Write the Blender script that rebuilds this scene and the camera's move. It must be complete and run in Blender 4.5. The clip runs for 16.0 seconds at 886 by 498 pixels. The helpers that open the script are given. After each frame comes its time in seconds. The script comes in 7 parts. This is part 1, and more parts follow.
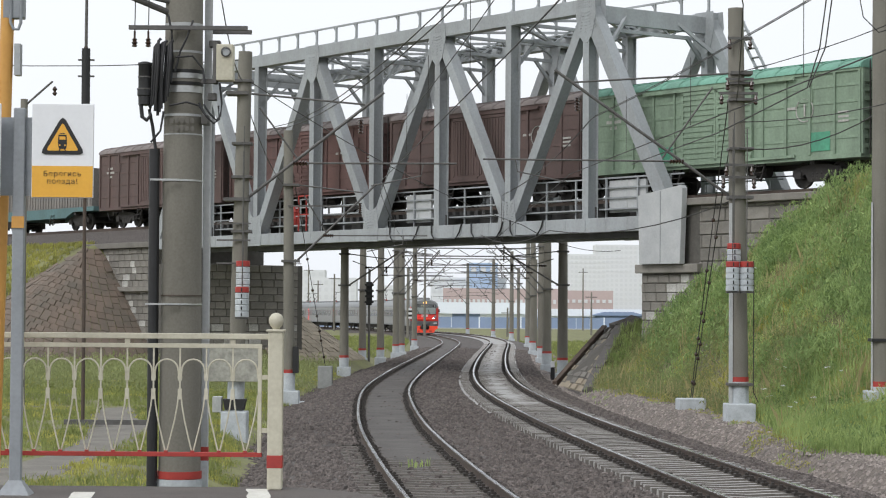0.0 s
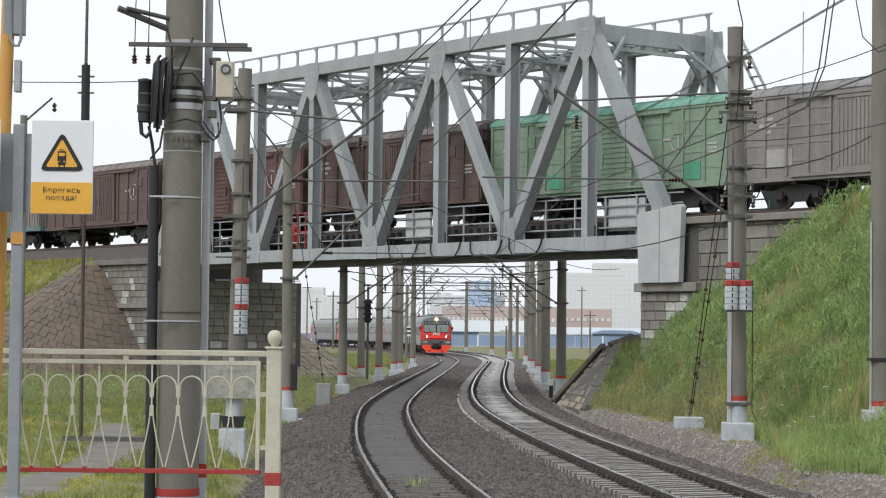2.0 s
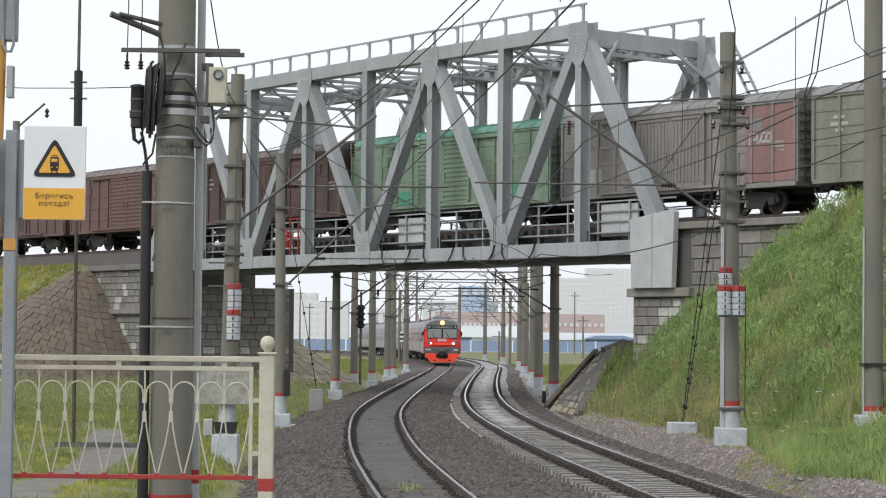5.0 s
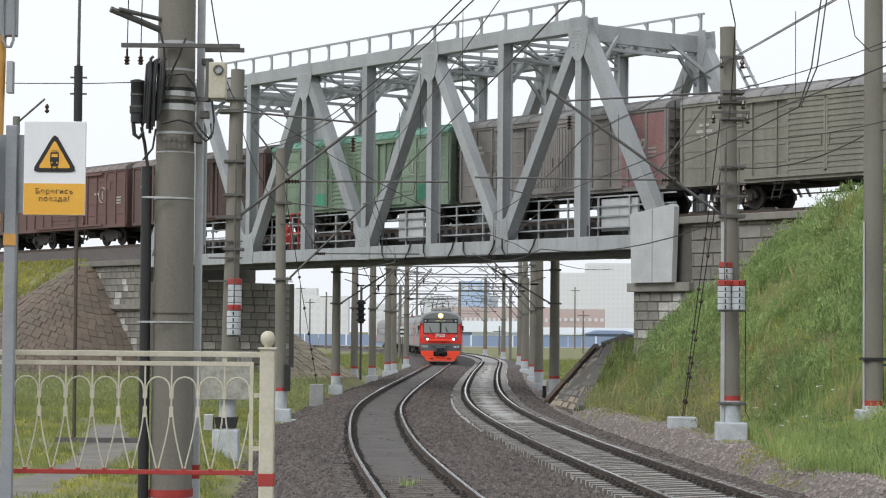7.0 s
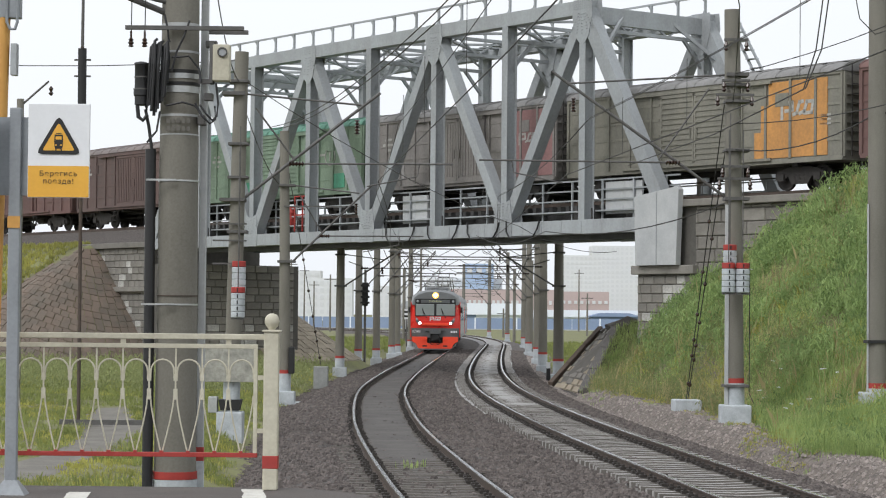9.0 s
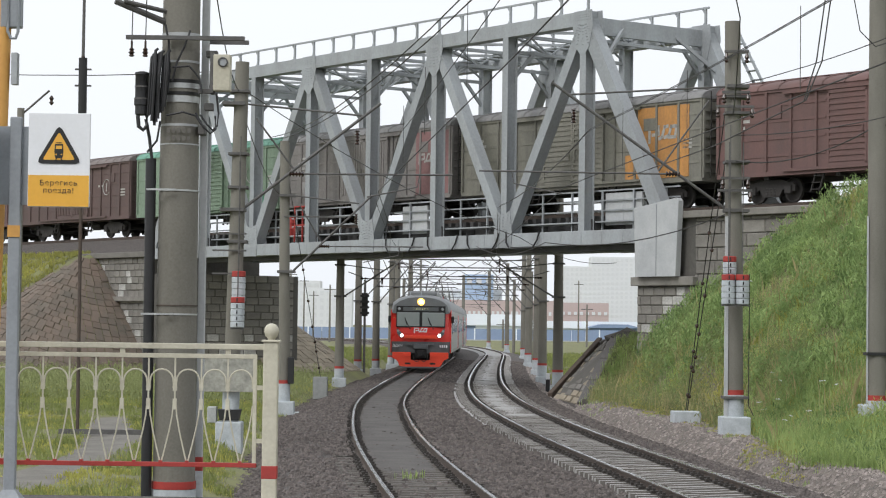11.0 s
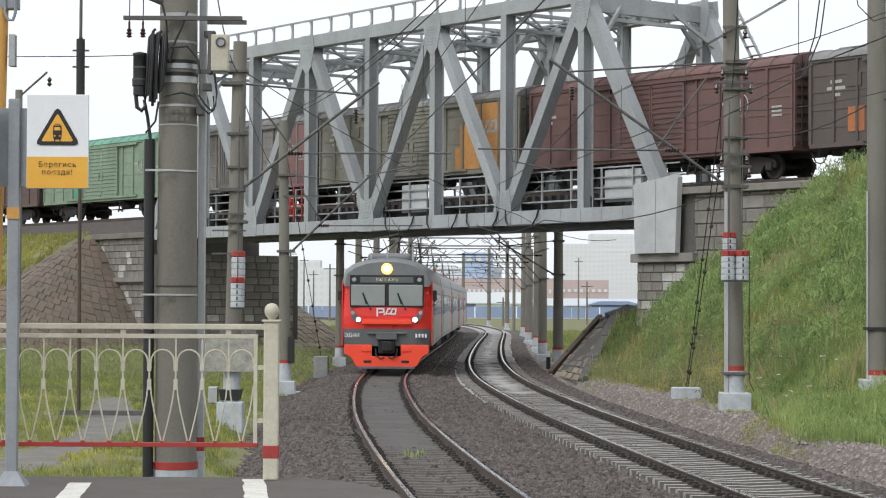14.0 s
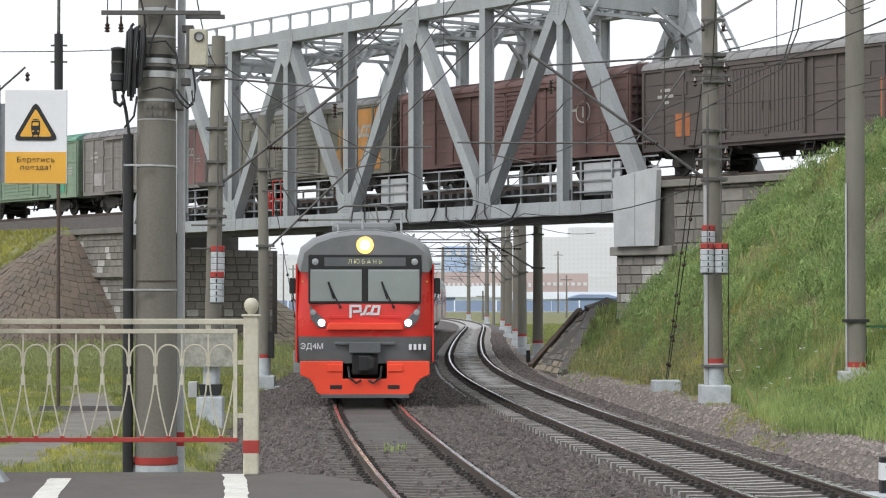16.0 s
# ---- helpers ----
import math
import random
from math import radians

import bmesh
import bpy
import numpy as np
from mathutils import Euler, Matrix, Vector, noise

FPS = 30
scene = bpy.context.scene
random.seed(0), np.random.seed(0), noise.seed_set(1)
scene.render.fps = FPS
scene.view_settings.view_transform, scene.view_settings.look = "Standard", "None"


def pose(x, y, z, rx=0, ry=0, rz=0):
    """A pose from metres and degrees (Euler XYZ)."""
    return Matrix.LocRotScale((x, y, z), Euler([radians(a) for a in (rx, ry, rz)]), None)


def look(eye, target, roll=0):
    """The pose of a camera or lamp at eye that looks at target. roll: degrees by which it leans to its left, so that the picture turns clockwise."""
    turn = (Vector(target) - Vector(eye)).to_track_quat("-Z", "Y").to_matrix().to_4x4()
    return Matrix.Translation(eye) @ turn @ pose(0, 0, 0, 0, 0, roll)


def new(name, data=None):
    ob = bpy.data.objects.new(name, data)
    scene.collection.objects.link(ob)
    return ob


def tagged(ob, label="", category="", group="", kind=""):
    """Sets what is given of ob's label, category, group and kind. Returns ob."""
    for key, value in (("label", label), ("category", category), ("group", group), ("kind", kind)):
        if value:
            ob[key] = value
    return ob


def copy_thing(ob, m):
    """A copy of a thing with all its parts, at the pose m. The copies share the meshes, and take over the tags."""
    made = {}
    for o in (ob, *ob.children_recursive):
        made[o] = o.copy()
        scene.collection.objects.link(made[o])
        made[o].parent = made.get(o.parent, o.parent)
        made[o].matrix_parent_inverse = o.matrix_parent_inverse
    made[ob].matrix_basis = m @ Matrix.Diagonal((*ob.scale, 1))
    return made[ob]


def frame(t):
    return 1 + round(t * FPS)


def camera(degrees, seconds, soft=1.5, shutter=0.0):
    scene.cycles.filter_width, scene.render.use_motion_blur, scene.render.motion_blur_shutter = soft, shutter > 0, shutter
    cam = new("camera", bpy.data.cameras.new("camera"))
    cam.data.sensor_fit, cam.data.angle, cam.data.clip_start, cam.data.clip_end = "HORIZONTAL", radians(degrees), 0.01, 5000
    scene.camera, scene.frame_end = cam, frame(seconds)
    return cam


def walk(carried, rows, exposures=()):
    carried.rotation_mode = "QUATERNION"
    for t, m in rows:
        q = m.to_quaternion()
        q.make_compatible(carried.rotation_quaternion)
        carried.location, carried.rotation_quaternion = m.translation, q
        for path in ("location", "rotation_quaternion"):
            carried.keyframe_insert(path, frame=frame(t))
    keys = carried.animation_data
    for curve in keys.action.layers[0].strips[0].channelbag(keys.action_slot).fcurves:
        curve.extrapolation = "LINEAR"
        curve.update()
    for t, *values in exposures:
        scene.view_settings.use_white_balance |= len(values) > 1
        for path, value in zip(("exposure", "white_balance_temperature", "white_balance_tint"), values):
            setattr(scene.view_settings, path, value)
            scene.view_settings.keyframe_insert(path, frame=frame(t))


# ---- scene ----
# one clip of 16 s; the camera is held by hand on the spot and only turns
cam = camera(23.02, 16.0, soft=1.1)
EYE = (0.0, 0.0, 2.67)
TURNS = [
    (0.0, 0.0, 1.689, -0.42), (0.5, 0.139, 1.729, -0.425), (1.0, 0.216, 1.849, -0.531), (1.5, 0.145, 2.003, -0.611),
    (2.0, -0.035, 2.158, -0.635), (2.5, -0.146, 2.255, -0.615), (3.0, -0.284, 2.231, -0.554), (3.5, -0.329, 2.166, -0.443),
    (4.0, -0.25, 2.309, -0.487), (6.5, -0.259, 2.231, -0.644), (7.0, -0.214, 2.171, -0.517), (7.5, -0.175, 2.203, -0.335),
    (8.0, -0.147, 2.077, -0.348), (8.5, -0.122, 1.829, -0.514), (9.0, -0.108, 1.71, -0.541), (11.5, -0.121, 2.089, -0.761),
    (12.0, -0.152, 2.147, -0.714), (12.5, -0.17, 1.964, -0.541), (13.0, -0.212, 1.921, -0.511), (13.5, -0.144, 1.657, -0.421),
    (14.0, -0.116, 1.421, -0.267), (14.5, -0.144, 1.326, -0.3), (15.0, -0.283, 1.359, -0.149), (15.5, -0.4, 1.271, 0.031),
    (16.0, -0.651, 1.261, -0.027)]
walk(cam, [(t, pose(*EYE, 90 + p, r, y)) for t, y, p, r in TURNS],
     exposures=[(0.0, 0.23), (12.5, 0.23), (14.0, 0.28), (16.0, 0.34)])

# ---- light: a bright overcast sky, the sun a wide glow behind cloud ----
SUN_EL, SUN_ROT = 48.0, -70.0
world = bpy.data.worlds.new("overcast_sky")
scene.world = world
world.use_nodes = True
wn, wl = world.node_tree.nodes, world.node_tree.links
wn.clear()
w_out = wn.new("ShaderNodeOutputWorld")
w_bg = wn.new("ShaderNodeBackground")
w_sky = wn.new("ShaderNodeTexSky")
w_sky.sky_type = "NISHITA"
w_sky.sun_disc = False
w_sky.sun_elevation = radians(SUN_EL)
w_sky.sun_rotation = radians(SUN_ROT)
w_sky.dust_density = 4.0
w_hsv = wn.new("ShaderNodeHueSaturation")
w_hsv.inputs["Saturation"].default_value = 0.12
w_mix = wn.new("ShaderNodeMix")
w_mix.data_type = "RGBA"
w_mix.inputs["Factor"].default_value = 0.82
w_mix.inputs["B"].default_value = (9.1, 9.5, 10.05, 1)
w_bg.inputs["Strength"].default_value = 0.10
wl.new(w_sky.outputs[0], w_hsv.inputs["Color"])
wl.new(w_hsv.outputs[0], w_mix.inputs["A"])
wl.new(w_mix.outputs["Result"], w_bg.inputs["Color"])
wl.new(w_bg.outputs[0], w_out.inputs["Surface"])
sun = new("sun", bpy.data.lights.new("sun", "SUN"))
sun.data.energy = 1.3
sun.data.angle = radians(25)
sun.data.color = (1.0, 0.99, 0.98)
sun.matrix_basis = look((-40, -30, 60), (0, 20, 0))


# ---- materials ----
def mat(name, c, c2=None, scale=2.0, rough=0.75, metal=0.0, bump=0.15, fine=30.0, spread=0.5, rand=0.0, emit=None, streak=0.0, spec=0.5):
    """Two colours mixed by a coarse and a fine noise, a little relief, some wear in the roughness."""
    m = bpy.data.materials.new(name)
    m.use_nodes = True
    n, l = m.node_tree.nodes, m.node_tree.links
    b = n["Principled BSDF"]
    c2 = c2 or tuple(v * 0.72 for v in c)
    co = n.new("ShaderNodeTexCoord")
    src = co.outputs["Object"]
    if streak:
        mp = n.new("ShaderNodeMapping")
        mp.inputs["Scale"].default_value = (1, 1, streak)
        l.new(src, mp.inputs["Vector"])
        src = mp.outputs["Vector"]
    n1 = n.new("ShaderNodeTexNoise")
    n1.inputs["Scale"].default_value = scale
    n1.inputs["Detail"].default_value = 5
    n1.inputs["Roughness"].default_value = 0.65
    n2 = n.new("ShaderNodeTexNoise")
    n2.inputs["Scale"].default_value = fine
    n2.inputs["Detail"].default_value = 3
    l.new(src, n1.inputs["Vector"])
    l.new(co.outputs["Object"], n2.inputs["Vector"])
    add = n.new("ShaderNodeMath")
    add.operation = "MULTIPLY_ADD"
    l.new(n2.outputs["Fac"], add.inputs[0])
    add.inputs[1].default_value = 0.45
    l.new(n1.outputs["Fac"], add.inputs[2])
    rg = n.new("ShaderNodeMapRange")
    rg.inputs["From Min"].default_value = 0.72 - spread / 2
    rg.inputs["From Max"].default_value = 0.72 + spread / 2
    l.new(add.outputs[0], rg.inputs["Value"])
    mx = n.new("ShaderNodeMix")
    mx.data_type = "RGBA"
    mx.inputs["A"].default_value = (*c2, 1)
    mx.inputs["B"].default_value = (*c, 1)
    l.new(rg.outputs[0], mx.inputs["Factor"])
    col = mx.outputs["Result"]
    if rand:
        oi = n.new("ShaderNodeObjectInfo")
        ge = n.new("ShaderNodeNewGeometry")
        ad = n.new("ShaderNodeMath")
        ad.operation = "ADD"
        l.new(oi.outputs["Random"], ad.inputs[0])
        l.new(ge.outputs["Random Per Island"], ad.inputs[1])
        r2 = n.new("ShaderNodeMapRange")
        r2.inputs["From Max"].default_value = 2.0
        r2.inputs["To Min"].default_value = 1 - rand
        r2.inputs["To Max"].default_value = 1 + rand
        l.new(ad.outputs[0], r2.inputs["Value"])
        hs = n.new("ShaderNodeHueSaturation")
        l.new(col, hs.inputs["Color"])
        l.new(r2.outputs[0], hs.inputs["Value"])
        col = hs.outputs[0]
    l.new(col, b.inputs["Base Color"])
    b.inputs["Metallic"].default_value = metal
    b.inputs["Specular IOR Level"].default_value = spec
    rr = n.new("ShaderNodeMapRange")
    rr.inputs["To Min"].default_value = max(0.05, rough - 0.12)
    rr.inputs["To Max"].default_value = min(1, rough + 0.12)
    l.new(n1.outputs["Fac"], rr.inputs["Value"])
    l.new(rr.outputs[0], b.inputs["Roughness"])
    if bump:
        bp = n.new("ShaderNodeBump")
        bp.inputs["Strength"].default_value = bump
        bp.inputs["Distance"].default_value = 0.02
        l.new(add.outputs[0], bp.inputs["Height"])
        l.new(bp.outputs[0], b.inputs["Normal"])
    if emit:
        b.inputs["Emission Color"].default_value = (*emit[:3], 1)
        b.inputs["Emission Strength"].default_value = emit[3]
    return m


M_STEEL = mat("bridge_grey_paint", (0.375, 0.402, 0.42), (0.235, 0.242, 0.246), 0.8, 0.55, 0.0, 0.12, 10, 0.62, streak=0.25, rand=0.14)
# floor and underside members, darker than the truss paint
M_STEEL_DARK = mat("dark_bridge_floor", (0.10, 0.10, 0.10), (0.045, 0.043, 0.04), 1.2, 0.8, 0, 0.2)
M_CONC = mat("weathered_pole_concrete", (0.24, 0.228, 0.197), (0.128, 0.12, 0.10), 1.6, 0.9, 0, 0.3, 40, 0.7, streak=0.25)
M_CONC_L = mat("pale_concrete_casing", (0.50, 0.51, 0.51), (0.36, 0.37, 0.38), 0.9, 0.85, 0, 0.2, 20, 0.5)
M_WHITEWASH = mat("whitewashed_concrete", (0.55, 0.585, 0.61), (0.34, 0.365, 0.385), 3, 0.85, 0, 0.2)
M_STONE = mat("grey_granite_masonry", (0.26, 0.245, 0.22), (0.14, 0.13, 0.115), 2.0, 0.9, 0, 0.5, 24, 0.7, rand=0.35)
M_MORTAR = mat("dark_mortar", (0.13, 0.122, 0.11), (0.085, 0.08, 0.072), 4, 0.95)
M_PAVE = mat("brown_stone_facing", (0.19, 0.138, 0.108), (0.11, 0.10, 0.082), 0.7, 0.95, 0, 0.5, 24, 0.5, rand=0.2)
M_BALLAST = mat("oily_brown_ballast", (0.125, 0.107, 0.099), (0.038, 0.034, 0.032), 11, 0.95, 0, 0.9, 34, 0.3)
M_STONES = mat("ballast_stones", (0.165, 0.141, 0.131), (0.062, 0.053, 0.049), 6, 0.95, 0, 0.3, 40, 0.6, rand=0.75)
M_BED = mat("grey_dusted_trackbed", (0.47, 0.465, 0.455), (0.20, 0.195, 0.19), 1.6, 0.95, 0, 0.5, 30, 0.7)
M_SLEEPER = mat("grey_concrete_sleeper", (0.40, 0.385, 0.365), (0.20, 0.19, 0.18), 6, 0.9, 0, 0.25, 40, 0.6, rand=0.25)
# oil stain of the left track, and painted shade on the right sleepers' sides
M_SLEEPER_D = mat("oil_stained_and_shade_dark_sleeper", (0.16, 0.145, 0.13), (0.075, 0.068, 0.06), 6, 0.9, 0, 0.25, 40, 0.6, rand=0.3)
M_RAIL = mat("rusty_rail_side", (0.115, 0.085, 0.068), (0.06, 0.048, 0.042), 5, 0.8, 0.2, 0.2)
M_RAILTOP = mat("polished_rail_head", (0.72, 0.72, 0.73), (0.55, 0.55, 0.56), 3, 0.22, 1.0, 0.02)
M_CLIP = mat("grimy_rail_fastening", (0.05, 0.043, 0.038), None, 6, 0.8, 0.1)
M_EARTH = mat("bare_trodden_earth", (0.215, 0.20, 0.175), (0.10, 0.092, 0.078), 1.2, 0.95, 0, 0.4, 20, 0.6)
M_PLATFORM = mat("worn_dark_asphalt", (0.125, 0.108, 0.098), (0.06, 0.053, 0.048), 2.2, 0.85, 0, 0.35, 60, 0.6)
M_WHITE = mat("worn_white_paint", (0.74, 0.73, 0.68), (0.50, 0.48, 0.43), 7, 0.7, 0, 0.25)
M_CREAM = mat("cream_fence_paint", (0.60, 0.57, 0.46), (0.44, 0.41, 0.32), 5, 0.55, 0, 0.1)
M_RED = mat("dull_red_paint", (0.42, 0.045, 0.035), (0.30, 0.035, 0.03), 6, 0.6)
M_GREYPOLE = mat("grey_enamel_post", (0.30, 0.32, 0.34), (0.22, 0.235, 0.25), 4, 0.5)
M_ORANGE = mat("orange_yellow_enamel", (0.62, 0.33, 0.08), (0.52, 0.26, 0.06), 3, 0.5)
M_SIGNW = mat("white_sign_enamel", (0.80, 0.81, 0.83), (0.73, 0.74, 0.76), 2, 0.4, 0, 0.02)
M_SIGNY = mat("amber_sign_enamel", (0.80, 0.43, 0.055), (0.72, 0.37, 0.045), 2, 0.4, 0, 0.02)
M_BLACK = mat("matt_black", (0.018, 0.018, 0.019), None, 5, 0.55)
M_CABLE = mat("black_cable_sheath", (0.022, 0.022, 0.024), None, 8, 0.5)
M_WIRE = mat("oxidised_wire", (0.06, 0.058, 0.055), None, 8, 0.6, 0.3)
M_IRON = mat("dark_galvanised_iron", (0.15, 0.145, 0.14), (0.08, 0.077, 0.074), 6, 0.65, 0.3)
M_INSUL = mat("brown_glazed_insulator", (0.05, 0.028, 0.02), None, 5, 0.25)
M_ZINC = mat("zinc_band", (0.55, 0.56, 0.56), (0.4, 0.41, 0.41), 8, 0.4, 0.6)
M_GROUND = mat("mossy_meadow_soil", (0.21, 0.215, 0.08), (0.10, 0.098, 0.055), 0.5, 1.0, 0, 0.6, 9, 0.6)


def leaf(name, c, c2, scale=0.5, rand=0.2, through_light=0.4):
    """Thin leaves: matt, and part of the light passes through them."""
    m = mat(name, c, c2, scale, 0.8, 0, 0, 5, 0.34, rand=rand, spec=0.15)
    n, l = m.node_tree.nodes, m.node_tree.links
    b, o = n["Principled BSDF"], n["Material Output"]
    tr = n.new("ShaderNodeBsdfTranslucent")
    mx = n.new("ShaderNodeMixShader")
    mx.inputs[0].default_value = through_light
    l.new(b.inputs["Base Color"].links[0].from_socket, tr.inputs["Color"])
    l.new(b.outputs[0], mx.inputs[1])
    l.new(tr.outputs[0], mx.inputs[2])
    l.new(mx.outputs[0], o.inputs["Surface"])
    return m


M_GRASS = leaf("meadow_grass", (0.43, 0.515, 0.205), (0.20, 0.285, 0.10), 0.6)
M_GRASS_D = leaf("dark_weeds", (0.40, 0.515, 0.21), (0.13, 0.205, 0.08), 0.8)
M_WEED_O = leaf("olive_weeds", (0.32, 0.355, 0.16), (0.20, 0.225, 0.105), 0.4)
M_STRAW = leaf("dry_straw_stems", (0.52, 0.46, 0.24), (0.38, 0.33, 0.17))
M_MEADOW = leaf("olive_meadow_grass", (0.37, 0.41, 0.15), (0.19, 0.225, 0.08), 0.45)
M_GRASS_Y = leaf("yellowing_grass", (0.50, 0.475, 0.14), (0.28, 0.29, 0.10))


# ---- mesh building ----
class Geo:
    """Vertices and faces of one mesh, gathered from simple shapes."""

    def __init__(self):
        self.v, self.f = [], []

    def add(self, vs, fs):
        k = len(self.v)
        self.v += [tuple(p) for p in vs]
        self.f += [tuple(i + k for i in q) for q in fs]
        return self

    def box(self, x0, x1, y0, y1, z0, z1, m=None):
        vs = [Vector((x, y, z)) for z in (z0, z1) for x, y in ((x0, y0), (x1, y0), (x1, y1), (x0, y1))]
        if m is not None:
            vs = [m @ p for p in vs]
        return self.add(vs, [(3, 2, 1, 0), (4, 5, 6, 7), (0, 1, 5, 4), (1, 2, 6, 5), (2, 3, 7, 6), (3, 0, 4, 7)])

    def beam(self, p, q, w, h, up=(0, 0, 1)):
        """A box from p to q, w wide and h high."""
        p, q = Vector(p), Vector(q)
        d = (q - p).normalized()
        s = d.cross(Vector(up))
        s = s.normalized() if s.length > 1e-4 else Vector((1, 0, 0))
        u = s.cross(d)
        vs = [c + s * (w / 2 * i) + u * (h / 2 * j) for c in (p, q) for i, j in ((-1, -1), (1, -1), (1, 1), (-1, 1))]
        return self.add(vs, [(3, 2, 1, 0), (4, 5, 6, 7), (0, 1, 5, 4), (1, 2, 6, 5), (2, 3, 7, 6), (3, 0, 4, 7)])

    def tube(self, pts, r, n=6, r2=None, caps=True):
        """A round bar through the points, tapering from r to r2."""
        pts = [Vector(p) for p in pts]
        k0, rings = len(self.v), len(pts)
        for i, p in enumerate(pts):
            d = (pts[min(i + 1, rings - 1)] - pts[max(i - 1, 0)]).normalized()
            s = d.cross(Vector((0, 0, 1)))
            s = s.normalized() if s.length > 1e-3 else Vector((1, 0, 0))
            u = s.cross(d)
            rr = r if r2 is None else r + (r2 - r) * i / max(1, rings - 1)
            self.v += [tuple(p + s * (rr * math.cos(2 * math.pi * j / n)) + u * (rr * math.sin(2 * math.pi * j / n))) for j in range(n)]
        for i in range(rings - 1):
            for j in range(n):
                a, b = k0 + i * n + j, k0 + i * n + (j + 1) % n
                self.f.append((a, b, b + n, a + n))
        if caps:
            self.f.append(tuple(k0 + j for j in range(n))[::-1])
            self.f.append(tuple(k0 + (rings - 1) * n + j for j in range(n)))
        return self

    def lathe(self, c, prof, n=16, axis="z"):
        """A turned shape round an axis through c; prof holds (radius, height)."""
        c = Vector(c)
        k0 = len(self.v)
        for r, h in prof:
            for j in range(n):
                a = 2 * math.pi * j / n
                p = (r * math.cos(a), r * math.sin(a), h)
                if axis == "y":
                    p = (p[0], p[2], -p[1])
                elif axis == "x":
                    p = (p[2], p[0], p[1])
                self.v.append(tuple(c + Vector(p)))
        for i in range(len(prof) - 1):
            for j in range(n):
                a, b = k0 + i * n + j, k0 + i * n + (j + 1) % n
                self.f.append((a, b, b + n, a + n))
        self.f.append(tuple(k0 + j for j in range(n))[::-1])
        self.f.append(tuple(k0 + (len(prof) - 1) * n + j for j in range(n)))
        return self

    def prism(self, poly, m, d):
        """A flat outline in x, y pushed d along z, in the space m."""
        n = len(poly)
        vs = [m @ Vector((x, y, 0)) for x, y in poly] + [m @ Vector((x, y, d)) for x, y in poly]
        return self.add(vs, [tuple(range(n))[::-1], tuple(range(n, 2 * n))] + [(i, (i + 1) % n, n + (i + 1) % n, n + i) for i in range(n)])

    def sheet(self, rows):
        """A skin over rows of points."""
        k0, c = len(self.v), len(rows[0])
        for r in rows:
            self.v += [tuple(p) for p in r]
        for i in range(len(rows) - 1):
            for j in range(c - 1):
                a = k0 + i * c + j
                self.f.append((a, a + 1, a + c + 1, a + c))
        return self

    def mesh(self, name, material, smooth=False):
        me = bpy.data.meshes.new(name)
        me.from_pydata(self.v, [], self.f)
        me.materials.append(material)
        if smooth:
            me.shade_smooth()
            me.set_sharp_from_angle(angle=radians(40))
        me.update()
        return me


def part(name, g, material, parent, label="", smooth=False, bevel=0.0):
    ob = new(name, g.mesh(name, material, smooth))
    ob.parent = parent
    if label:
        ob["label"] = label
    if bevel:
        bv = ob.modifiers.new("bevel", "BEVEL")
        bv.width, bv.segments, bv.limit_method = bevel, 2, "ANGLE"
    return ob


def repeat(name, mesh, parent, places):
    """Alike pieces on one mesh, each an object of its own."""
    for p in places:
        o = new(name, mesh)
        o.parent = parent
        o.matrix_basis = p if isinstance(p, Matrix) else Matrix.Translation(p)


def thing(name, m, label, category, group="", kind=""):
    ob = new(name)
    ob.matrix_basis = m
    return tagged(ob, label, category, group, kind)


def solid(name, g, material, label, category, group="", kind="", smooth=False):
    return tagged(new(name, g.mesh(name, material, smooth)), label, category, group, kind)


# ---- plan: two curved tracks, and the line of the bridge ----
def spline(pts, step=0.6):
    """A smooth line through the points, at even steps."""
    p = np.array([pts[0]] + list(pts) + [pts[-1]], float)
    out = []
    for i in range(1, len(p) - 2):
        a, b, c, d = p[i - 1], p[i], p[i + 1], p[i + 2]
        for t in np.linspace(0, 1, 24, endpoint=False):
            out.append(0.5 * (2 * b + (c - a) * t + (2 * a - 5 * b + 4 * c - d) * t * t + (3 * b - a - 3 * c + d) * t ** 3))
    out = np.array(out + [p[-1]])
    s = np.r_[0, np.cumsum(np.hypot(*np.diff(out, axis=0).T))]
    q = np.arange(0, s[-1], step)
    x, y = np.interp(q, s, out[:, 0]), np.interp(q, s, out[:, 1])
    k = np.ones(15) / 15
    for _ in range(3):
        x = np.r_[x[:7], np.convolve(x, k, "valid"), x[-7:]]
        y = np.r_[y[:7], np.convolve(y, k, "valid"), y[-7:]]
    return np.c_[x, y]


LEFT_LINE = spline([(6.6, -32), (4.6, -12), (2.95, 6), (1.55, 19), (0.29, 31.5), (-0.52, 42), (-1.24, 53), (-1.86, 70), (-1.99, 82),
                    (-1.54, 107), (-0.45, 146), (0.66, 190), (0.72, 206), (0.2, 230), (-1.2, 256), (-3.0, 280), (-6.0, 307), (-10.8, 335), (-17.5, 362), (-26, 390), (-52, 440), (-86, 480)])
RIGHT_LINE = spline([(11.5, -32), (9.4, -12), (7.6, 6), (6.3, 19), (5.02, 32), (4.13, 42.5), (3.3, 53.5), (2.42, 71), (2.12, 86),
                     (2.36, 108), (3.45, 147), (4.85, 188), (5.45, 215), (5.1, 245), (3.5, 275), (0.3, 305), (-4.6, 335), (-11.6, 364), (-20.5, 393), (-47, 445), (-82, 487)])


def arc(line):
    return np.r_[0, np.cumsum(np.hypot(*np.diff(line, axis=0).T))]


LEFT_ARC, RIGHT_ARC = arc(LEFT_LINE), arc(RIGHT_LINE)


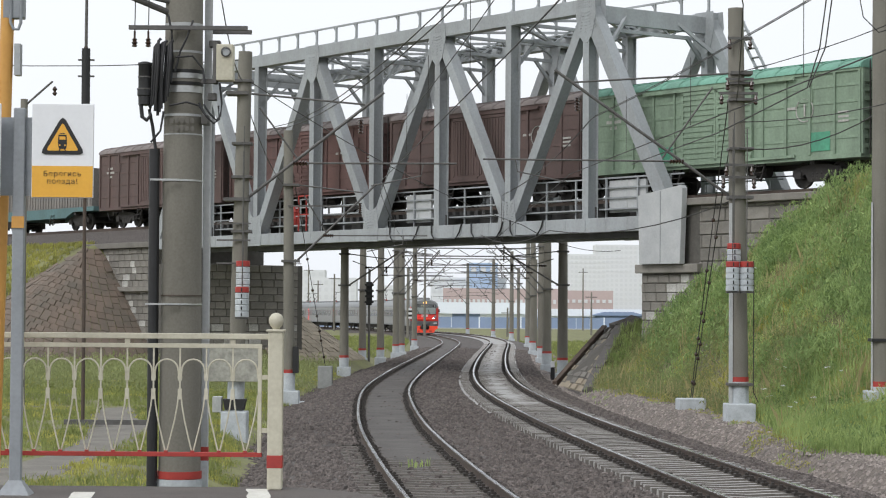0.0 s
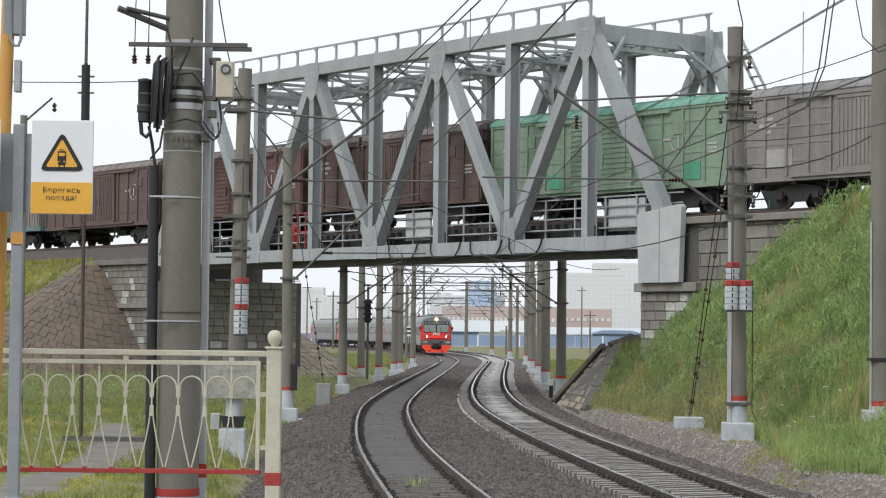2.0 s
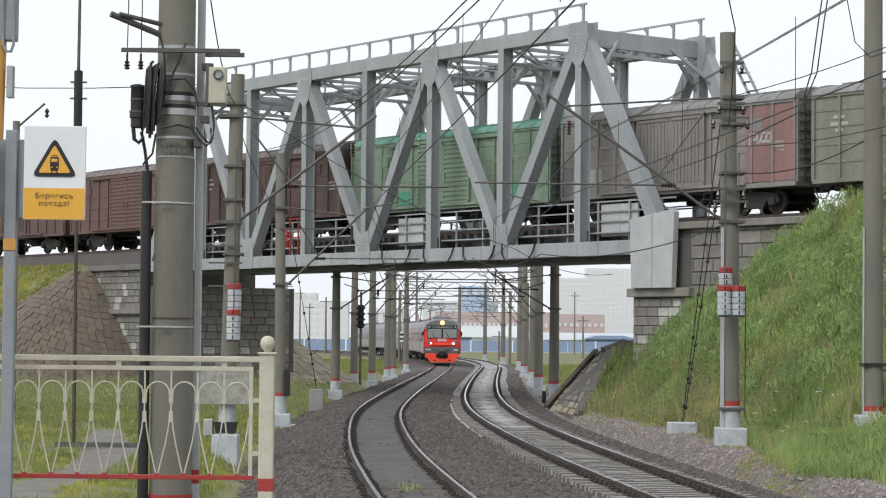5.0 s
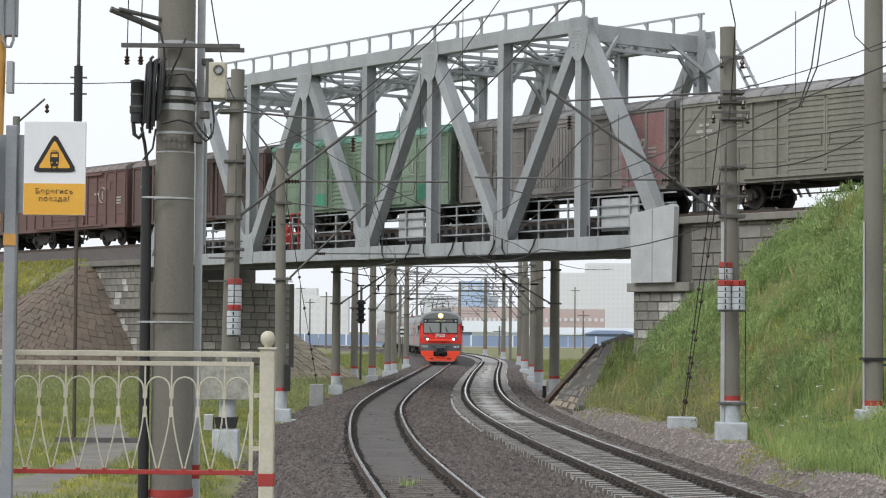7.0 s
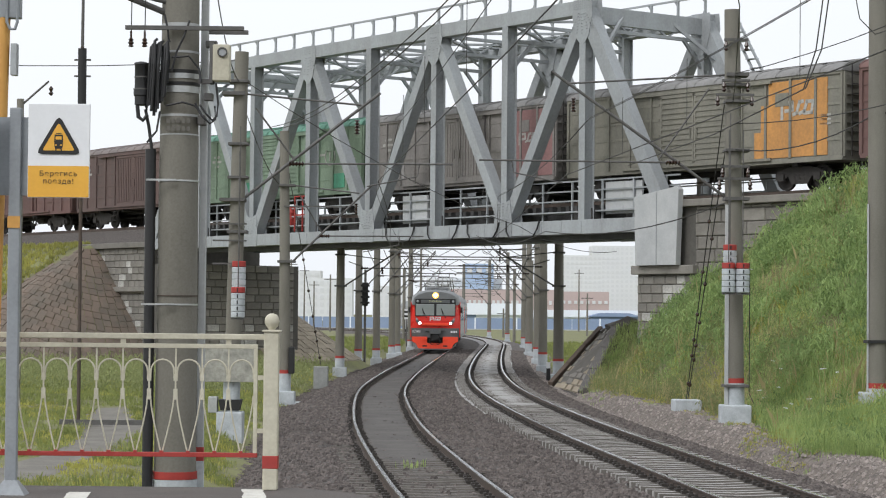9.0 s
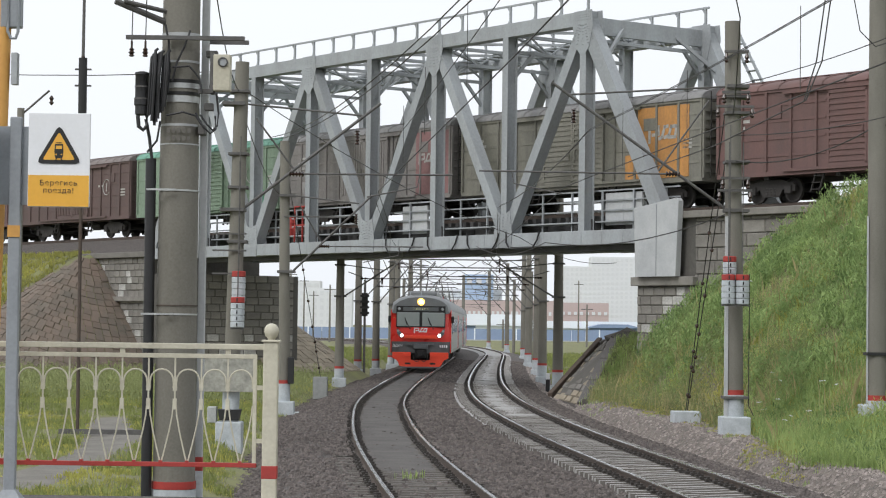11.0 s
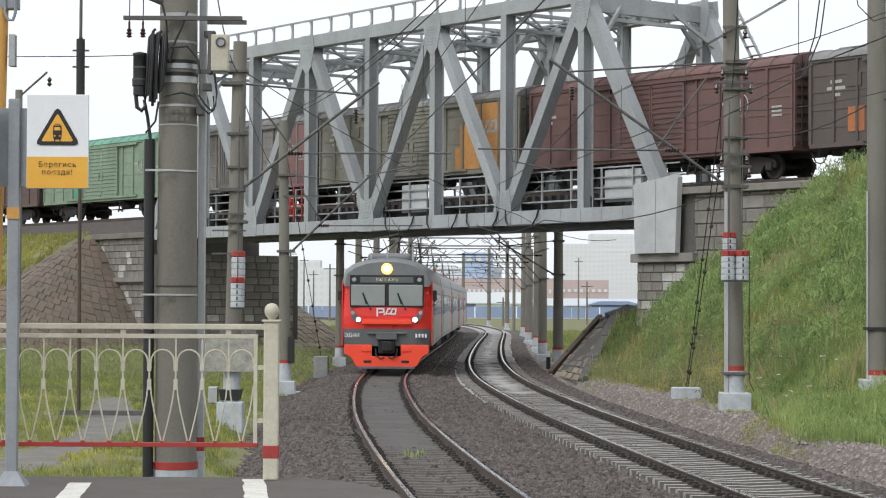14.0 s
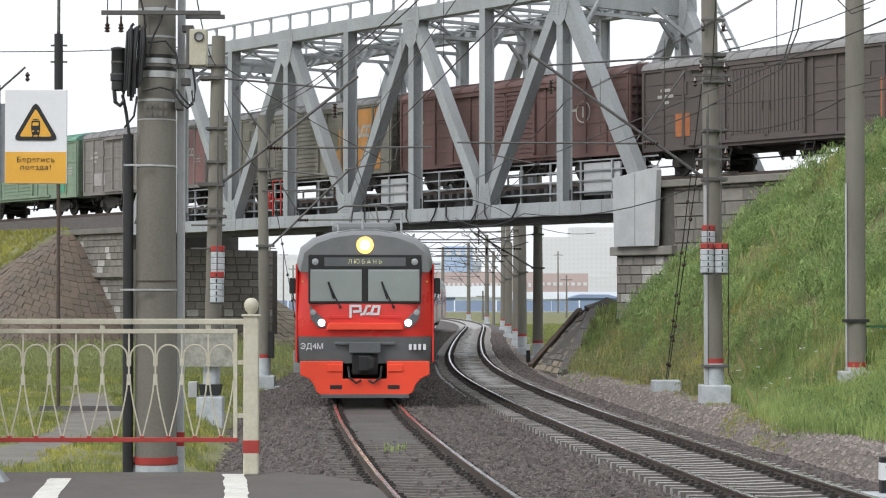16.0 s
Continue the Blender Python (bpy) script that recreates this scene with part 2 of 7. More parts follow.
def on_line(line, lengths, s):
    return np.array((np.interp(s, lengths, line[:, 0]), np.interp(s, lengths, line[:, 1])))


def arc_at_y(line, lengths, y):
    return float(np.interp(y, line[:, 1], lengths))


def line_x(line, y):
    return float(np.interp(y, line[:, 1], line[:, 0]))


# the bridge's own axes: x along it away from the viewer, y towards the viewer's side, z up; near truss at y = 0
B_TURN = 126.415
BRIDGE = pose(8.611, 83.962, 0, 0, 0, B_TURN)
B_INV = BRIDGE.inverted()
RAIL_Z = 7.42
TRAIN_Y = -3.1


def smooth(a, b, x):
    t = min(1, max(0, (x - a) / (b - a)))
    return t * t * (3 - 2 * t)


def toe_x(y):
    return float(np.interp(y, (0, 30, 40, 43, 47, 52, 62, 73, 79, 84, 92, 100), (9.6, 8.8, 8.0, 7.1, 7.1, 7.6, 7.1, 5.8, 5.75, 6.1, 7.0, 7.2)))


def ground_z(x, y):
    """The height of the land: flat by the tracks, a grassy bank up to the upper line on both sides."""
    a, w, _ = B_INV @ Vector((x, y, 0))
    z = -0.55 + 0.10 * noise.noise((x * 0.12, y * 0.12, 0)) + 0.03 * noise.noise((x * 0.7, y * 0.7, 3))
    # gravelly shoulder, then the bank on the near side
    if y < 130:
        z = max(z, -0.6 + 0.62 * smooth(2.4, 3.5, x - line_x(RIGHT_LINE, y)) * (1 - 0.9 * smooth(76, 85, y)))
    z = max(z, -0.6 + 0.45 * smooth(3.1, 4.4, line_x(LEFT_LINE, y) - x) + 0.06 * noise.noise((x * 0.5, y * 0.5, 1)))
    d = x - toe_x(y)
    if d > 0 and y < 130:
        k = np.interp(y, (20, 46, 56, 66, 90), (0.15, 0.26, 0.58, 0.86, 0.86))
        top = 7.75 if w > -0.3 else 6.6
        bank = -0.1 + d * k * smooth(0, 2.2, d)
        bank = min(top, bank) if bank < top - 1 else top - 1 + (1 - math.exp(-(bank - top + 1)))
        if w < -0.3 and a > -1.2:
            bank = min(bank, 1.5)
        if w < -7.5:
            bank -= 0.6 * (-7.5 - w)
        bank += 0.22 * noise.noise((x * 0.3, y * 0.3, 7)) * smooth(0, 3, d)
        z = max(z, bank)
    # earth banked up along the paved slope under the bridge
    ex, ey = x - 5.9, y - 87.0
    u, lat = (ex * 0.317 + ey * 0.949) / 5.27, ex * 0.949 - ey * 0.317
    if -0.2 < u < 1.15 and 0.0 < lat < 3.0:
        z = max(z, -0.62 + 2.6 * min(u, 1.0) + 0.25 * lat * smooth(0, 0.6, u) + 0.15 * noise.noise((x * 0.8, y * 0.8, 5)))
    # bank beyond the far abutment
    da = max(0, 47.0 - a)
    dw = max(0, w - 0.4, -6.4 - w)
    dist = math.hypot(da * (1.5 if w > -3 else 1.0), dw)
    if dist < 14 and a > 34:
        z = max(z, 6.35 - 0.66 * dist)
    return z


def build_ground():
    def axis(lo, hi, step, far):
        c = list(np.arange(lo, hi, step))
        out, d = [], step
        e = hi
        while e < far:
            d *= 1.35
            e += d
            out.append(e)
        neg, d, e = [], step, lo
        while e > -far:
            d *= 1.35
            e -= d
            neg.append(e)
        return np.array(neg[::-1] + c + out)
    xs, ys = axis(-30, 36, 0.8, 4000), axis(10, 136, 0.8, 4000)
    g = Geo()
    bare = lambda x, y: 0.16 if 20 < y < 95 and 1.8 < x - line_x(RIGHT_LINE, y) and x < toe_x(y) + 0.7 else 0.0
    g.sheet([[(x, y, ground_z(x, y) - bare(x, y)) for x in xs] for y in ys])
    ob = solid("ground", g, M_GROUND, "uneven green meadow and grassy railway banks", "ground", kind="structure", smooth=True)
    return ob


build_ground()


# ---- tracks ----
def offset_line(line, d):
    t = np.gradient(line, axis=0)
    t /= np.hypot(*t.T)[:, None]
    return line + np.c_[t[:, 1], -t[:, 0]] * d


def build_bed():
    """The ballast under both tracks, one crowned sheet."""
    g = Geo()
    rows = []
    prof_l = ((-4.4, -0.62), (-3.1, -0.5), (-2.2, -0.22), (-1.55, -0.17), (0, -0.19), (1.55, -0.17))
    prof_r = ((-1.6, -0.26), (0, -0.23), (1.55, -0.205), (2.2, -0.25), (3.3, -0.46), (4.4, -0.66))
    n = 380
    sl, sr = np.linspace(0, LEFT_ARC[-1], n), np.linspace(0, RIGHT_ARC[-1], n)
    for ln, lengths, prof in ((LEFT_LINE, LEFT_ARC, prof_l), (RIGHT_LINE, RIGHT_ARC, prof_r)):
        offs = [(offset_line(ln, d), z) for d, z in prof]
        for i in range(n):
            s = (sl if ln is LEFT_LINE else sr)[i]
            row = [(*on_line(o, lengths, s), z + 0.02 * noise.noise((s * 1.3, j, 0))) for j, (o, z) in enumerate(offs)]
            if ln is LEFT_LINE:
                rows.append(row)
            else:
                rows[i] += row
    g.sheet(rows)
    solid("ballast_bed", g, M_BALLAST, "dark brown crushed-stone ballast under the tracks", "ballast", kind="structure", smooth=True)


RAIL_PROF = ((-0.066, -0.18), (-0.066, -0.168), (-0.012, -0.145), (-0.010, -0.05), (-0.036, -0.038), (-0.036, -0.004),
             (0.036, -0.004), (0.036, -0.038), (0.010, -0.05), (0.012, -0.145), (0.066, -0.168), (0.066, -0.18))


def build_rails(line, name, parent):
    for side in (-0.797, 0.797):
        ln = offset_line(line, side)
        t = np.gradient(ln, axis=0)
        t /= np.hypot(*t.T)[:, None]
        nrm = np.c_[t[:, 1], -t[:, 0]]
        g, top = Geo(), Geo()
        g.sheet([[(ln[i, 0] + nrm[i, 0] * d, ln[i, 1] + nrm[i, 1] * d, z) for d, z in RAIL_PROF] for i in range(len(ln))])
        top.sheet([[(ln[i, 0] + nrm[i, 0] * d, ln[i, 1] + nrm[i, 1] * d, z) for d, z in ((-0.037, -0.012), (-0.030, 0.0), (0.030, 0.0), (0.037, -0.012))] for i in range(len(ln))])
        rail = part("rail", g, M_RAIL, parent, "rusty-sided steel rail")
        part("rail_head", top, M_RAILTOP, rail, "shiny worn running surface", smooth=True)


build_bed()
TRACK_L = thing("left_track", Matrix(), "curved railway track with oil-dark sleepers", "track", kind="structure")
TRACK_R = thing("right_track", Matrix(), "curved railway track with pale concrete sleepers", "track", kind="structure")
build_rails(LEFT_LINE, "left", TRACK_L)
build_rails(RIGHT_LINE, "right", TRACK_R)


def build_platform():
    p = thing("platform", Matrix(), "worn asphalt platform end with painted white edge stripes", "platform", kind="structure")
    g = Geo()
    poly = [(-9, -14), (2.2, -14), (1.25, 0), (0.35, 12), (-0.35, 18.2), (-0.75, 19.1), (-1.2, 19.55), (-9, 19.6)]
    g.prism(poly, pose(0, 0, 0.1), 1.0)
    part("deck", g, M_PLATFORM, p, bevel=0.02)
    return p


build_platform()


# ---- the truss bridge ----
def node_x(i):
    return -0.5 + 5.07 * i


Z_BOT, Z_TOP, FAR_Y = 6.23, 15.1, -6.5


def build_bridge():
    b = thing("railway_truss_bridge", BRIDGE, "grey-painted riveted steel through-truss railway bridge on stone abutments", "bridge")
    for y, near in ((0.0, True), (FAR_Y, False)):
        out = 1 if near else -1
        g = Geo()
        g.box(node_x(0) - 0.3, node_x(8) + 0.3, y - 0.26, y + 0.26, 5.95, 6.52)
        bc = part("bottom_chord", g, M_STEEL, b, bevel=0.012)
        g = Geo()
        for x in np.arange(node_x(0), node_x(8), 1.27):
            g.box(x - 0.03, x + 0.03, y + out * 0.26, y + out * 0.275, 6.0, 6.47)
        part("splice_plate", g, M_STEEL, bc)["kind"] = "stuff"
        g = Geo()
        g.box(node_x(1) - 0.3, node_x(7) + 0.3, y - 0.26, y + 0.26, 14.82, 15.40)
        part("top_chord", g, M_STEEL, b, bevel=0.012)
        for i in range(1, 8):
            g = Geo()
            x = node_x(i)
            # rolled section: two flanges and a web
            g.prism([(-0.19, -0.262), (0.19, -0.262), (0.19, -0.238), (0.06, -0.238), (0.06, 0.238), (0.19, 0.238), (0.19, 0.262), (-0.19, 0.262), (-0.19, 0.238), (-0.06, 0.238), (-0.06, -0.238), (-0.19, -0.238)], Matrix.Translation((x, y, 6.5)), 8.35)
            part("post", g, M_STEEL, b, bevel=0.006)
        for i in range(8):
            lo, hi = (i, i + 1) if i % 2 == 0 else (i + 1, i)
            g = Geo()
            p, q = Vector((node_x(lo), y, Z_BOT + 0.1)), Vector((node_x(hi), y, Z_TOP - 0.1))
            wide = 0.62 if i in (0, 7) else 0.46
            g.beam(p, q, 0.52, wide, (1, 0, 0))
            part("diagonal", g, M_STEEL, b, bevel=0.012)
        # gusset plates with rivets
        for i in range(1, 8):
            x = node_x(i)
            for s in (-1, 1):
                yy = y + s * 0.275
                if i % 2:
                    poly = [(-0.55, 15.42), (0.55, 15.42), (0.62, 14.75), (0.38, 13.9), (0.12, 13.62), (-0.12, 13.62), (-0.38, 13.9), (-0.62, 14.75)]
                else:
                    poly = [(-0.55, 5.93), (0.55, 5.93), (0.60, 6.6), (0.45, 7.5), (0.12, 7.35), (-0.12, 7.35), (-0.45, 7.5), (-0.60, 6.6)]
                g = Geo()
                g.prism([(px, pz) for px, pz in poly], Matrix.Translation((x, yy - 0.012, 0)) @ pose(0, 0, 0, 90) @ Matrix.Scale(1, 4), -0.024)
                gp = part("gusset_plate", g, M_STEEL, b)
                if s == out:
                    r = Geo()
                    zc, dz = (14.95, -1) if i % 2 else (6.45, 1)
                    for k in (-2, -1, 0, 1, 2):
                        ang = k * 0.32
                        for j in range(7):
                            rx, rz = math.sin(ang) * (0.35 + j * 0.12), dz * math.cos(ang) * (0.12 + j * 0.13)
                            for e in (-0.035, 0.035):
                                r.box(x + rx + e - 0.016, x + rx + e + 0.016, yy + s * 0.012, yy + s * 0.03, zc + rz - 0.016, zc + rz + 0.016)
                    for zz in (0.05, 0.15, 0.25, 0.35):
                        for j in range(-4, 5):
                            r.box(x + j * 0.12 - 0.016, x + j * 0.12 + 0.016, yy + s * 0.012, yy + s * 0.03, (15.0 + zz if i % 2 else 6.4 - zz) - 0.016, (15.0 + zz if i % 2 else 6.4 - zz) + 0.016)
                    part("rivets", r, M_STEEL, gp)["kind"] = "stuff"
        # inspection walk railing along the top chord
        zt = 16.18
        rail = part("top_rail", Geo().beam((node_x(1) - 0.2, y, zt), (node_x(7) + 0.2, y, zt), 0.08, 0.08), M_STEEL, b)
        for x in np.arange(node_x(1), node_x(7) + 0.1, 1.69):
            part("rail_post", Geo().beam((x, y, 15.4), (x, y, zt), 0.09, 0.09, (0, 1, 0)).beam((x, y, 15.62), (x + 0.14, y, 15.42), 0.06, 0.06, (0, 1, 0)).beam((x, y, zt - 0.26), (x + 0.2, y, zt - 0.02), 0.06, 0.06, (0, 1, 0)), M_STEEL, b)
            part("post_foot", Geo().box(x - 0.16, x + 0.16, y - 0.1, y + 0.1, 15.40, 15.45), M_STEEL, b)
    # across the bridge: struts, wind bracing, portals, floor beams
    for i in range(1, 8):
        x = node_x(i)
        g = Geo()
        for z in (14.95, 14.25):
            g.beam((x, 0, z), (x, FAR_Y, z), 0.16, 0.14)
        k = 6
        for j in range(k):
            y0, y1 = FAR_Y * j / k, FAR_Y * (j + 1) / k
            g.beam((x, y0, 14.95 if j % 2 else 14.25), (x, y1, 14.25 if j % 2 else 14.95), 0.07, 0.07)
        part("cross_strut", g, M_STEEL, b)
        for s, yy in ((-1, 0.0), (1, FAR_Y)):
            part("knee_brace", Geo().beam((x, yy, 12.9), (x, yy + s * 1.3, 14.3), 0.12, 0.14), M_STEEL, b)
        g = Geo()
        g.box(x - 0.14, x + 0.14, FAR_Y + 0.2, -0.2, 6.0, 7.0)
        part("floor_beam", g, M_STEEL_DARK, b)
    for i in range(1, 7):
        part("wind_brace", Geo().beam((node_x(i), 0, 15.0), (node_x(i + 1), FAR_Y, 15.0), 0.16, 0.1), M_STEEL, b)
        part("wind_brace", Geo().beam((node_x(i), FAR_Y, 15.06), (node_x(i + 1), 0, 15.06), 0.16, 0.1), M_STEEL, b)
    for e, s in ((1, 1), (7, -1)):
        for yy, y2 in ((0.0, -1.9), (FAR_Y, FAR_Y + 1.9)):
            part("portal_brace", Geo().beam((node_x(e) - s * 1.0, yy, 13.2), (node_x(e), y2, 14.9), 0.12, 0.14), M_STEEL, b)
        part("portal_beam", Geo().box(node_x(e) - 0.1, node_x(e) + 0.1, FAR_Y + 0.25, -0.25, 14.5, 15.2), M_STEEL, b, bevel=0.01)
    # short boards of the inspection walk inside the top chords
    for yy in (-0.72, FAR_Y + 0.72):
        for x in np.arange(node_x(1) + 0.4, node_x(7), 0.85):
            part("walk_board", Geo().box(x - 0.2, x + 0.2, yy - 0.42, yy + 0.42, 15.2, 15.26), M_STEEL, b)
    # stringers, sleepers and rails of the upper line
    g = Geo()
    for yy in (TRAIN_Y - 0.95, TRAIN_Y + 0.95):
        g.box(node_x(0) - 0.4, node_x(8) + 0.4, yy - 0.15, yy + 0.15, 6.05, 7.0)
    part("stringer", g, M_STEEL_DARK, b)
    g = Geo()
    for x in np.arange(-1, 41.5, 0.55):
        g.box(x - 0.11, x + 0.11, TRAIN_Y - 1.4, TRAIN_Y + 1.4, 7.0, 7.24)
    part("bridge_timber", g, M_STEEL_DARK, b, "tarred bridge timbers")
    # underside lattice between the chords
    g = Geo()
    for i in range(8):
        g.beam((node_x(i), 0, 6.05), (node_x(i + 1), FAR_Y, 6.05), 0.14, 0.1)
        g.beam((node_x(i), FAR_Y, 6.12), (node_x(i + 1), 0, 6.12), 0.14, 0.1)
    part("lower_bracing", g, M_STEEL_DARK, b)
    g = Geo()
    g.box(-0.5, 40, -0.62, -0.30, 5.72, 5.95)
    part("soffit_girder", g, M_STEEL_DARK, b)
    # side walkway and its handrail inside the near truss
    g = Geo()
    g.box(-0.4, 40.2, -1.25, -0.35, 6.86, 6.92)
    part("walkway", g, M_STEEL, b)
    for yy in (-0.55, FAR_Y + 0.55):
        for zz in (7.35, 7.75, 8.15):
            part("handrail", Geo().beam((-0.4, yy, zz), (40.2, yy, zz), 0.05, 0.06), M_STEEL, b)
        for x in np.arange(0.4, 40.2, 1.9):
            part("handrail_post", Geo().beam((x, yy, 6.5), (x, yy, 8.17), 0.07, 0.07, (0, 1, 0)), M_STEEL, b)
    for x0, x1, z0, z1 in ((1.9, 4.1, 6.75, 8.05), (16.3, 18.2, 6.75, 8.0)):
        g = Geo()
        g.box(x0, x1, -0.72, -0.62, z0, z1)
        g.box(x0 + (x1 - x0) * 0.5 - 0.03, x0 + (x1 - x0) * 0.5 + 0.03, -0.62, -0.60, z0, z1)
        part("side_panel", g, M_CONC_L, b, "pale refuge panel", bevel=0.01)
    # red fire barrel and its railing
    g = Geo()
    g.lathe((27.7, -0.66, 6.92), ((0.30, 0), (0.31, 0.02), (0.31, 0.3), (0.325, 0.32), (0.31, 0.34), (0.31, 0.62), (0.325, 0.64), (0.31, 0.66), (0.30, 0.95), (0.27, 0.96)), 18)
    part("fire_barrel", g, M_RED, b, "red fire-water barrel", smooth=True)
    for x in (25.4, 26.1, 26.8):
        part("refuge_post", Geo().beam((x, -0.3, 6.6), (x, -0.3, 8.3), 0.06, 0.06, (0, 1, 0)), M_RED, b, "red refuge railing post")
    for zz in (7.4, 8.3):
        part("refuge_rail", Geo().beam((25.4, -0.3, zz), (26.8, -0.3, zz), 0.06, 0.06), M_RED, b, "red refuge railing")
    # cables clipped under the near chord
    g = Geo()
    for x0 in (9.9, 12.8, 16.0, 7.2):
        g.tube([(x0, 0.3, 6.55), (x0 + 0.1, 0.34, 6.2), (x0 + 0.35, 0.36, 5.9), (x0 + 1.9, 0.36, 5.88), (x0 + 2.15, 0.34, 6.15), (x0 + 2.2, 0.3, 6.6)], 0.035, 6)
    part("cable_loop", g, M_CABLE, b)
    # end ladder on the far truss
    g = Geo()
    for off in (0.0, 0.5):
        g.beam((3.6 - off, FAR_Y - 0.3, 15.3), (-1.0 - off, FAR_Y - 0.3, 8.2), 0.07, 0.1)
    for j in range(18):
        t = j / 18
        g.beam((3.6 - 4.6 * t, FAR_Y - 0.3, 15.3 - 7.1 * t), (3.1 - 4.6 * t, FAR_Y - 0.3, 15.3 - 7.1 * t), 0.3, 0.03)
    part("end_ladder", g, M_STEEL, b)
    return b


build_bridge()


def build_upper_track():
    t = thing("upper_track", BRIDGE, "freight line on the bridge and its banks", "track", kind="structure")
    for yy in (TRAIN_Y - 0.797, TRAIN_Y + 0.797):
        g = Geo()
        g.box(-60, 110, yy - 0.036, yy + 0.036, RAIL_Z - 0.18, RAIL_Z)
        part("rail", g, M_RAIL, t)
    for x0, x1 in ((-60, -1.0), (41.2, 110)):
        g = Geo()
        g.sheet([[(x, TRAIN_Y + d, z) for d, z in ((-2.6, 6.3), (-1.6, 7.2), (1.6, 7.2), (2.6, 6.3))] for x in np.linspace(x0, x1, 40)])
        part("ballast", g, M_BALLAST, t)


build_upper_track()


# ---- stone abutments ----
M_STONE_PALE = mat("salt_stained_masonry", (0.52, 0.51, 0.48), (0.31, 0.30, 0.28), 1.6, 0.9, 0, 0.4, 12, 0.4, rand=0.2)


def stone_wall(parent, x0, x1, z0, z1, y, course=0.55, length=1.1, stained=None, seed=1):
    """Courses of squared stones proud of a dark wall; the face looks along +y."""
    rnd = random.Random(seed)
    z = z0
    shapes = {}
    row = 0
    while z < z1 - 0.1:
        h = min(course, z1 - z)
        x = x0 - (length / 2 if row % 2 else 0)
        while x < x1:
            ln = length * rnd.choice((0.8, 1.0, 1.0, 1.2))
            a, c = max(x, x0), min(x + ln, x1)
            if c - a > 0.12:
                pale = stained is not None and rnd.random() < stained((a + c) / 2, z)
                key = (round(c - a, 2), round(h, 2), pale)
                if key not in shapes:
                    g = Geo()
                    w2, h2, e = key[0] / 2 - 0.012, key[1] / 2 - 0.012, 0.03
                    g.add([(-w2, 0, -h2), (w2, 0, -h2), (w2, 0, h2), (-w2, 0, h2), (-w2 + e, 0.05, -h2 + e), (w2 - e, 0.05, -h2 + e), (w2 - e, 0.055, h2 - e), (-w2 + e, 0.05, h2 - e)],
                          [(4, 7, 6, 5), (0, 4, 5, 1), (1, 5, 6, 2), (2, 6, 7, 3), (3, 7, 4, 0)])
                    shapes[key] = g.mesh("stone", M_STONE_PALE if pale else M_STONE)
                o = new("stone", shapes[key])
                o.parent = parent
                o.matrix_basis = Matrix.Translation(((a + c) / 2, y + rnd.uniform(-0.015, 0.015), z + h / 2))
            x += ln
        z += h
        row += 1


def build_abutments():
    # the end on the viewer's side
    a = thing("abutment_south", BRIDGE, "dark grey coursed granite abutment with a capping course", "abutment", kind="structure")
    part("core", Geo().box(-12.5, 1.2, FAR_Y - 0.8, -0.12, -1.0, 6.85), M_MORTAR, a)
    part("coping", Geo().box(-12.5, -0.75, -0.5, 0.16, 6.85, 7.12), M_STONE, a, "projecting stone coping", bevel=0.03)
    part("bearing_shelf", Geo().box(-1.95, 1.6, -1.6, 0.22, 4.28, 4.62), M_STONE, a, bevel=0.03)
    part("pier_core", Geo().box(-1.8, 1.42, -1.6, -0.02, -1.0, 4.28), M_MORTAR, a)
    c = thing("bearing_casing", BRIDGE, "tall pale sheet-metal casing over the bridge bearing", "casing")
    g = Geo()
    g.prism([(-1.2, 4.62), (1.10, 4.62), (1.20, 7.30), (-1.22, 7.62), (-1.34, 7.5)], Matrix.Translation((0, 0.42, 0)) @ pose(0, 0, 0, 90), 0.26)
    part("sheet", g, M_CONC_L, c, bevel=0.01)
    part("seam", Geo().box(-0.12, -0.08, 0.42, 0.435, 4.64, 7.42), M_STEEL, c)
    stone_wall(a, -12.4, -1.75, 2.2, 6.85, -0.12, 0.5, 1.05, seed=3)
    stone_wall(a, -1.8, 1.42, 1.0, 4.28, -0.02, 0.36, 0.62, stained=lambda x, z: 0.55 if -1.7 < x < -0.3 and z < 4.0 else 0.05, seed=4)
    # the far end
    f = thing("abutment_north", BRIDGE, "dark stone abutment with wing wall and pale salt stains", "abutment", kind="structure")
    part("core", Geo().box(41.0, 52, FAR_Y - 0.6, -0.12, -1.0, 6.1), M_MORTAR, f)
    part("bridge_seat", Geo().box(38.4, 41.0, FAR_Y - 1.5, -0.4, -1.0, 5.2), M_MORTAR, f)
    part("coping", Geo().box(41.0, 49.5, -0.5, 0.14, 6.1, 6.4), M_STONE, f, bevel=0.03)
    stone_wall(f, 41.0, 50.0, 0.0, 6.1, -0.12, 0.36, 0.66, stained=lambda x, z: 0.16 if 43.0 < x < 46.5 and 2.0 < z < 5.5 else 0.03, seed=5)
    part("string_course", Geo().box(41.0, 46.6, -0.2, 0.16, 3.72, 3.98), M_STONE, f, "projecting stone ledge", bevel=0.03)
    sub = thing("abutment_face", BRIDGE @ pose(38.4, -0.4, 0, 0, 0, 90), "shaded stone face under the bridge", "wall", kind="structure")
    stone_wall(sub, -7.3, 0, 0.0, 5.2, 0.0, 0.4, 0.78, stained=lambda x, z: 0.35 if z < 1.9 else 0.0, seed=6)


build_abutments()


# ---- freight wagons ----
def wagon_paint(name, c, dirt=0.6):
    return mat(name, c, tuple(v * 0.55 + 0.02 for v in c), 1.1, 0.8, 0, 0.2, 9, 0.42, streak=0.18)


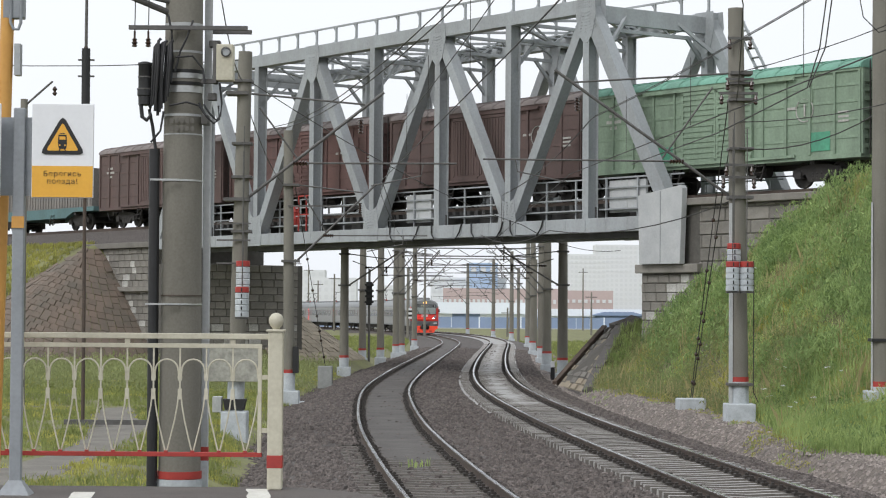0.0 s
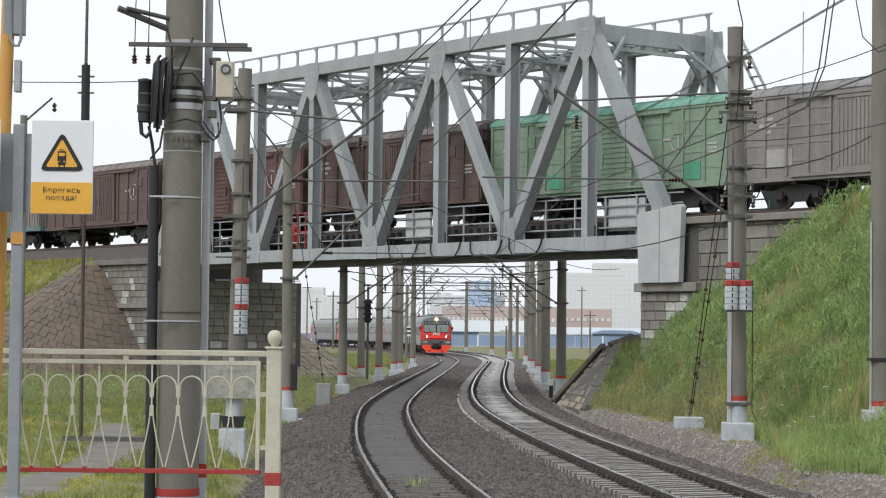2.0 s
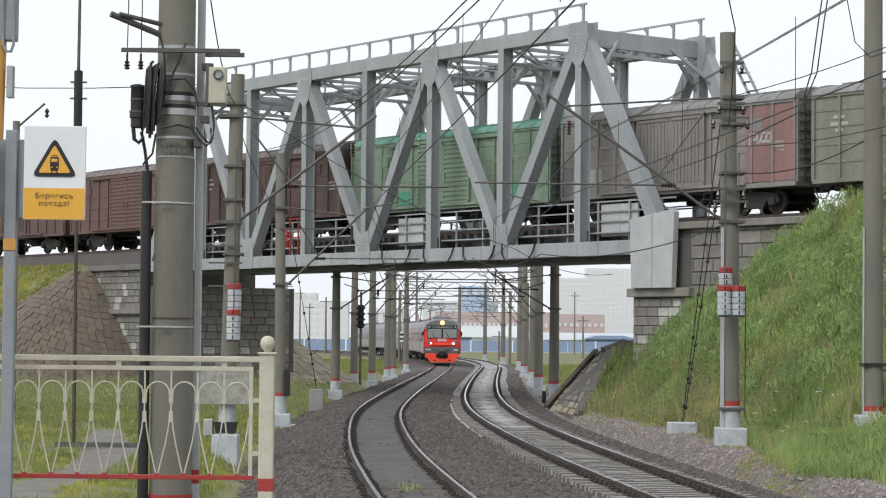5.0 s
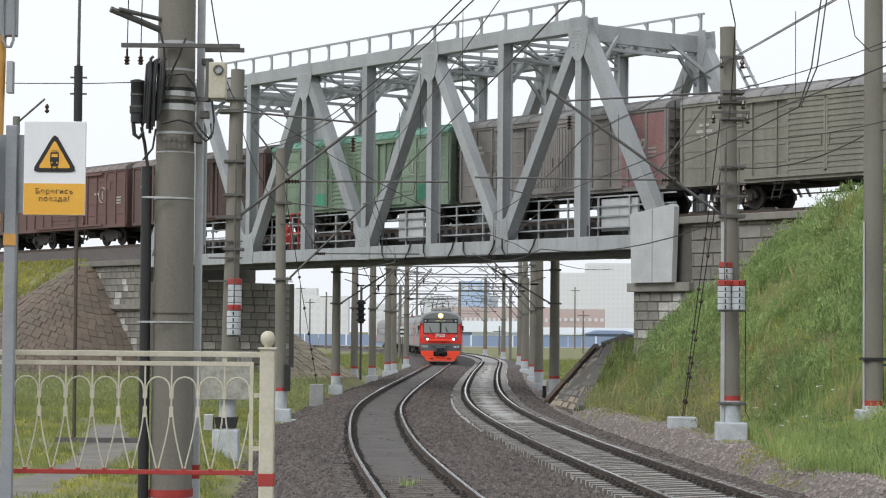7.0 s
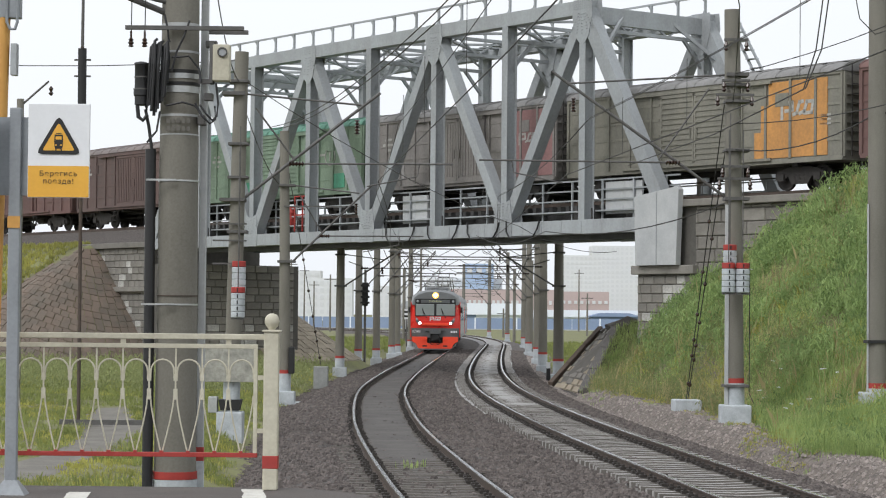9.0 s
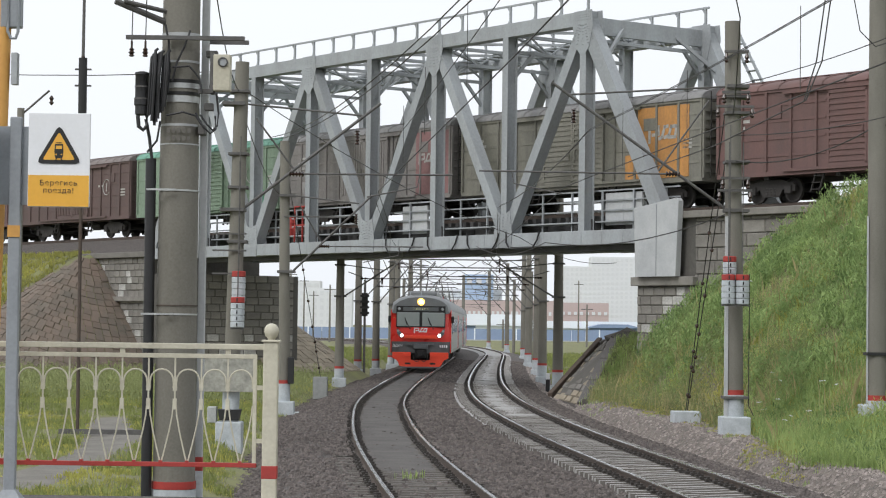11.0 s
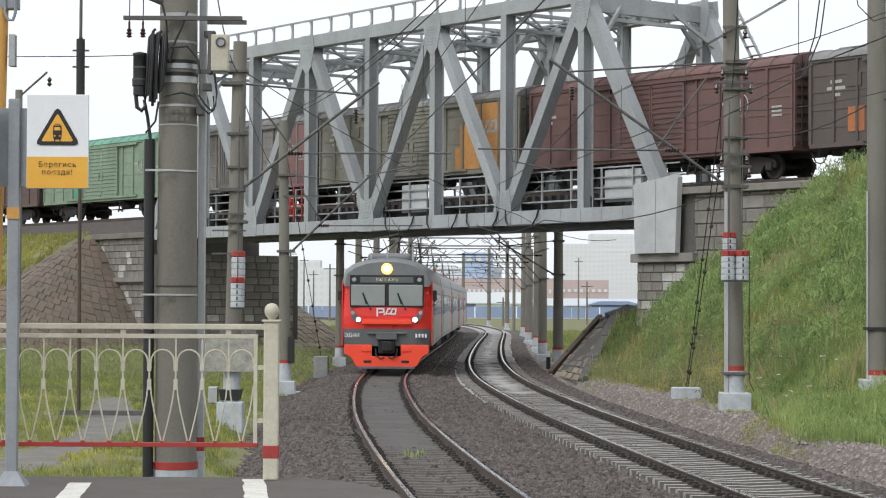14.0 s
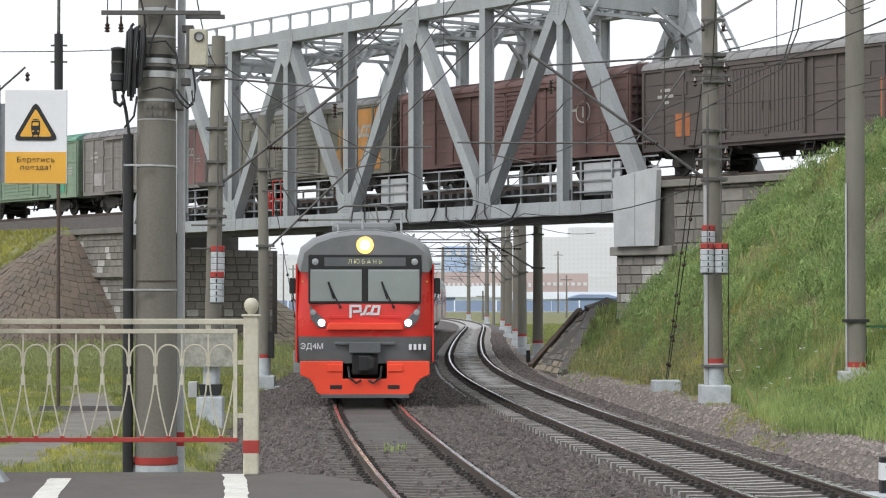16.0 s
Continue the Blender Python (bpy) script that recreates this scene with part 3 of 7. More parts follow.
M_UNDER = mat("grimy_running_gear", (0.055, 0.05, 0.046), (0.025, 0.023, 0.022), 4, 0.85, 0.1)
M_TREAD = mat("bright_wheel_tread", (0.4, 0.4, 0.4), (0.25, 0.25, 0.25), 6, 0.4, 0.9)
M_STENCIL = mat("white_stencil", (0.50, 0.49, 0.46), (0.28, 0.27, 0.25), 9, 0.8, 0, 0)
ROLLING = []


def build_wheelset(parent, x, r=0.475):
    g = Geo()
    for yy, s in ((-0.797, -1), (0.797, 1)):
        g.lathe((0, yy, 0), ((0.1, -0.07), (r * 0.86, -0.07), (r, -0.065), (r, 0.065), (r * 0.88, 0.068), (r * 0.82, 0.03), (0.16, 0.05), (0.14, 0.09)), 20, "y")
    g.tube([(0, -0.95, 0), (0, 0.95, 0)], 0.08, 8)
    for j in range(4):
        a = j * math.pi / 2
        for yy in (-0.9, 0.9):
            g.box(math.cos(a) * 0.07 - 0.015, math.cos(a) * 0.07 + 0.015, yy - 0.06, yy + 0.06, math.sin(a) * 0.07 - 0.015, math.sin(a) * 0.07 + 0.015)
    ws = part("wheelset", g, M_UNDER, parent)
    ws.matrix_basis = Matrix.Translation((x, 0, r))
    return ws


def build_running_gear(w, length, frame_mat):
    wheels = []
    for cx in (-length / 2 + 2.95, length / 2 - 2.95):
        g = Geo()
        for s in (-1, 1):
            yy = s * 1.02
            prof = [(-1.25, 0.62), (-1.15, 0.72), (-0.45, 0.86), (0.45, 0.86), (1.15, 0.72), (1.25, 0.62), (1.25, 0.42), (0.78, 0.42), (0.62, 0.52), (0.42, 0.22), (-0.42, 0.22), (-0.62, 0.52), (-0.78, 0.42), (-1.25, 0.42)]
            g.prism([(cx + px, pz) for px, pz in prof], Matrix.Translation((0, yy + 0.07, 0)) @ pose(0, 0, 0, 90), 0.14)
            for k in (-0.22, 0, 0.22):
                g.lathe((cx + k, yy, 0.28), ((0.09, 0), (0.10, 0.05), (0.08, 0.1), (0.10, 0.15), (0.08, 0.2), (0.10, 0.25), (0.08, 0.3)), 8)
            for k in (-0.925, 0.925):
                g.box(cx + k - 0.16, cx + k + 0.16, yy + s * 0.05 - 0.1, yy + s * 0.05 + 0.1, 0.34, 0.62)
        g.box(cx - 0.22, cx + 0.22, -1.0, 1.0, 0.5, 0.86)
        bogie = part("bogie", g, M_UNDER, w)
        for k in (-0.925, 0.925):
            wheels.append((build_wheelset(w, cx + k), cx + k))
    g = Geo()
    g.box(-length / 2 + 0.3, length / 2 - 0.3, -0.18, 0.18, 0.78, 1.05)
    for x in (-length / 2 + 2.95, length / 2 - 2.95, -1.6, 1.6):
        g.box(x - 0.12, x + 0.12, -1.35, 1.35, 0.86, 1.04)
    g.tube([(-1.9, 0.55, 0.72), (-0.9, 0.55, 0.72)], 0.2, 12)
    g.tube([(0.6, -0.5, 0.75), (1.1, -0.5, 0.75)], 0.16, 10)
    g.beam((-3.6, 0.3, 0.55), (3.6, 0.3, 0.55), 0.04, 0.05)
    part("underframe", g, M_UNDER, w)
    for s in (-1, 1):
        g = Geo()
        g.box(s * (length / 2 - 0.35) - 0.35, s * (length / 2 - 0.35) + 0.35, -0.12, 0.12, 0.92, 1.2)
        g.box(s * (length / 2) - 0.18, s * (length / 2) + 0.18, -0.2, 0.2, 0.85, 1.28)
        part("coupler", g, M_UNDER, w)
        g = Geo()
        g.tube([(s * (length / 2 - 0.5), 0.5, 1.0), (s * (length / 2 - 0.2), 0.5, 0.55), (s * length / 2, 0.45, 0.5)], 0.025, 6)
        part("brake_hose", g, M_CABLE, w)
    g = Geo()
    for x in (-length * 0.16, length * 0.16 - 0.4):
        for off in (0, 0.42):
            g.beam((x + off, 1.38, 1.05), (x + off + 0.22, 1.42, 0.32), 0.05, 0.07, (0, 1, 0))
        for k in range(3):
            g.beam((x + 0.06 + k * 0.06, 1.39, 0.9 - k * 0.25), (x + 0.5 + k * 0.06, 1.39, 0.9 - k * 0.25), 0.2, 0.03)
    part("step", g, M_UNDER, w)
    return wheels


MARK = (((-0.36, -0.15), (-0.36, 0.11), (-0.12, 0.11), (-0.11, -0.02), (-0.27, -0.03)),
        ((-0.09, -0.1), (-0.02, -0.08), (0.05, 0.10), (0.12, 0.11)), ((0.06, -0.09), (0.16, -0.06), (0.22, 0.10), (0.36, 0.10), (0.33, -0.09), (0.16, -0.09)))


def flat_mark(g, x, y, z, k):
    """Hooked flat strokes on a face that looks along +y."""
    for pts in MARK:
        for a, b in zip(pts, pts[1:]):
            d = (Vector(b) - Vector(a)).normalized() * 0.03
            g.beam((x - (a[0] - d.x) * k, y, z + (a[1] - d.y) * k), (x - (b[0] + d.x) * k, y, z + (b[1] + d.y) * k), 0.012, 0.062 * k, (0, 0, 1) if abs(d.y) < 0.029 else (1, 0, 0))


def build_boxcar(label, paint, roof, length=15.8, door=None, style=0, panel=None, mark=None, emblem=True):
    w = thing("freight_wagon", Matrix(), label, "wagon", "covered wagons of the freight train")
    half = (length - 0.85) / 2
    hw = 1.45
    g = Geo()
    g.box(-half, half, -hw, hw, 1.12, 4.2)
    body = part("body", g, paint, w)
    g = Geo()
    g.box(-half, half, -hw - 0.05, hw + 0.05, 0.98, 1.16)
    g.box(-half, half, -hw - 0.06, hw + 0.06, 4.12, 4.24)
    part("sill", g, paint, w)
    # ribs on the sides and recessed sheet lines between them
    n = 12
    rib = Geo().box(-0.055, 0.055, -0.0375, 0.0375, 1.16, 4.12).mesh("side_rib", paint)
    lath = Geo().box(-(half - 2.1) / 2, (half - 2.1) / 2, -0.011, 0.011, -0.05, 0.05).mesh("side_corrugation", paint)
    for s in (-1, 1):
        rows = [-half + 0.06 + (2 * half - 0.12) * k / n for k in range(n + 1)]
        repeat("side_rib", rib, w, [(x, s * (hw + 0.0375), 0) for x in rows if abs(x) > 1.9])
        repeat("side_corrugation", lath, w, [(e * (half + 2.1) / 2, s * (hw + 0.011), z) for z in (1.75, 2.4, 3.05, 3.65) for e in (-1, 1)])
        for x0, x1 in ((-1.95, -0.01), (0.01, 1.95)):
            g = Geo()
            g.box(x0, x1, s * (hw + 0.02), s * (hw + 0.09), 1.22, 3.98)
            dr = part("door", g, door or paint, w, "sliding door")
            g = Geo()
            if style == 1:
                for z in np.arange(1.4, 3.9, 0.21):
                    g.box(x0 + 0.1, x1 - 0.1, s * (hw + 0.09), s * (hw + 0.125), z - 0.05, z + 0.05)
            else:
                for x in np.arange(x0 + 0.18, x1 - 0.1, 0.2):
                    g.box(x - 0.05, x + 0.05, s * (hw + 0.09), s * (hw + 0.12), 1.4, 3.8)
            for zz in (1.26, 3.92):
                g.box(x0, x1, s * (hw + 0.09), s * (hw + 0.13), zz - 0.06, zz + 0.06)
            for xx in (x0 + 0.05, x1 - 0.05):
                g.box(xx - 0.05, xx + 0.05, s * (hw + 0.09), s * (hw + 0.13), 1.22, 3.98)
            part("door_frame", g, door or paint, dr)
            part("door_latch", Geo().box(x1 - 0.2 if x0 < 0 else x0 + 0.16, x1 - 0.16 if x0 < 0 else x0 + 0.2, s * (hw + 0.13), s * (hw + 0.17), 2.2, 2.6), door or paint, dr)
        g = Geo()
        g.beam((-4.2, s * (hw + 0.12), 4.06), (4.2, s * (hw + 0.12), 4.06), 0.08, 0.1)
        g.beam((-4.2, s * (hw + 0.1), 1.16), (4.2, s * (hw + 0.1), 1.16), 0.08, 0.1)
        part("door_track", g, paint, w)
        # small hatches near the eave
        for x in (-4.7, 4.7):
            g = Geo().box(x - 0.34, x + 0.34, s * hw, s * (hw + 0.05), 3.12, 3.62)
            part("loading_hatch", g, paint, w, bevel=0.01)
        # stencilled marks as plain bars, and an emblem ring
        g = Geo()
        for k, wd in ((0, 0.55), (1, 0.9), (2, 0.4)):
            x = s * (half - 1.3)
            g.box(x - wd / 2, x + wd / 2, s * (hw + 0.024), s * (hw + 0.03), 3.3 - k * 0.24, 3.42 - k * 0.24)
        for k in range(3):
            x = -s * (half - 0.9)
            g.box(x - 0.3, x + 0.22, s * (hw + 0.024), s * (hw + 0.03), 2.62 - k * 0.16, 2.7 - k * 0.16)
        part("stencil_bars", g, M_STENCIL, w, "white stencilled marks")["kind"] = "stuff"
        g = Geo()
        x, ring = -s * (half - 2.8), []
        for k in range(25):
            a = 2 * math.pi * k / 24
            ring.append((x + 0.43 * math.cos(a), s * (hw + 0.026), 2.85 + 0.43 * math.sin(a)))
        g.tube(ring, 0.028, 4)
        g.box(x - 0.04, x + 0.04, s * (hw + 0.024), s * (hw + 0.032), 2.62, 3.08)
        g.box(x + 0.45, x + 1.0, s * (hw + 0.024), s * (hw + 0.032), 2.9, 3.0)
        if emblem:
            part("emblem", g, M_STENCIL, w, "white ring emblem")
    # patches of repair paint
    if panel:
        for pm, x0, x1, z0, z1 in panel:
            part("painted_panel", Geo().box(x0, x1, hw, hw + 0.03, z0, z1), pm, w, "patch of other paint")
            part("painted_panel", Geo().box(-x1, -x0, -hw - 0.03, -hw, z0, z1), pm, w, "patch of other paint")
    if mark:
        g = Geo()
        mx, mz, k = mark
        flat_mark(g, mx, hw + 0.035, mz, k)
        part("painted_mark", g, M_STENCIL, w, "white plain-shape mark")
    # curved roof with ribs
    g, ribs = Geo(), Geo()
    arcp = [(hw + 0.1) * math.sin(a) for a in np.linspace(-1.35, 1.35, 13) / 1.35 * math.pi / 2]
    rows = []
    for x in (-half - 0.03, half + 0.03):
        rows.append([(x, y, 4.22 + 0.46 * math.sqrt(max(0, 1 - (y / (hw + 0.1)) ** 2)) ** 1.0) for y in arcp])
    g.sheet(rows)
    g.f += [tuple(range(13))[::-1], tuple(range(13, 26))]
    part("roof", g, roof, w, smooth=True)
    for k in range(15):
        x = -half + 2 * half * k / 14
        pts = [(x, y, 4.235 + 0.46 * math.sqrt(max(0, 1 - (y / (hw + 0.1)) ** 2))) for y in arcp]
        ribs.tube(pts, 0.035, 4)
    part("roof_rib", ribs, roof, w)
    part("roof_walk", Geo().box(-half + 0.3, half - 0.3, -0.25, 0.25, 4.74, 4.77), roof, w)
    # end walls
    for s in (-1, 1):
        g = Geo()
        for z in np.arange(1.4, 4.1, 0.34):
            g.box(s * half, s * (half + 0.06), -hw + 0.08, hw - 0.08, z - 0.07, z + 0.07)
        for yy in (-hw + 0.03, hw - 0.03):
            g.box(s * half, s * (half + 0.08), yy - 0.05, yy + 0.05, 1.1, 4.2)
        part("end_rib", g, paint, w)
        g = Geo()
        for yy in (0.75, 1.15):
            g.beam((s * (half + 0.14), yy, 1.1), (s * (half + 0.14), yy, 4.5), 0.035, 0.035, (1, 0, 0))
        for z in np.arange(1.3, 4.4, 0.35):
            g.beam((s * (half + 0.14), 0.75, z), (s * (half + 0.14), 1.15, z), 0.03, 0.03)
        part("end_ladder", g, M_UNDER, w)
    ROLLING.append((w, build_running_gear(w, length, paint)))
    return w


def build_flat(label, paint, load, length=16.0):
    w = thing("flat_wagon", Matrix(), label, "wagon")
    half = (length - 0.85) / 2
    prof = [(-half, 1.05), (-half + 2.6, 1.05), (-half + 3.6, 0.72), (half - 3.6, 0.72), (half - 2.6, 1.05), (half, 1.05), (half, 1.3), (-half, 1.3)]
    part("frame", Geo().prism(prof, Matrix.Translation((0, 1.42, 0)) @ pose(0, 0, 0, 90), 2.84), paint, w)
    g = Geo()
    g.box(-half + 0.5, half - 0.2, -1.3, 1.3, 1.3, 3.55)
    body = part("load_body", g, load, w, "grey corrugated load body")
    g = Geo()
    for x in np.arange(-half + 0.7, half - 0.3, 0.36):
        for s in (-1, 1):
            g.box(x - 0.07, x + 0.07, s * 1.3, s * 1.36, 1.35, 3.5)
    part("load_rib", g, load, body)
    ROLLING.append((w, build_running_gear(w, length, paint)))
    return w


# the three browns are greyed, with some haze put into their base colour
P_BROWN = wagon_paint("faded_hazed_brown_paint", (0.138, 0.090, 0.082))
P_BROWN2 = wagon_paint("red_brown_wagon_paint", (0.17, 0.094, 0.085))
P_DARK = wagon_paint("sooty_brown_wagon_paint", (0.12, 0.097, 0.088))
P_GREEN = wagon_paint("green_wagon_paint", (0.255, 0.345, 0.25))
P_GREEN_R = wagon_paint("bright_green_roof_paint", (0.17, 0.37, 0.28))
P_GREY = wagon_paint("grey_wagon_paint", (0.27, 0.25, 0.235))
P_OLIVE = wagon_paint("olive_grey_wagon_paint", (0.25, 0.24, 0.20))
P_ROOF = wagon_paint("dull_zinc_roof", (0.25, 0.245, 0.24))
P_ROOF_B = wagon_paint("brown_zinc_roof", (0.22, 0.185, 0.175))
P_RED = wagon_paint("pinkish_red_patch", (0.31, 0.165, 0.16))
P_ORANGE = wagon_paint("orange_yellow_panel", (0.62, 0.30, 0.09))
P_ORANGE_D = wagon_paint("rust_orange_patch", (0.50, 0.17, 0.06))
P_TEAL = wagon_paint("teal_frame_paint", (0.12, 0.22, 0.23))
P_MINT = wagon_paint("mint_patch", (0.10, 0.38, 0.24))
# in order behind the leading boundary, each with the offset of its middle from it
TRAIN = []


def build_freight():
    flat = build_flat("grey ribbed load on a teal flat wagon", P_TEAL, P_GREY)
    flat2 = copy_thing(flat, Matrix())
    ROLLING.append((flat2, [(c, c.matrix_basis.translation.x) for c in flat2.children if c.name.startswith("wheelset")]))
    order = [(flat2, 16.0), (flat, 16.0)]
    br = [("faded brown covered wagon with a dull roof", P_BROWN, P_ROOF_B), ("red-brown covered goods wagon", P_BROWN2, P_ROOF_B), ("dark brown weathered covered wagon", P_BROWN, P_ROOF_B)]
    for i, (lb, p, r) in enumerate(br):
        order.append((build_boxcar(lb, p, r, 14.6, style=i % 2), 14.6))
    lead = sum(L for _, L in order)
    order.append((build_boxcar("pale green covered wagon with bright green roof", P_GREEN, P_GREEN_R, 15.7, style=1, panel=[(P_MINT, -5.9, -4.9, 1.3, 2.0), (P_MINT, 2.4, 3.5, 1.3, 1.9)]), 15.7))
    order.append((build_boxcar("grey covered wagon with a pinkish red end panel", P_GREY, P_ROOF, 14.4, panel=[(P_RED, -6.65, -4.1, 1.2, 4.05), (P_STAIN, 4.2, 5.6, 1.5, 2.2)], mark=(-4.95, 2.85, 1.6), emblem=False), 14.4))
    order.append((build_boxcar("olive-grey covered wagon with an orange panel", P_OLIVE, P_ROOF, 16.4, style=1, panel=[(P_ORANGE, -7.0, -4.0, 1.2, 4.05), (P_ORANGE, -4.0, -3.6, 1.2, 3.2), (P_ORANGE, -3.6, -3.25, 1.2, 2.2)], mark=(-5.5, 3.0, 2.2), emblem=False), 16.4))
    order.append((build_boxcar("red-brown covered wagon with a white ring emblem", P_BROWN2, P_BROWN2, 16.4, style=1), 16.4))
    order.append((build_boxcar("sooty dark brown covered wagon with an orange patch", P_DARK, P_ROOF, 14.6, emblem=False, panel=[(P_ORANGE_D, 4.2, 5.0, 1.5, 2.4), (P_ORANGE_D, -6.5, -5.5, 1.6, 3.0)]), 14.6))
    order.append((build_boxcar("dark brown covered wagon with rusty patches", P_DARK, P_ROOF, 14.6, panel=[(P_ORANGE_D, 5.2, 6.4, 1.5, 3.2)]), 14.6))
    pos = lead
    for w, length in order:
        TRAIN.append((w, pos - length / 2))
        pos -= length


P_STAIN = wagon_paint("pale_grey_patch", (0.42, 0.40, 0.39))
build_freight()


# ---- the red electric train ----
M_TRED = mat("red_coach_enamel", (0.80, 0.045, 0.034), (0.70, 0.038, 0.03), 0.8, 0.3, 0, 0.03, 20, 0.6)
M_TORANGE = mat("bright_vermilion_plough", (0.98, 0.085, 0.036), (0.90, 0.075, 0.032), 2, 0.4, 0, 0.04)
M_TGREY = mat("dark_grey_coach_enamel", (0.14, 0.147, 0.153), (0.105, 0.111, 0.116), 1, 0.35, 0, 0.03)
M_TROOF = mat("grey_coach_roof", (0.21, 0.22, 0.225), (0.15, 0.157, 0.162), 1, 0.45, 0, 0.05)
M_TSIDE = mat("silver_grey_coach_side", (0.30, 0.297, 0.297), (0.22, 0.217, 0.217), 0.8, 0.35, 0.2, 0.05)
M_TBAND = mat("grey_window_band", (0.20, 0.17, 0.17), (0.15, 0.13, 0.13), 0.8, 0.4, 0, 0.03)
# windscreen only: the sky's reflection is painted into its base colour
M_GLASS = mat("sky_paled_windscreen", (0.30, 0.335, 0.325), (0.25, 0.28, 0.27), 1, 0.08, 0, 0, spec=0.8)
M_SIDE_GLASS = mat("dark_coach_side_glass", (0.06, 0.068, 0.07), (0.045, 0.05, 0.052), 1, 0.1, 0, 0, spec=0.4)
M_LAMP = mat("lit_searchlight", (1, 0.9, 0.7), None, 1, 0.3, 0, 0, emit=(1.0, 0.72, 0.30, 30))
# emissive ring that imitates the orange glare round the searchlight
M_HALO = mat("lit_glow_ring", (1, 0.75, 0.3), None, 1, 0.3, 0, 0, emit=(1.0, 0.42, 0.06, 2.6))
M_HEAD = mat("lit_headlamp", (1, 1, 1), None, 1, 0.3, 0, 0, emit=(0.95, 0.98, 1.0, 5))
M_LENS = mat("unlit_grey_lens", (0.42, 0.44, 0.45), None, 3, 0.15, 0, 0)
M_SIGNLED = mat("lit_destination_letters", (0.9, 0.9, 0.5), None, 1, 0.5, 0, 0, emit=(0.85, 0.85, 0.40, 0.3))


def letters(name, text, size, material, parent, m, depth=0.004, label="", spread=1.0, thin=0.0):
    cu = bpy.data.curves.new(name, "FONT")
    cu.space_character = spread
    cu.offset = -thin
    cu.body, cu.size, cu.extrude, cu.align_x, cu.align_y = text, size, depth, "CENTER", "CENTER"
    tmp = new(name, cu)
    dg = bpy.context.evaluated_depsgraph_get()
    me = bpy.data.meshes.new_from_object(tmp.evaluated_get(dg))
    bpy.data.objects.remove(tmp)
    me.materials.clear()
    me.materials.append(material)
    ob = new(name, me)
    ob.parent = parent
    ob.matrix_basis = m
    if label:
        ob["label"] = label
    return ob


def outline(hw, z0, zs, zt, n=9):
    """Cross-section of the coach: straight sides and an arched roof."""
    pts = [(-hw, z0), (hw, z0), (hw, zs)]
    for k in range(1, n):
        a = math.pi * k / n
        pts.append((hw * math.cos(a) ** 1 if abs(math.cos(a)) < 1 else hw, zs + (zt - zs) * math.sin(a) ** 0.72))
    pts.append((-hw, zs))
    return pts


def loft(sections):
    g = Geo()
    n = len(sections[0])
    for sec in sections:
        g.v += [tuple(p) for p in sec]
    for i in range(len(sections) - 1):
        for j in range(n):
            a, b = i * n + j, i * n + (j + 1) % n
            g.f.append((a, b, b + n, a + n))
    g.f.append(tuple(range(n))[::-1])
    g.f.append(tuple((len(sections) - 1) * n + j for j in range(n)))
    return g


FRONT = pose(0, 0, 0, 90, 0, 180)   # letters that face forward (+y)


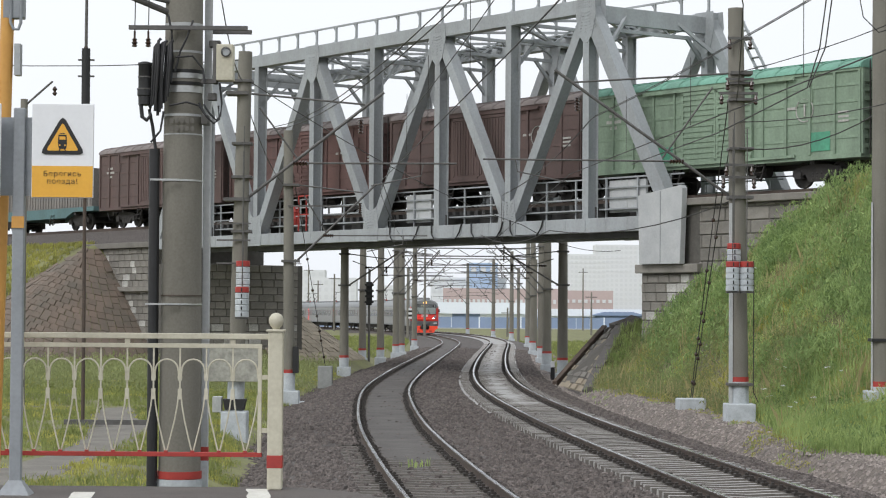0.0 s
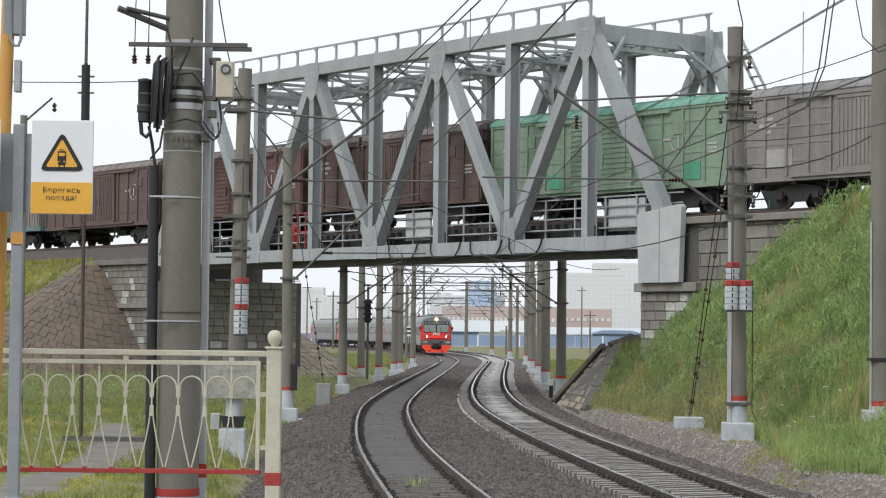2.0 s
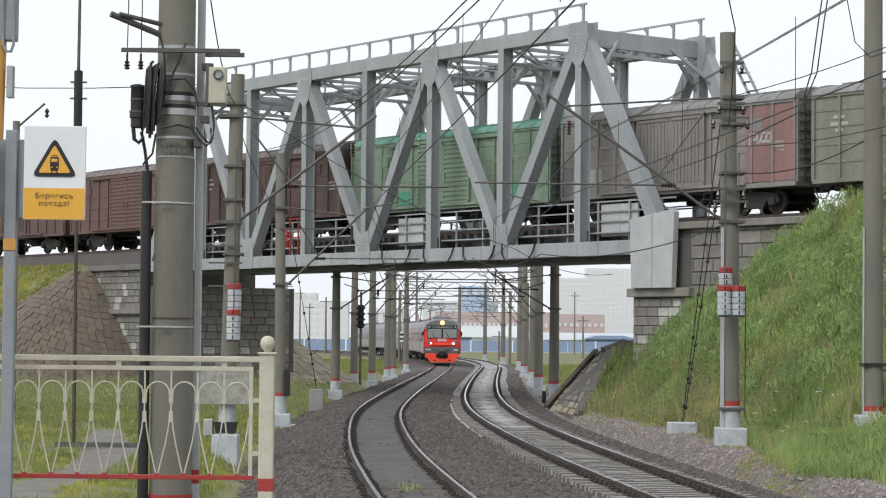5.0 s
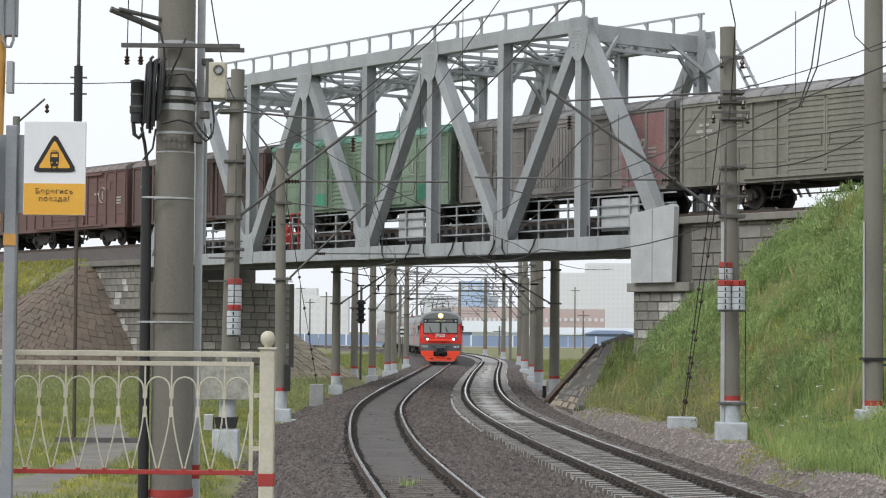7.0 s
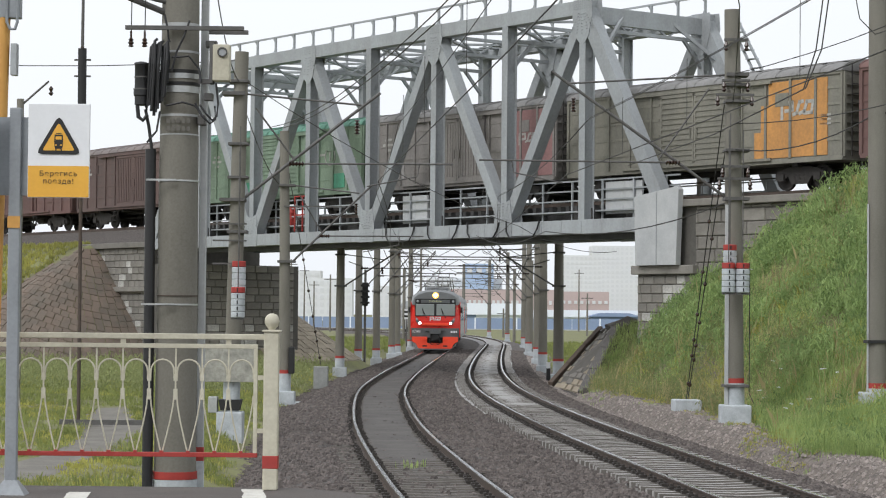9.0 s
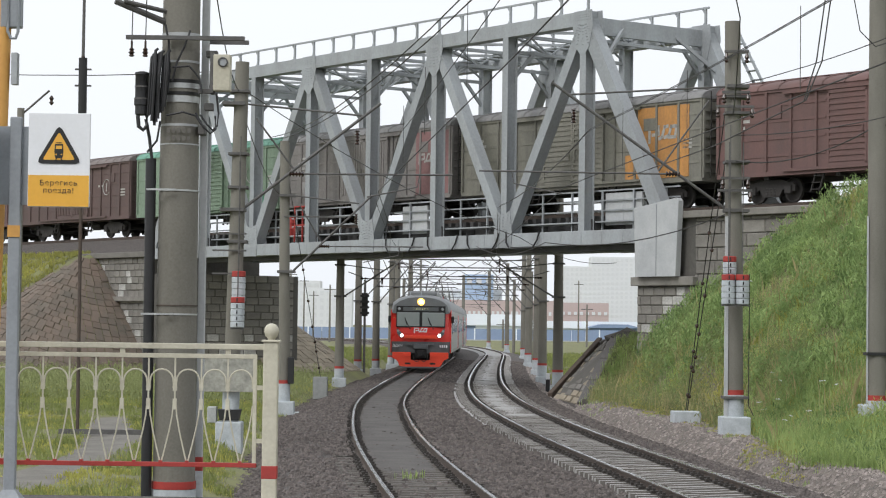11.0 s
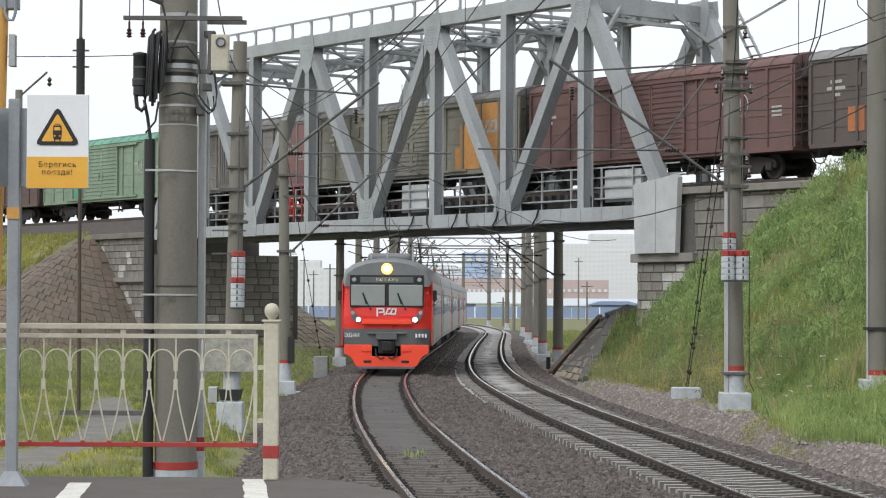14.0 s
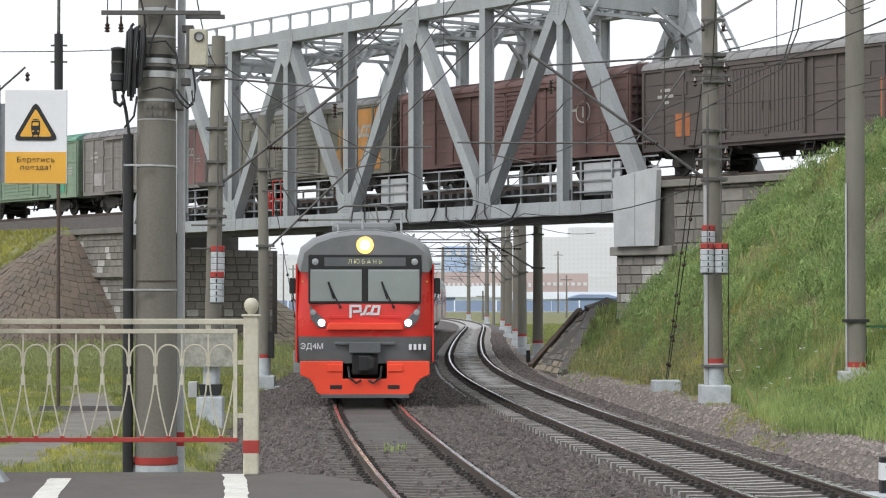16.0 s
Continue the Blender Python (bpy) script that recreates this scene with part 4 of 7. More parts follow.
def build_coach(lead=False):
    c = thing("electric_train_car", Matrix(), "red and dark grey electric train lead car, lamps lit" if lead else "silver-grey electric train car with red doors", "train car", "cars of the electric train")
    L = 21.4
    y0 = -0.55 if lead else -0.15
    hw = 1.74
    lower = lambda h, a, b: [(-h, a), (h, a), (h, b), (-h, b)]
    g = loft([[(x, y, z) for x, z in lower(hw, 1.02, 3.48)] for y in (y0, -L)])
    shell = part("side_shell", g, M_TSIDE, c)
    def roof_sec(y, k=1.0, drop=0.0):
        return [(x * k, y, z - drop) for x, z in outline(hw, 3.45, 3.52, 4.40)]
    if lead:
        secs = [roof_sec(-0.02, 0.93, 0.16), roof_sec(-0.25, 0.97, 0.06), roof_sec(-0.7), roof_sec(-L)]
    else:
        secs = [roof_sec(y0), roof_sec(-L)]
    part("roof", loft(secs), M_TROOF, c, smooth=True)
    # corrugated sides, windows, doors
    for s in (-1, 1):
        g = Geo()
        for z in (1.25, 1.42, 1.59, 1.76, 1.93, 2.1, 3.12, 3.26):
            g.box(s * hw, s * (hw + 0.02), -L, -1.2, z - 0.035, z + 0.035)
        part("side_corrugation", g, M_TSIDE, c)
        part("window_band", Geo().box(s * hw, s * (hw + 0.003), -L, -1.25, 2.16, 3.09), M_TBAND, c, "dull dark window band")
        part("waist_band", Geo().box(s * hw, s * (hw + 0.012), -L, -1.2, 1.02, 1.2), M_TGREY, c)
        for y in np.arange(-4.4, -L + 3.5, -1.72):
            g = Geo().box(s * (hw + 0.004), s * (hw + 0.02), y - 1.25, y, 2.22, 3.02)
            win = part("window", g, M_SIDE_GLASS, c)
            fr = Geo()
            for z in (2.2, 3.04):
                fr.box(s * hw, s * (hw + 0.035), y - 1.3, y + 0.05, z - 0.03, z + 0.03)
            part("window_frame", fr, M_TGREY, win)
        for y in (-2.2, -L + 0.9):
            dr = part("door", Geo().box(s * (hw + 0.003), s * (hw + 0.03), y - 1.25, y, 1.08, 3.3), M_TRED if y < -10 else M_TSIDE, c, "sliding door")
            for k in (0.12, 0.72):
                part("door_glass", Geo().box(s * (hw + 0.03), s * (hw + 0.036), y - k - 0.42, y - k, 2.1, 3.0), M_SIDE_GLASS, dr)
    # roof gear
    for k in range(7):
        y = -3.0 - k * 2.5
        g = Geo()
        g.box(-0.75, 0.75, y - 1.2, y, 4.3, 4.55)
        part("roof_vent", g, M_TROOF, c, bevel=0.05)
    # underfloor and bogies
    g = Geo()
    for k in range(5):
        y = -6.6 - k * 1.9
        g.box(-1.3, 1.3, y - 1.5, y, 0.45, 1.02)
    part("underfloor_box", g, M_UNDER, c)
    for yb in (-3.4, -18.0):
        g = Geo()
        for s in (-1, 1):
            g.box(s * 1.0 - 0.1, s * 1.0 + 0.1, yb - 1.7, yb + 1.7, 0.45, 0.75)
            for k in (-1.3, 1.3):
                g.lathe((s * 0.797 - 0.06, yb + k, 0.5), ((0.1, 0), (0.48, 0), (0.5, 0.02), (0.5, 0.12), (0.1, 0.13)), 20, "x")
                g.box(s * 1.0 - 0.16, s * 1.0 + 0.16, yb + k - 0.2, yb + k + 0.2, 0.35, 0.65)
        g.box(-0.9, 0.9, yb - 0.4, yb + 0.4, 0.5, 1.0)
        part("bogie", g, M_UNDER, c)
    g = Geo().box(-0.8, 0.8, -L - 0.45, -L, 1.1, 3.5)
    part("gangway", g, M_BLACK, c)
    if not lead:
        return c
    # ---- the cab ----
    def face(zlist):
        """Front skin: for each height the half width and how far forward it lies."""
        rows = []
        for z, h, y in zlist:
            row = []
            for k in np.linspace(-1, 1, 17):
                e = abs(k) ** 6
                row.append((h * k, y - 0.42 * e - 0.05 * k * k, z))
            rows.append(row)
        return Geo().sheet(rows)
    part("cab_front", face([(1.66, 1.74, 0.02), (1.85, 1.745, 0.04), (2.2, 1.745, 0.03), (2.55, 1.74, 0.0), (3.1, 1.735, -0.06), (3.5, 1.72, -0.12)]), M_TRED, c, smooth=True)
    part("cab_lower", face([(1.0, 1.70, 0.0), (1.3, 1.73, 0.02), (1.67, 1.745, 0.03)]), M_TGREY, c, smooth=True)
    # brow above the windows
    rows = []
    for i in range(7):
        t = i / 6
        row = []
        for k in np.linspace(-1, 1, 17):
            e = abs(k) ** 6
            zmax = 3.5 + 0.88 * (1 - abs(k) ** 2.6)
            row.append((1.735 * k * (1 - 0.01 * t), -0.10 - 0.42 * e - 0.05 * k * k - 0.22 * t * t, 3.47 + (zmax - 3.47) * t))
        rows.append(row)
    part("cab_brow", Geo().sheet(rows), M_TROOF, c, smooth=True)
    for s in (-1, 1):
        g = loft([[(s * h, y, z) for y, z in ((-0.35, 1.02), (-1.25, 1.02), (-1.25, 3.5), (-0.4, 3.5))] for h in (1.70, 1.752)])
        part("cab_side", g, M_TRED, c, bevel=0.01)
        part("cab_side_base", Geo().box(s * 1.752, s * 1.757, -1.25, -0.4, 1.02, 1.66), M_TGREY, c)
    # windscreen frame, two panes, destination box
    part("windscreen_surround", Geo().box(-1.42, 1.42, -0.16, 0.02, 2.50, 3.73), M_BLACK, c, bevel=0.02)
    for x0, x1 in ((-1.37, -0.08), (0.08, 1.37)):
        p = part("windscreen_pane", Geo().box(x0, x1, 0.0, 0.034, 2.56, 3.36), M_GLASS, c, bevel=0.008)
        part("sun_strip", Geo().box(x0 + 0.03, x1 - 0.03, 0.034, 0.037, 3.31, 3.34), M_LENS, p)
    for x in (-0.62, 0.72):
        g = Geo()
        g.tube([(x - 0.1, 0.06, 2.42), (x + 0.02, 0.06, 2.65), (x + 0.18, 0.06, 3.0)], 0.018, 6)
        g.tube([(x + 0.06, 0.065, 2.62), (x + 0.2, 0.065, 3.05)], 0.028, 6)
        g.tube([(x - 0.1, 0.02, 2.42), (x - 0.1, 0.08, 2.42)], 0.04, 8)
        part("wiper", g, M_BLACK, c)
    dest = part("destination_box", Geo().box(-1.02, 1.02, 0.02, 0.03, 3.44, 3.66), M_TGREY, c)
    letters("destination_text", "ЛЮБАНЬ", 0.155, M_SIGNLED, dest, Matrix.Translation((0, 0.040, 3.55)) @ FRONT, spread=1.45, label="lit destination letters", thin=0.003)
    for x in (-1.25, 1.25):
        g = Geo().lathe((x, 0.02, 3.55), ((0.085, 0), (0.085, 0.02), (0.07, 0.03), (0.001, 0.035)), 16, "y")
        part("marker_lamp", g, M_LENS, c, smooth=True)
    # roof searchlight
    g = Geo().lathe((0, -0.06, 3.97), ((0.22, -0.3), (0.22, 0.04), (0.2, 0.06), (0.19, 0.03)), 20, "y")
    sl = part("searchlight", g, M_TROOF, c, smooth=True)
    # ring added round the lens to paint the lamp's glow
    part("reflector_rim", Geo().lathe((0, -0.03, 3.97), ((0.215, 0.0), (0.215, 0.028), (0.12, 0.036)), 20, "y"), M_HALO, sl)
    part("searchlight_lens", Geo().lathe((0, -0.03, 3.97), ((0.125, 0.03), (0.10, 0.05), (0.001, 0.07)), 16, "y"), M_LAMP, sl, smooth=True)
    # headlamps in slanted dark housings
    for s in (-1, 1):
        poly = [(s * 1.40, 2.46), (s * 1.36, 2.12), (s * 1.17, 1.90), (s * 0.98, 1.90), (s * 0.98, 2.05)]
        if s > 0:
            poly = poly[::-1]
        g = Geo().prism(poly, Matrix.Translation((0, 0.05, 0)) @ pose(0, 0, 0, 90), 0.10)
        ho = part("headlamp_housing", g, M_TGREY, c, bevel=0.01)
        part("headlamp", Geo().lathe((s * 1.085, 0.045, 2.02), ((0.088, 0), (0.088, 0.02), (0.07, 0.035), (0.001, 0.045)), 16, "y"), M_HEAD, ho, smooth=True)
        part("tail_lamp", Geo().lathe((s * 1.30, 0.045, 2.28), ((0.075, 0), (0.075, 0.02), (0.001, 0.03)), 16, "y"), M_LENS, ho, smooth=True)
        part("orange_marker", Geo().lathe((s * 1.56, -0.12, 3.05), ((0.03, 0), (0.03, 0.1), (0.001, 0.12)), 10, "y"), M_ORANGE, c)
        # mirrors
        g = Geo().box(s * 1.83 - 0.08, s * 1.83 + 0.08, -0.5, -0.38, 2.75, 3.15)
        mi = part("mirror", g, M_BLACK, c, bevel=0.03)
        part("mirror_arm", Geo().tube([(s * 1.83, -0.44, 2.78), (s * 1.80, -0.44, 2.62), (s * 1.72, -0.44, 2.5), (s * 1.72, -0.44, 2.35)], 0.02, 6), M_BLACK, mi)
        part("bonnet_hatch", Geo().box(s * 0.63 - 0.3, s * 0.63 + 0.3, 0.03, 0.055, 2.12, 2.20), M_TRED, c, bevel=0.01)
    # bright sill between the lamps
    part("front_sill", Geo().prism([(-0.97, 1.84), (0.97, 1.84), (0.9, 2.02), (-0.9, 2.02)], Matrix.Translation((0, 0.16, 0)) @ pose(0, 0, 0, 90), 0.14), M_TORANGE, c, bevel=0.02)
    # operator's mark as a plain shape: hooked strokes in white
    g = Geo()
    flat_mark(g, 0, 0.062, 2.33, 1.0)
    part("operator_mark", g, M_SIGNW, c, "white plain-shape mark")
    letters("type_text", "ЭД4М", 0.205, M_SIGNW, c, Matrix.Translation((1.33, -0.01, 1.42)) @ FRONT @ pose(0, 0, 0, 0, -9), label="white type letters")
    g = Geo()
    for k in range(4):
        g.box(-1.14 - k * 0.12 - 0.036, -1.14 - k * 0.12 + 0.036, -0.12, 0.012 - 0.012 * k, 1.34, 1.48)
    part("number_bars", g, M_SIGNW, c, "white number bars")
    # coupler, hoses and plough
    g = Geo()
    g.box(-0.40, 0.40, -0.1, 0.22, 1.26, 1.54)
    g.box(-0.75, 0.75, -0.1, 0.14, 1.46, 1.54)
    part("coupler_step", g, M_TGREY, c, bevel=0.02)
    g = Geo()
    g.box(-0.32, 0.32, -0.4, 0.10, 0.72, 1.24)
    g.box(-0.16, 0.16, 0.1, 0.42, 0.82, 1.2)
    g.box(-0.24, -0.08, 0.3, 0.5, 0.86, 1.16)
    part("coupler", g, M_BLACK, c, bevel=0.03)
    g = Geo()
    for s in (-1, 1):
        g.tube([(s * 0.42, 0.1, 0.92), (s * 0.38, 0.22, 0.65), (s * 0.22, 0.26, 0.52), (s * 0.1, 0.2, 0.58)], 0.03, 6)
    part("air_hose", g, M_CABLE, c)
    poly = [(-1.62, 1.06), (-0.55, 1.06), (-0.55, 0.62), (0.55, 0.62), (0.55, 1.06), (1.62, 1.06), (1.62, 0.72), (1.40, 0.62), (1.28, 0.48), (1.20, 0.28), (1.08, 0.22), (-1.08, 0.22), (-1.20, 0.28), (-1.28, 0.48), (-1.40, 0.62), (-1.62, 0.72)]
    pl = part("plough", Geo().prism(poly, Matrix.Translation((0, 0.16, 0)) @ pose(0, 0, 0, 90), 0.08), M_TORANGE, c, "vermilion snow plough", bevel=0.02)
    for s in (-1, 1):
        part("plough_slot", Geo().box(s * 0.72 - 0.15, s * 0.72 + 0.15, 0.155, 0.166, 0.36, 0.46), M_BLACK, pl)
        part("plough_rib", Geo().prism([(s * 0.55, 0.98), (s * 0.95, 0.98), (s * 0.95, 0.80), (s * 0.55, 0.80)], Matrix.Translation((0, 0.2, 0)) @ pose(0, 0, 0, 90), 0.04), M_TORANGE, pl, bevel=0.01)
    part("plough_lip", Geo().box(-1.1, 1.1, 0.08, 0.2, 0.14, 0.23), M_TGREY, pl, bevel=0.01)
    # roof equipment near the cab
    g = Geo()
    g.box(-0.85, 0.85, -4.5, -2.2, 4.3, 4.62)
    part("roof_pod", g, M_TROOF, c, bevel=0.12)
    for x in (-0.95, 0.05, 0.68):
        part("aerial", Geo().tube([(x, -1.6, 4.2), (x, -1.6, 4.85 if x < 0.5 else 4.55)], 0.03, 6), M_LENS, c)
    return c


def build_pantograph(c, y):
    g = Geo()
    for s in (-0.6, 0.6):
        g.beam((s, y - 1.0, 4.65), (s, y + 1.0, 4.65), 0.08, 0.08)
        g.tube([(s, y - 0.9, 4.7), (s * 0.9, y + 0.9, 5.3), (s * 0.7, y, 5.95)], 0.035, 6)
        g.tube([(s, y + 0.9, 4.7), (s * 0.9, y - 0.9, 5.3), (s * 0.7, y, 5.95)], 0.035, 6)
    g.tube([(-1.0, y, 5.85), (-0.75, y, 6.0), (0.75, y, 6.0), (1.0, y, 5.85)], 0.04, 6)
    part("pantograph", g, M_IRON, c, "raised grey pantograph")
    for s in (-0.6, 0.6):
        for k in (-0.9, 0.9):
            part("roof_insulator", Geo().lathe((s, y + k, 4.4), ((0.08, 0), (0.11, 0.05), (0.08, 0.1), (0.11, 0.15), (0.07, 0.22)), 10), M_RED, c, "red roof insulator", smooth=True)


COACHES = [build_coach(True)]
_second = build_coach(False)
build_pantograph(_second, -3.4)
COACHES.append(_second)
for _ in range(4):
    COACHES.append(copy_thing(_second, Matrix()))


# ---- masts ----
def mast(x, y, z0, height, r0, r1, lean=(0, 0), label="weathered round concrete mast", base=None, band=0.95):
    m = thing("catenary_mast", pose(x, y, z0), label, "mast", "catenary masts")
    tip = Vector((lean[0], lean[1], height))
    g = Geo().tube([tip * k for k in np.linspace(0, 1, 6)], r0, 14, r1)
    part("shaft", g, M_CONC, m, smooth=True)
    if band:
        k = tip / height
        part("red_band", Geo().tube([k * band, k * (band + 0.12)], r0 * 0.995 + 0.006, 14), M_RED, m, smooth=True)
        part("white_foot", Geo().tube([k * 0.0, k * band], r0 * 1.0 + 0.005, 14), M_WHITEWASH, m, smooth=True)
    if base:
        bw, bh = base
        part("footing", Geo().box(-bw, bw, -bw, bw, -0.7, bh), M_WHITEWASH, m, "whitewashed concrete footing", bevel=0.03)
    return m


MASTS_L = [mast(-2.84, 23.6, -0.3, 9.0, 0.235, 0.19, band=0, base=None, label="big concrete mast strapped with cables"),
           mast(-4.95, 52.0, -0.45, 9.35, 0.2, 0.165, (0.17, 0), base=(0.31, 0.75), band=1.7),
           mast(-5.2, 74.0, -0.35, 9.2, 0.20, 0.16, (-0.12, 0), base=(0.34, 0.35))]
for x, y in ((-4.85, 107), (-4.72, 128), (-3.75, 131), (-3.15, 146), (-2.85, 150), (-2.3, 176)):
    MASTS_L.append(mast(x, y, -0.4, 9.8, 0.23, 0.17, base=(0.34, 0.4), band=0.85))
MASTS_R = [mast(7.25, 53.2, -0.2, 10.4, 0.235, 0.19, (-0.12, 0), base=(0.36, 0.72), band=1.25),
           mast(9.93, 49.3, 0.75, 13.0, 0.235, 0.2, base=(0.36, 0.24), band=0.33)]
for x, y in ((5.5, 100), (5.6, 117), (6.1, 135), (6.6, 160), (7.6, 195), (7.4, 235), (6.2, 268), (3.3, 292)):
    MASTS_R.append(mast(x, y, -0.4, 9.8, 0.25, 0.18, base=(0.34, 0.35)))


# ---- sleepers and fastenings ----
def build_sleepers(line, lengths, parent, material, top, y0, y1, count):
    g = Geo()
    prof = [(-1.35, 0.0), (-0.55, -0.012), (0.0, -0.03), (0.55, -0.012), (1.35, 0.0)]
    rows = []
    for x, z in prof:
        rows.append([(x, -0.13, z - 0.16), (x, -0.08, z), (x, 0.08, z), (x, 0.13, z - 0.16)])
    g.sheet(rows)
    g.f += [(0, 1, 2, 3), (16, 19, 18, 17)]
    me = g.mesh("sleeper", material)
    # long side faces take the dark material: their shade is put into colour
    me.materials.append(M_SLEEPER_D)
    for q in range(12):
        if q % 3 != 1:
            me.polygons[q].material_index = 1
    k = Geo()
    for s in (-1, 1):
        for e in (-1, 1):
            x = s * 0.797 + e * 0.135
            k.box(x - 0.06, x + 0.06, -0.08, 0.08, 0.0, 0.045)
            k.box(x - 0.025, x + 0.025, -0.03, 0.03, 0.045, 0.085)
    clip = k.mesh("rail_fastening", M_CLIP)
    s0, s1 = arc_at_y(line, lengths, y0), arc_at_y(line, lengths, y1)
    places, rest, far_clips = [], Geo(), Geo()
    for s in np.arange(s0, s1, 0.5):
        a, b = on_line(line, lengths, s - 0.3), on_line(line, lengths, s + 0.3)
        c = (a + b) / 2
        ang = math.degrees(math.atan2(b[1] - a[1], b[0] - a[0])) - 90 + random.uniform(-0.6, 0.6)
        places.append(pose(c[0] + random.uniform(-0.03, 0.03), c[1], top + random.uniform(-0.008, 0.008), 0, 0, ang))
    for i, m in enumerate(places):
        if i < count:
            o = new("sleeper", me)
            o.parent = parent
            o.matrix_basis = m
            f = new("rail_fastening", clip)
            f.parent = o
            f.matrix_basis = Matrix()
        else:
            rest.add([m @ Vector(v) for v in g.v], g.f)
            far_clips.add([m @ Vector(v) for v in k.v], k.f)
    if rest.v:
        o = part("distant_sleepers", rest, material, parent)
        o["kind"] = "stuff"
        part("distant_fastenings", far_clips, M_CLIP, parent)["kind"] = "stuff"


# dust between and beside the rails
def strip(line, d0, d1, z, y0, y1, material, name, parent, label):
    g = Geo()
    rows = []
    offs = [offset_line(line, d) for d in np.linspace(d0, d1, 7)]
    idx = [i for i in range(len(line)) if y0 < line[i, 1] < y1]
    for i in idx[::2]:
        z_in = z - 0.09 * max(0, 1 - (i - idx[0]) / 14)
        rows.append([(o[i, 0], o[i, 1], z_in + 0.018 * noise.noise((i * 0.37, j * 0.9, 2)) - (0.05 if j in (0, 6) else 0)) for j, o in enumerate(offs)])
    g.sheet(rows)
    part(name, g, material, parent, label, smooth=True)


M_DUST_D = mat("oily_grey_four_foot", (0.125, 0.115, 0.107), (0.05, 0.045, 0.042), 0.9, 0.9, 0, 0.6, 14, 0.5)
strip(RIGHT_LINE, -0.72, 0.72, -0.20, 20, 64, M_DUST_D, "dust_layer", TRACK_R, "pale grey dust between the sleepers")
strip(RIGHT_LINE, -1.45, 1.45, -0.155, 60, 460, M_BED, "dust_layer", TRACK_R, "pale grey dust over the sleepers")
strip(LEFT_LINE, 0.9, 1.75, -0.115, 20, 300, M_BALLAST, "shoulder", TRACK_L, "ballast heaped over the sleeper ends")
strip(LEFT_LINE, -1.75, -0.9, -0.115, 46, 300, M_BALLAST, "shoulder", TRACK_L, "ballast heaped over the sleeper ends")
strip(LEFT_LINE, -0.74, 0.74, -0.150, 35, 420, M_DUST_D, "oil_layer", TRACK_L, "dark oily dust between the rails")
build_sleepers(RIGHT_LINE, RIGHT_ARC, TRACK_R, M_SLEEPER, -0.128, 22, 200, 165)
build_sleepers(LEFT_LINE, LEFT_ARC, TRACK_L, M_SLEEPER_D, -0.146, 22, 180, 130)


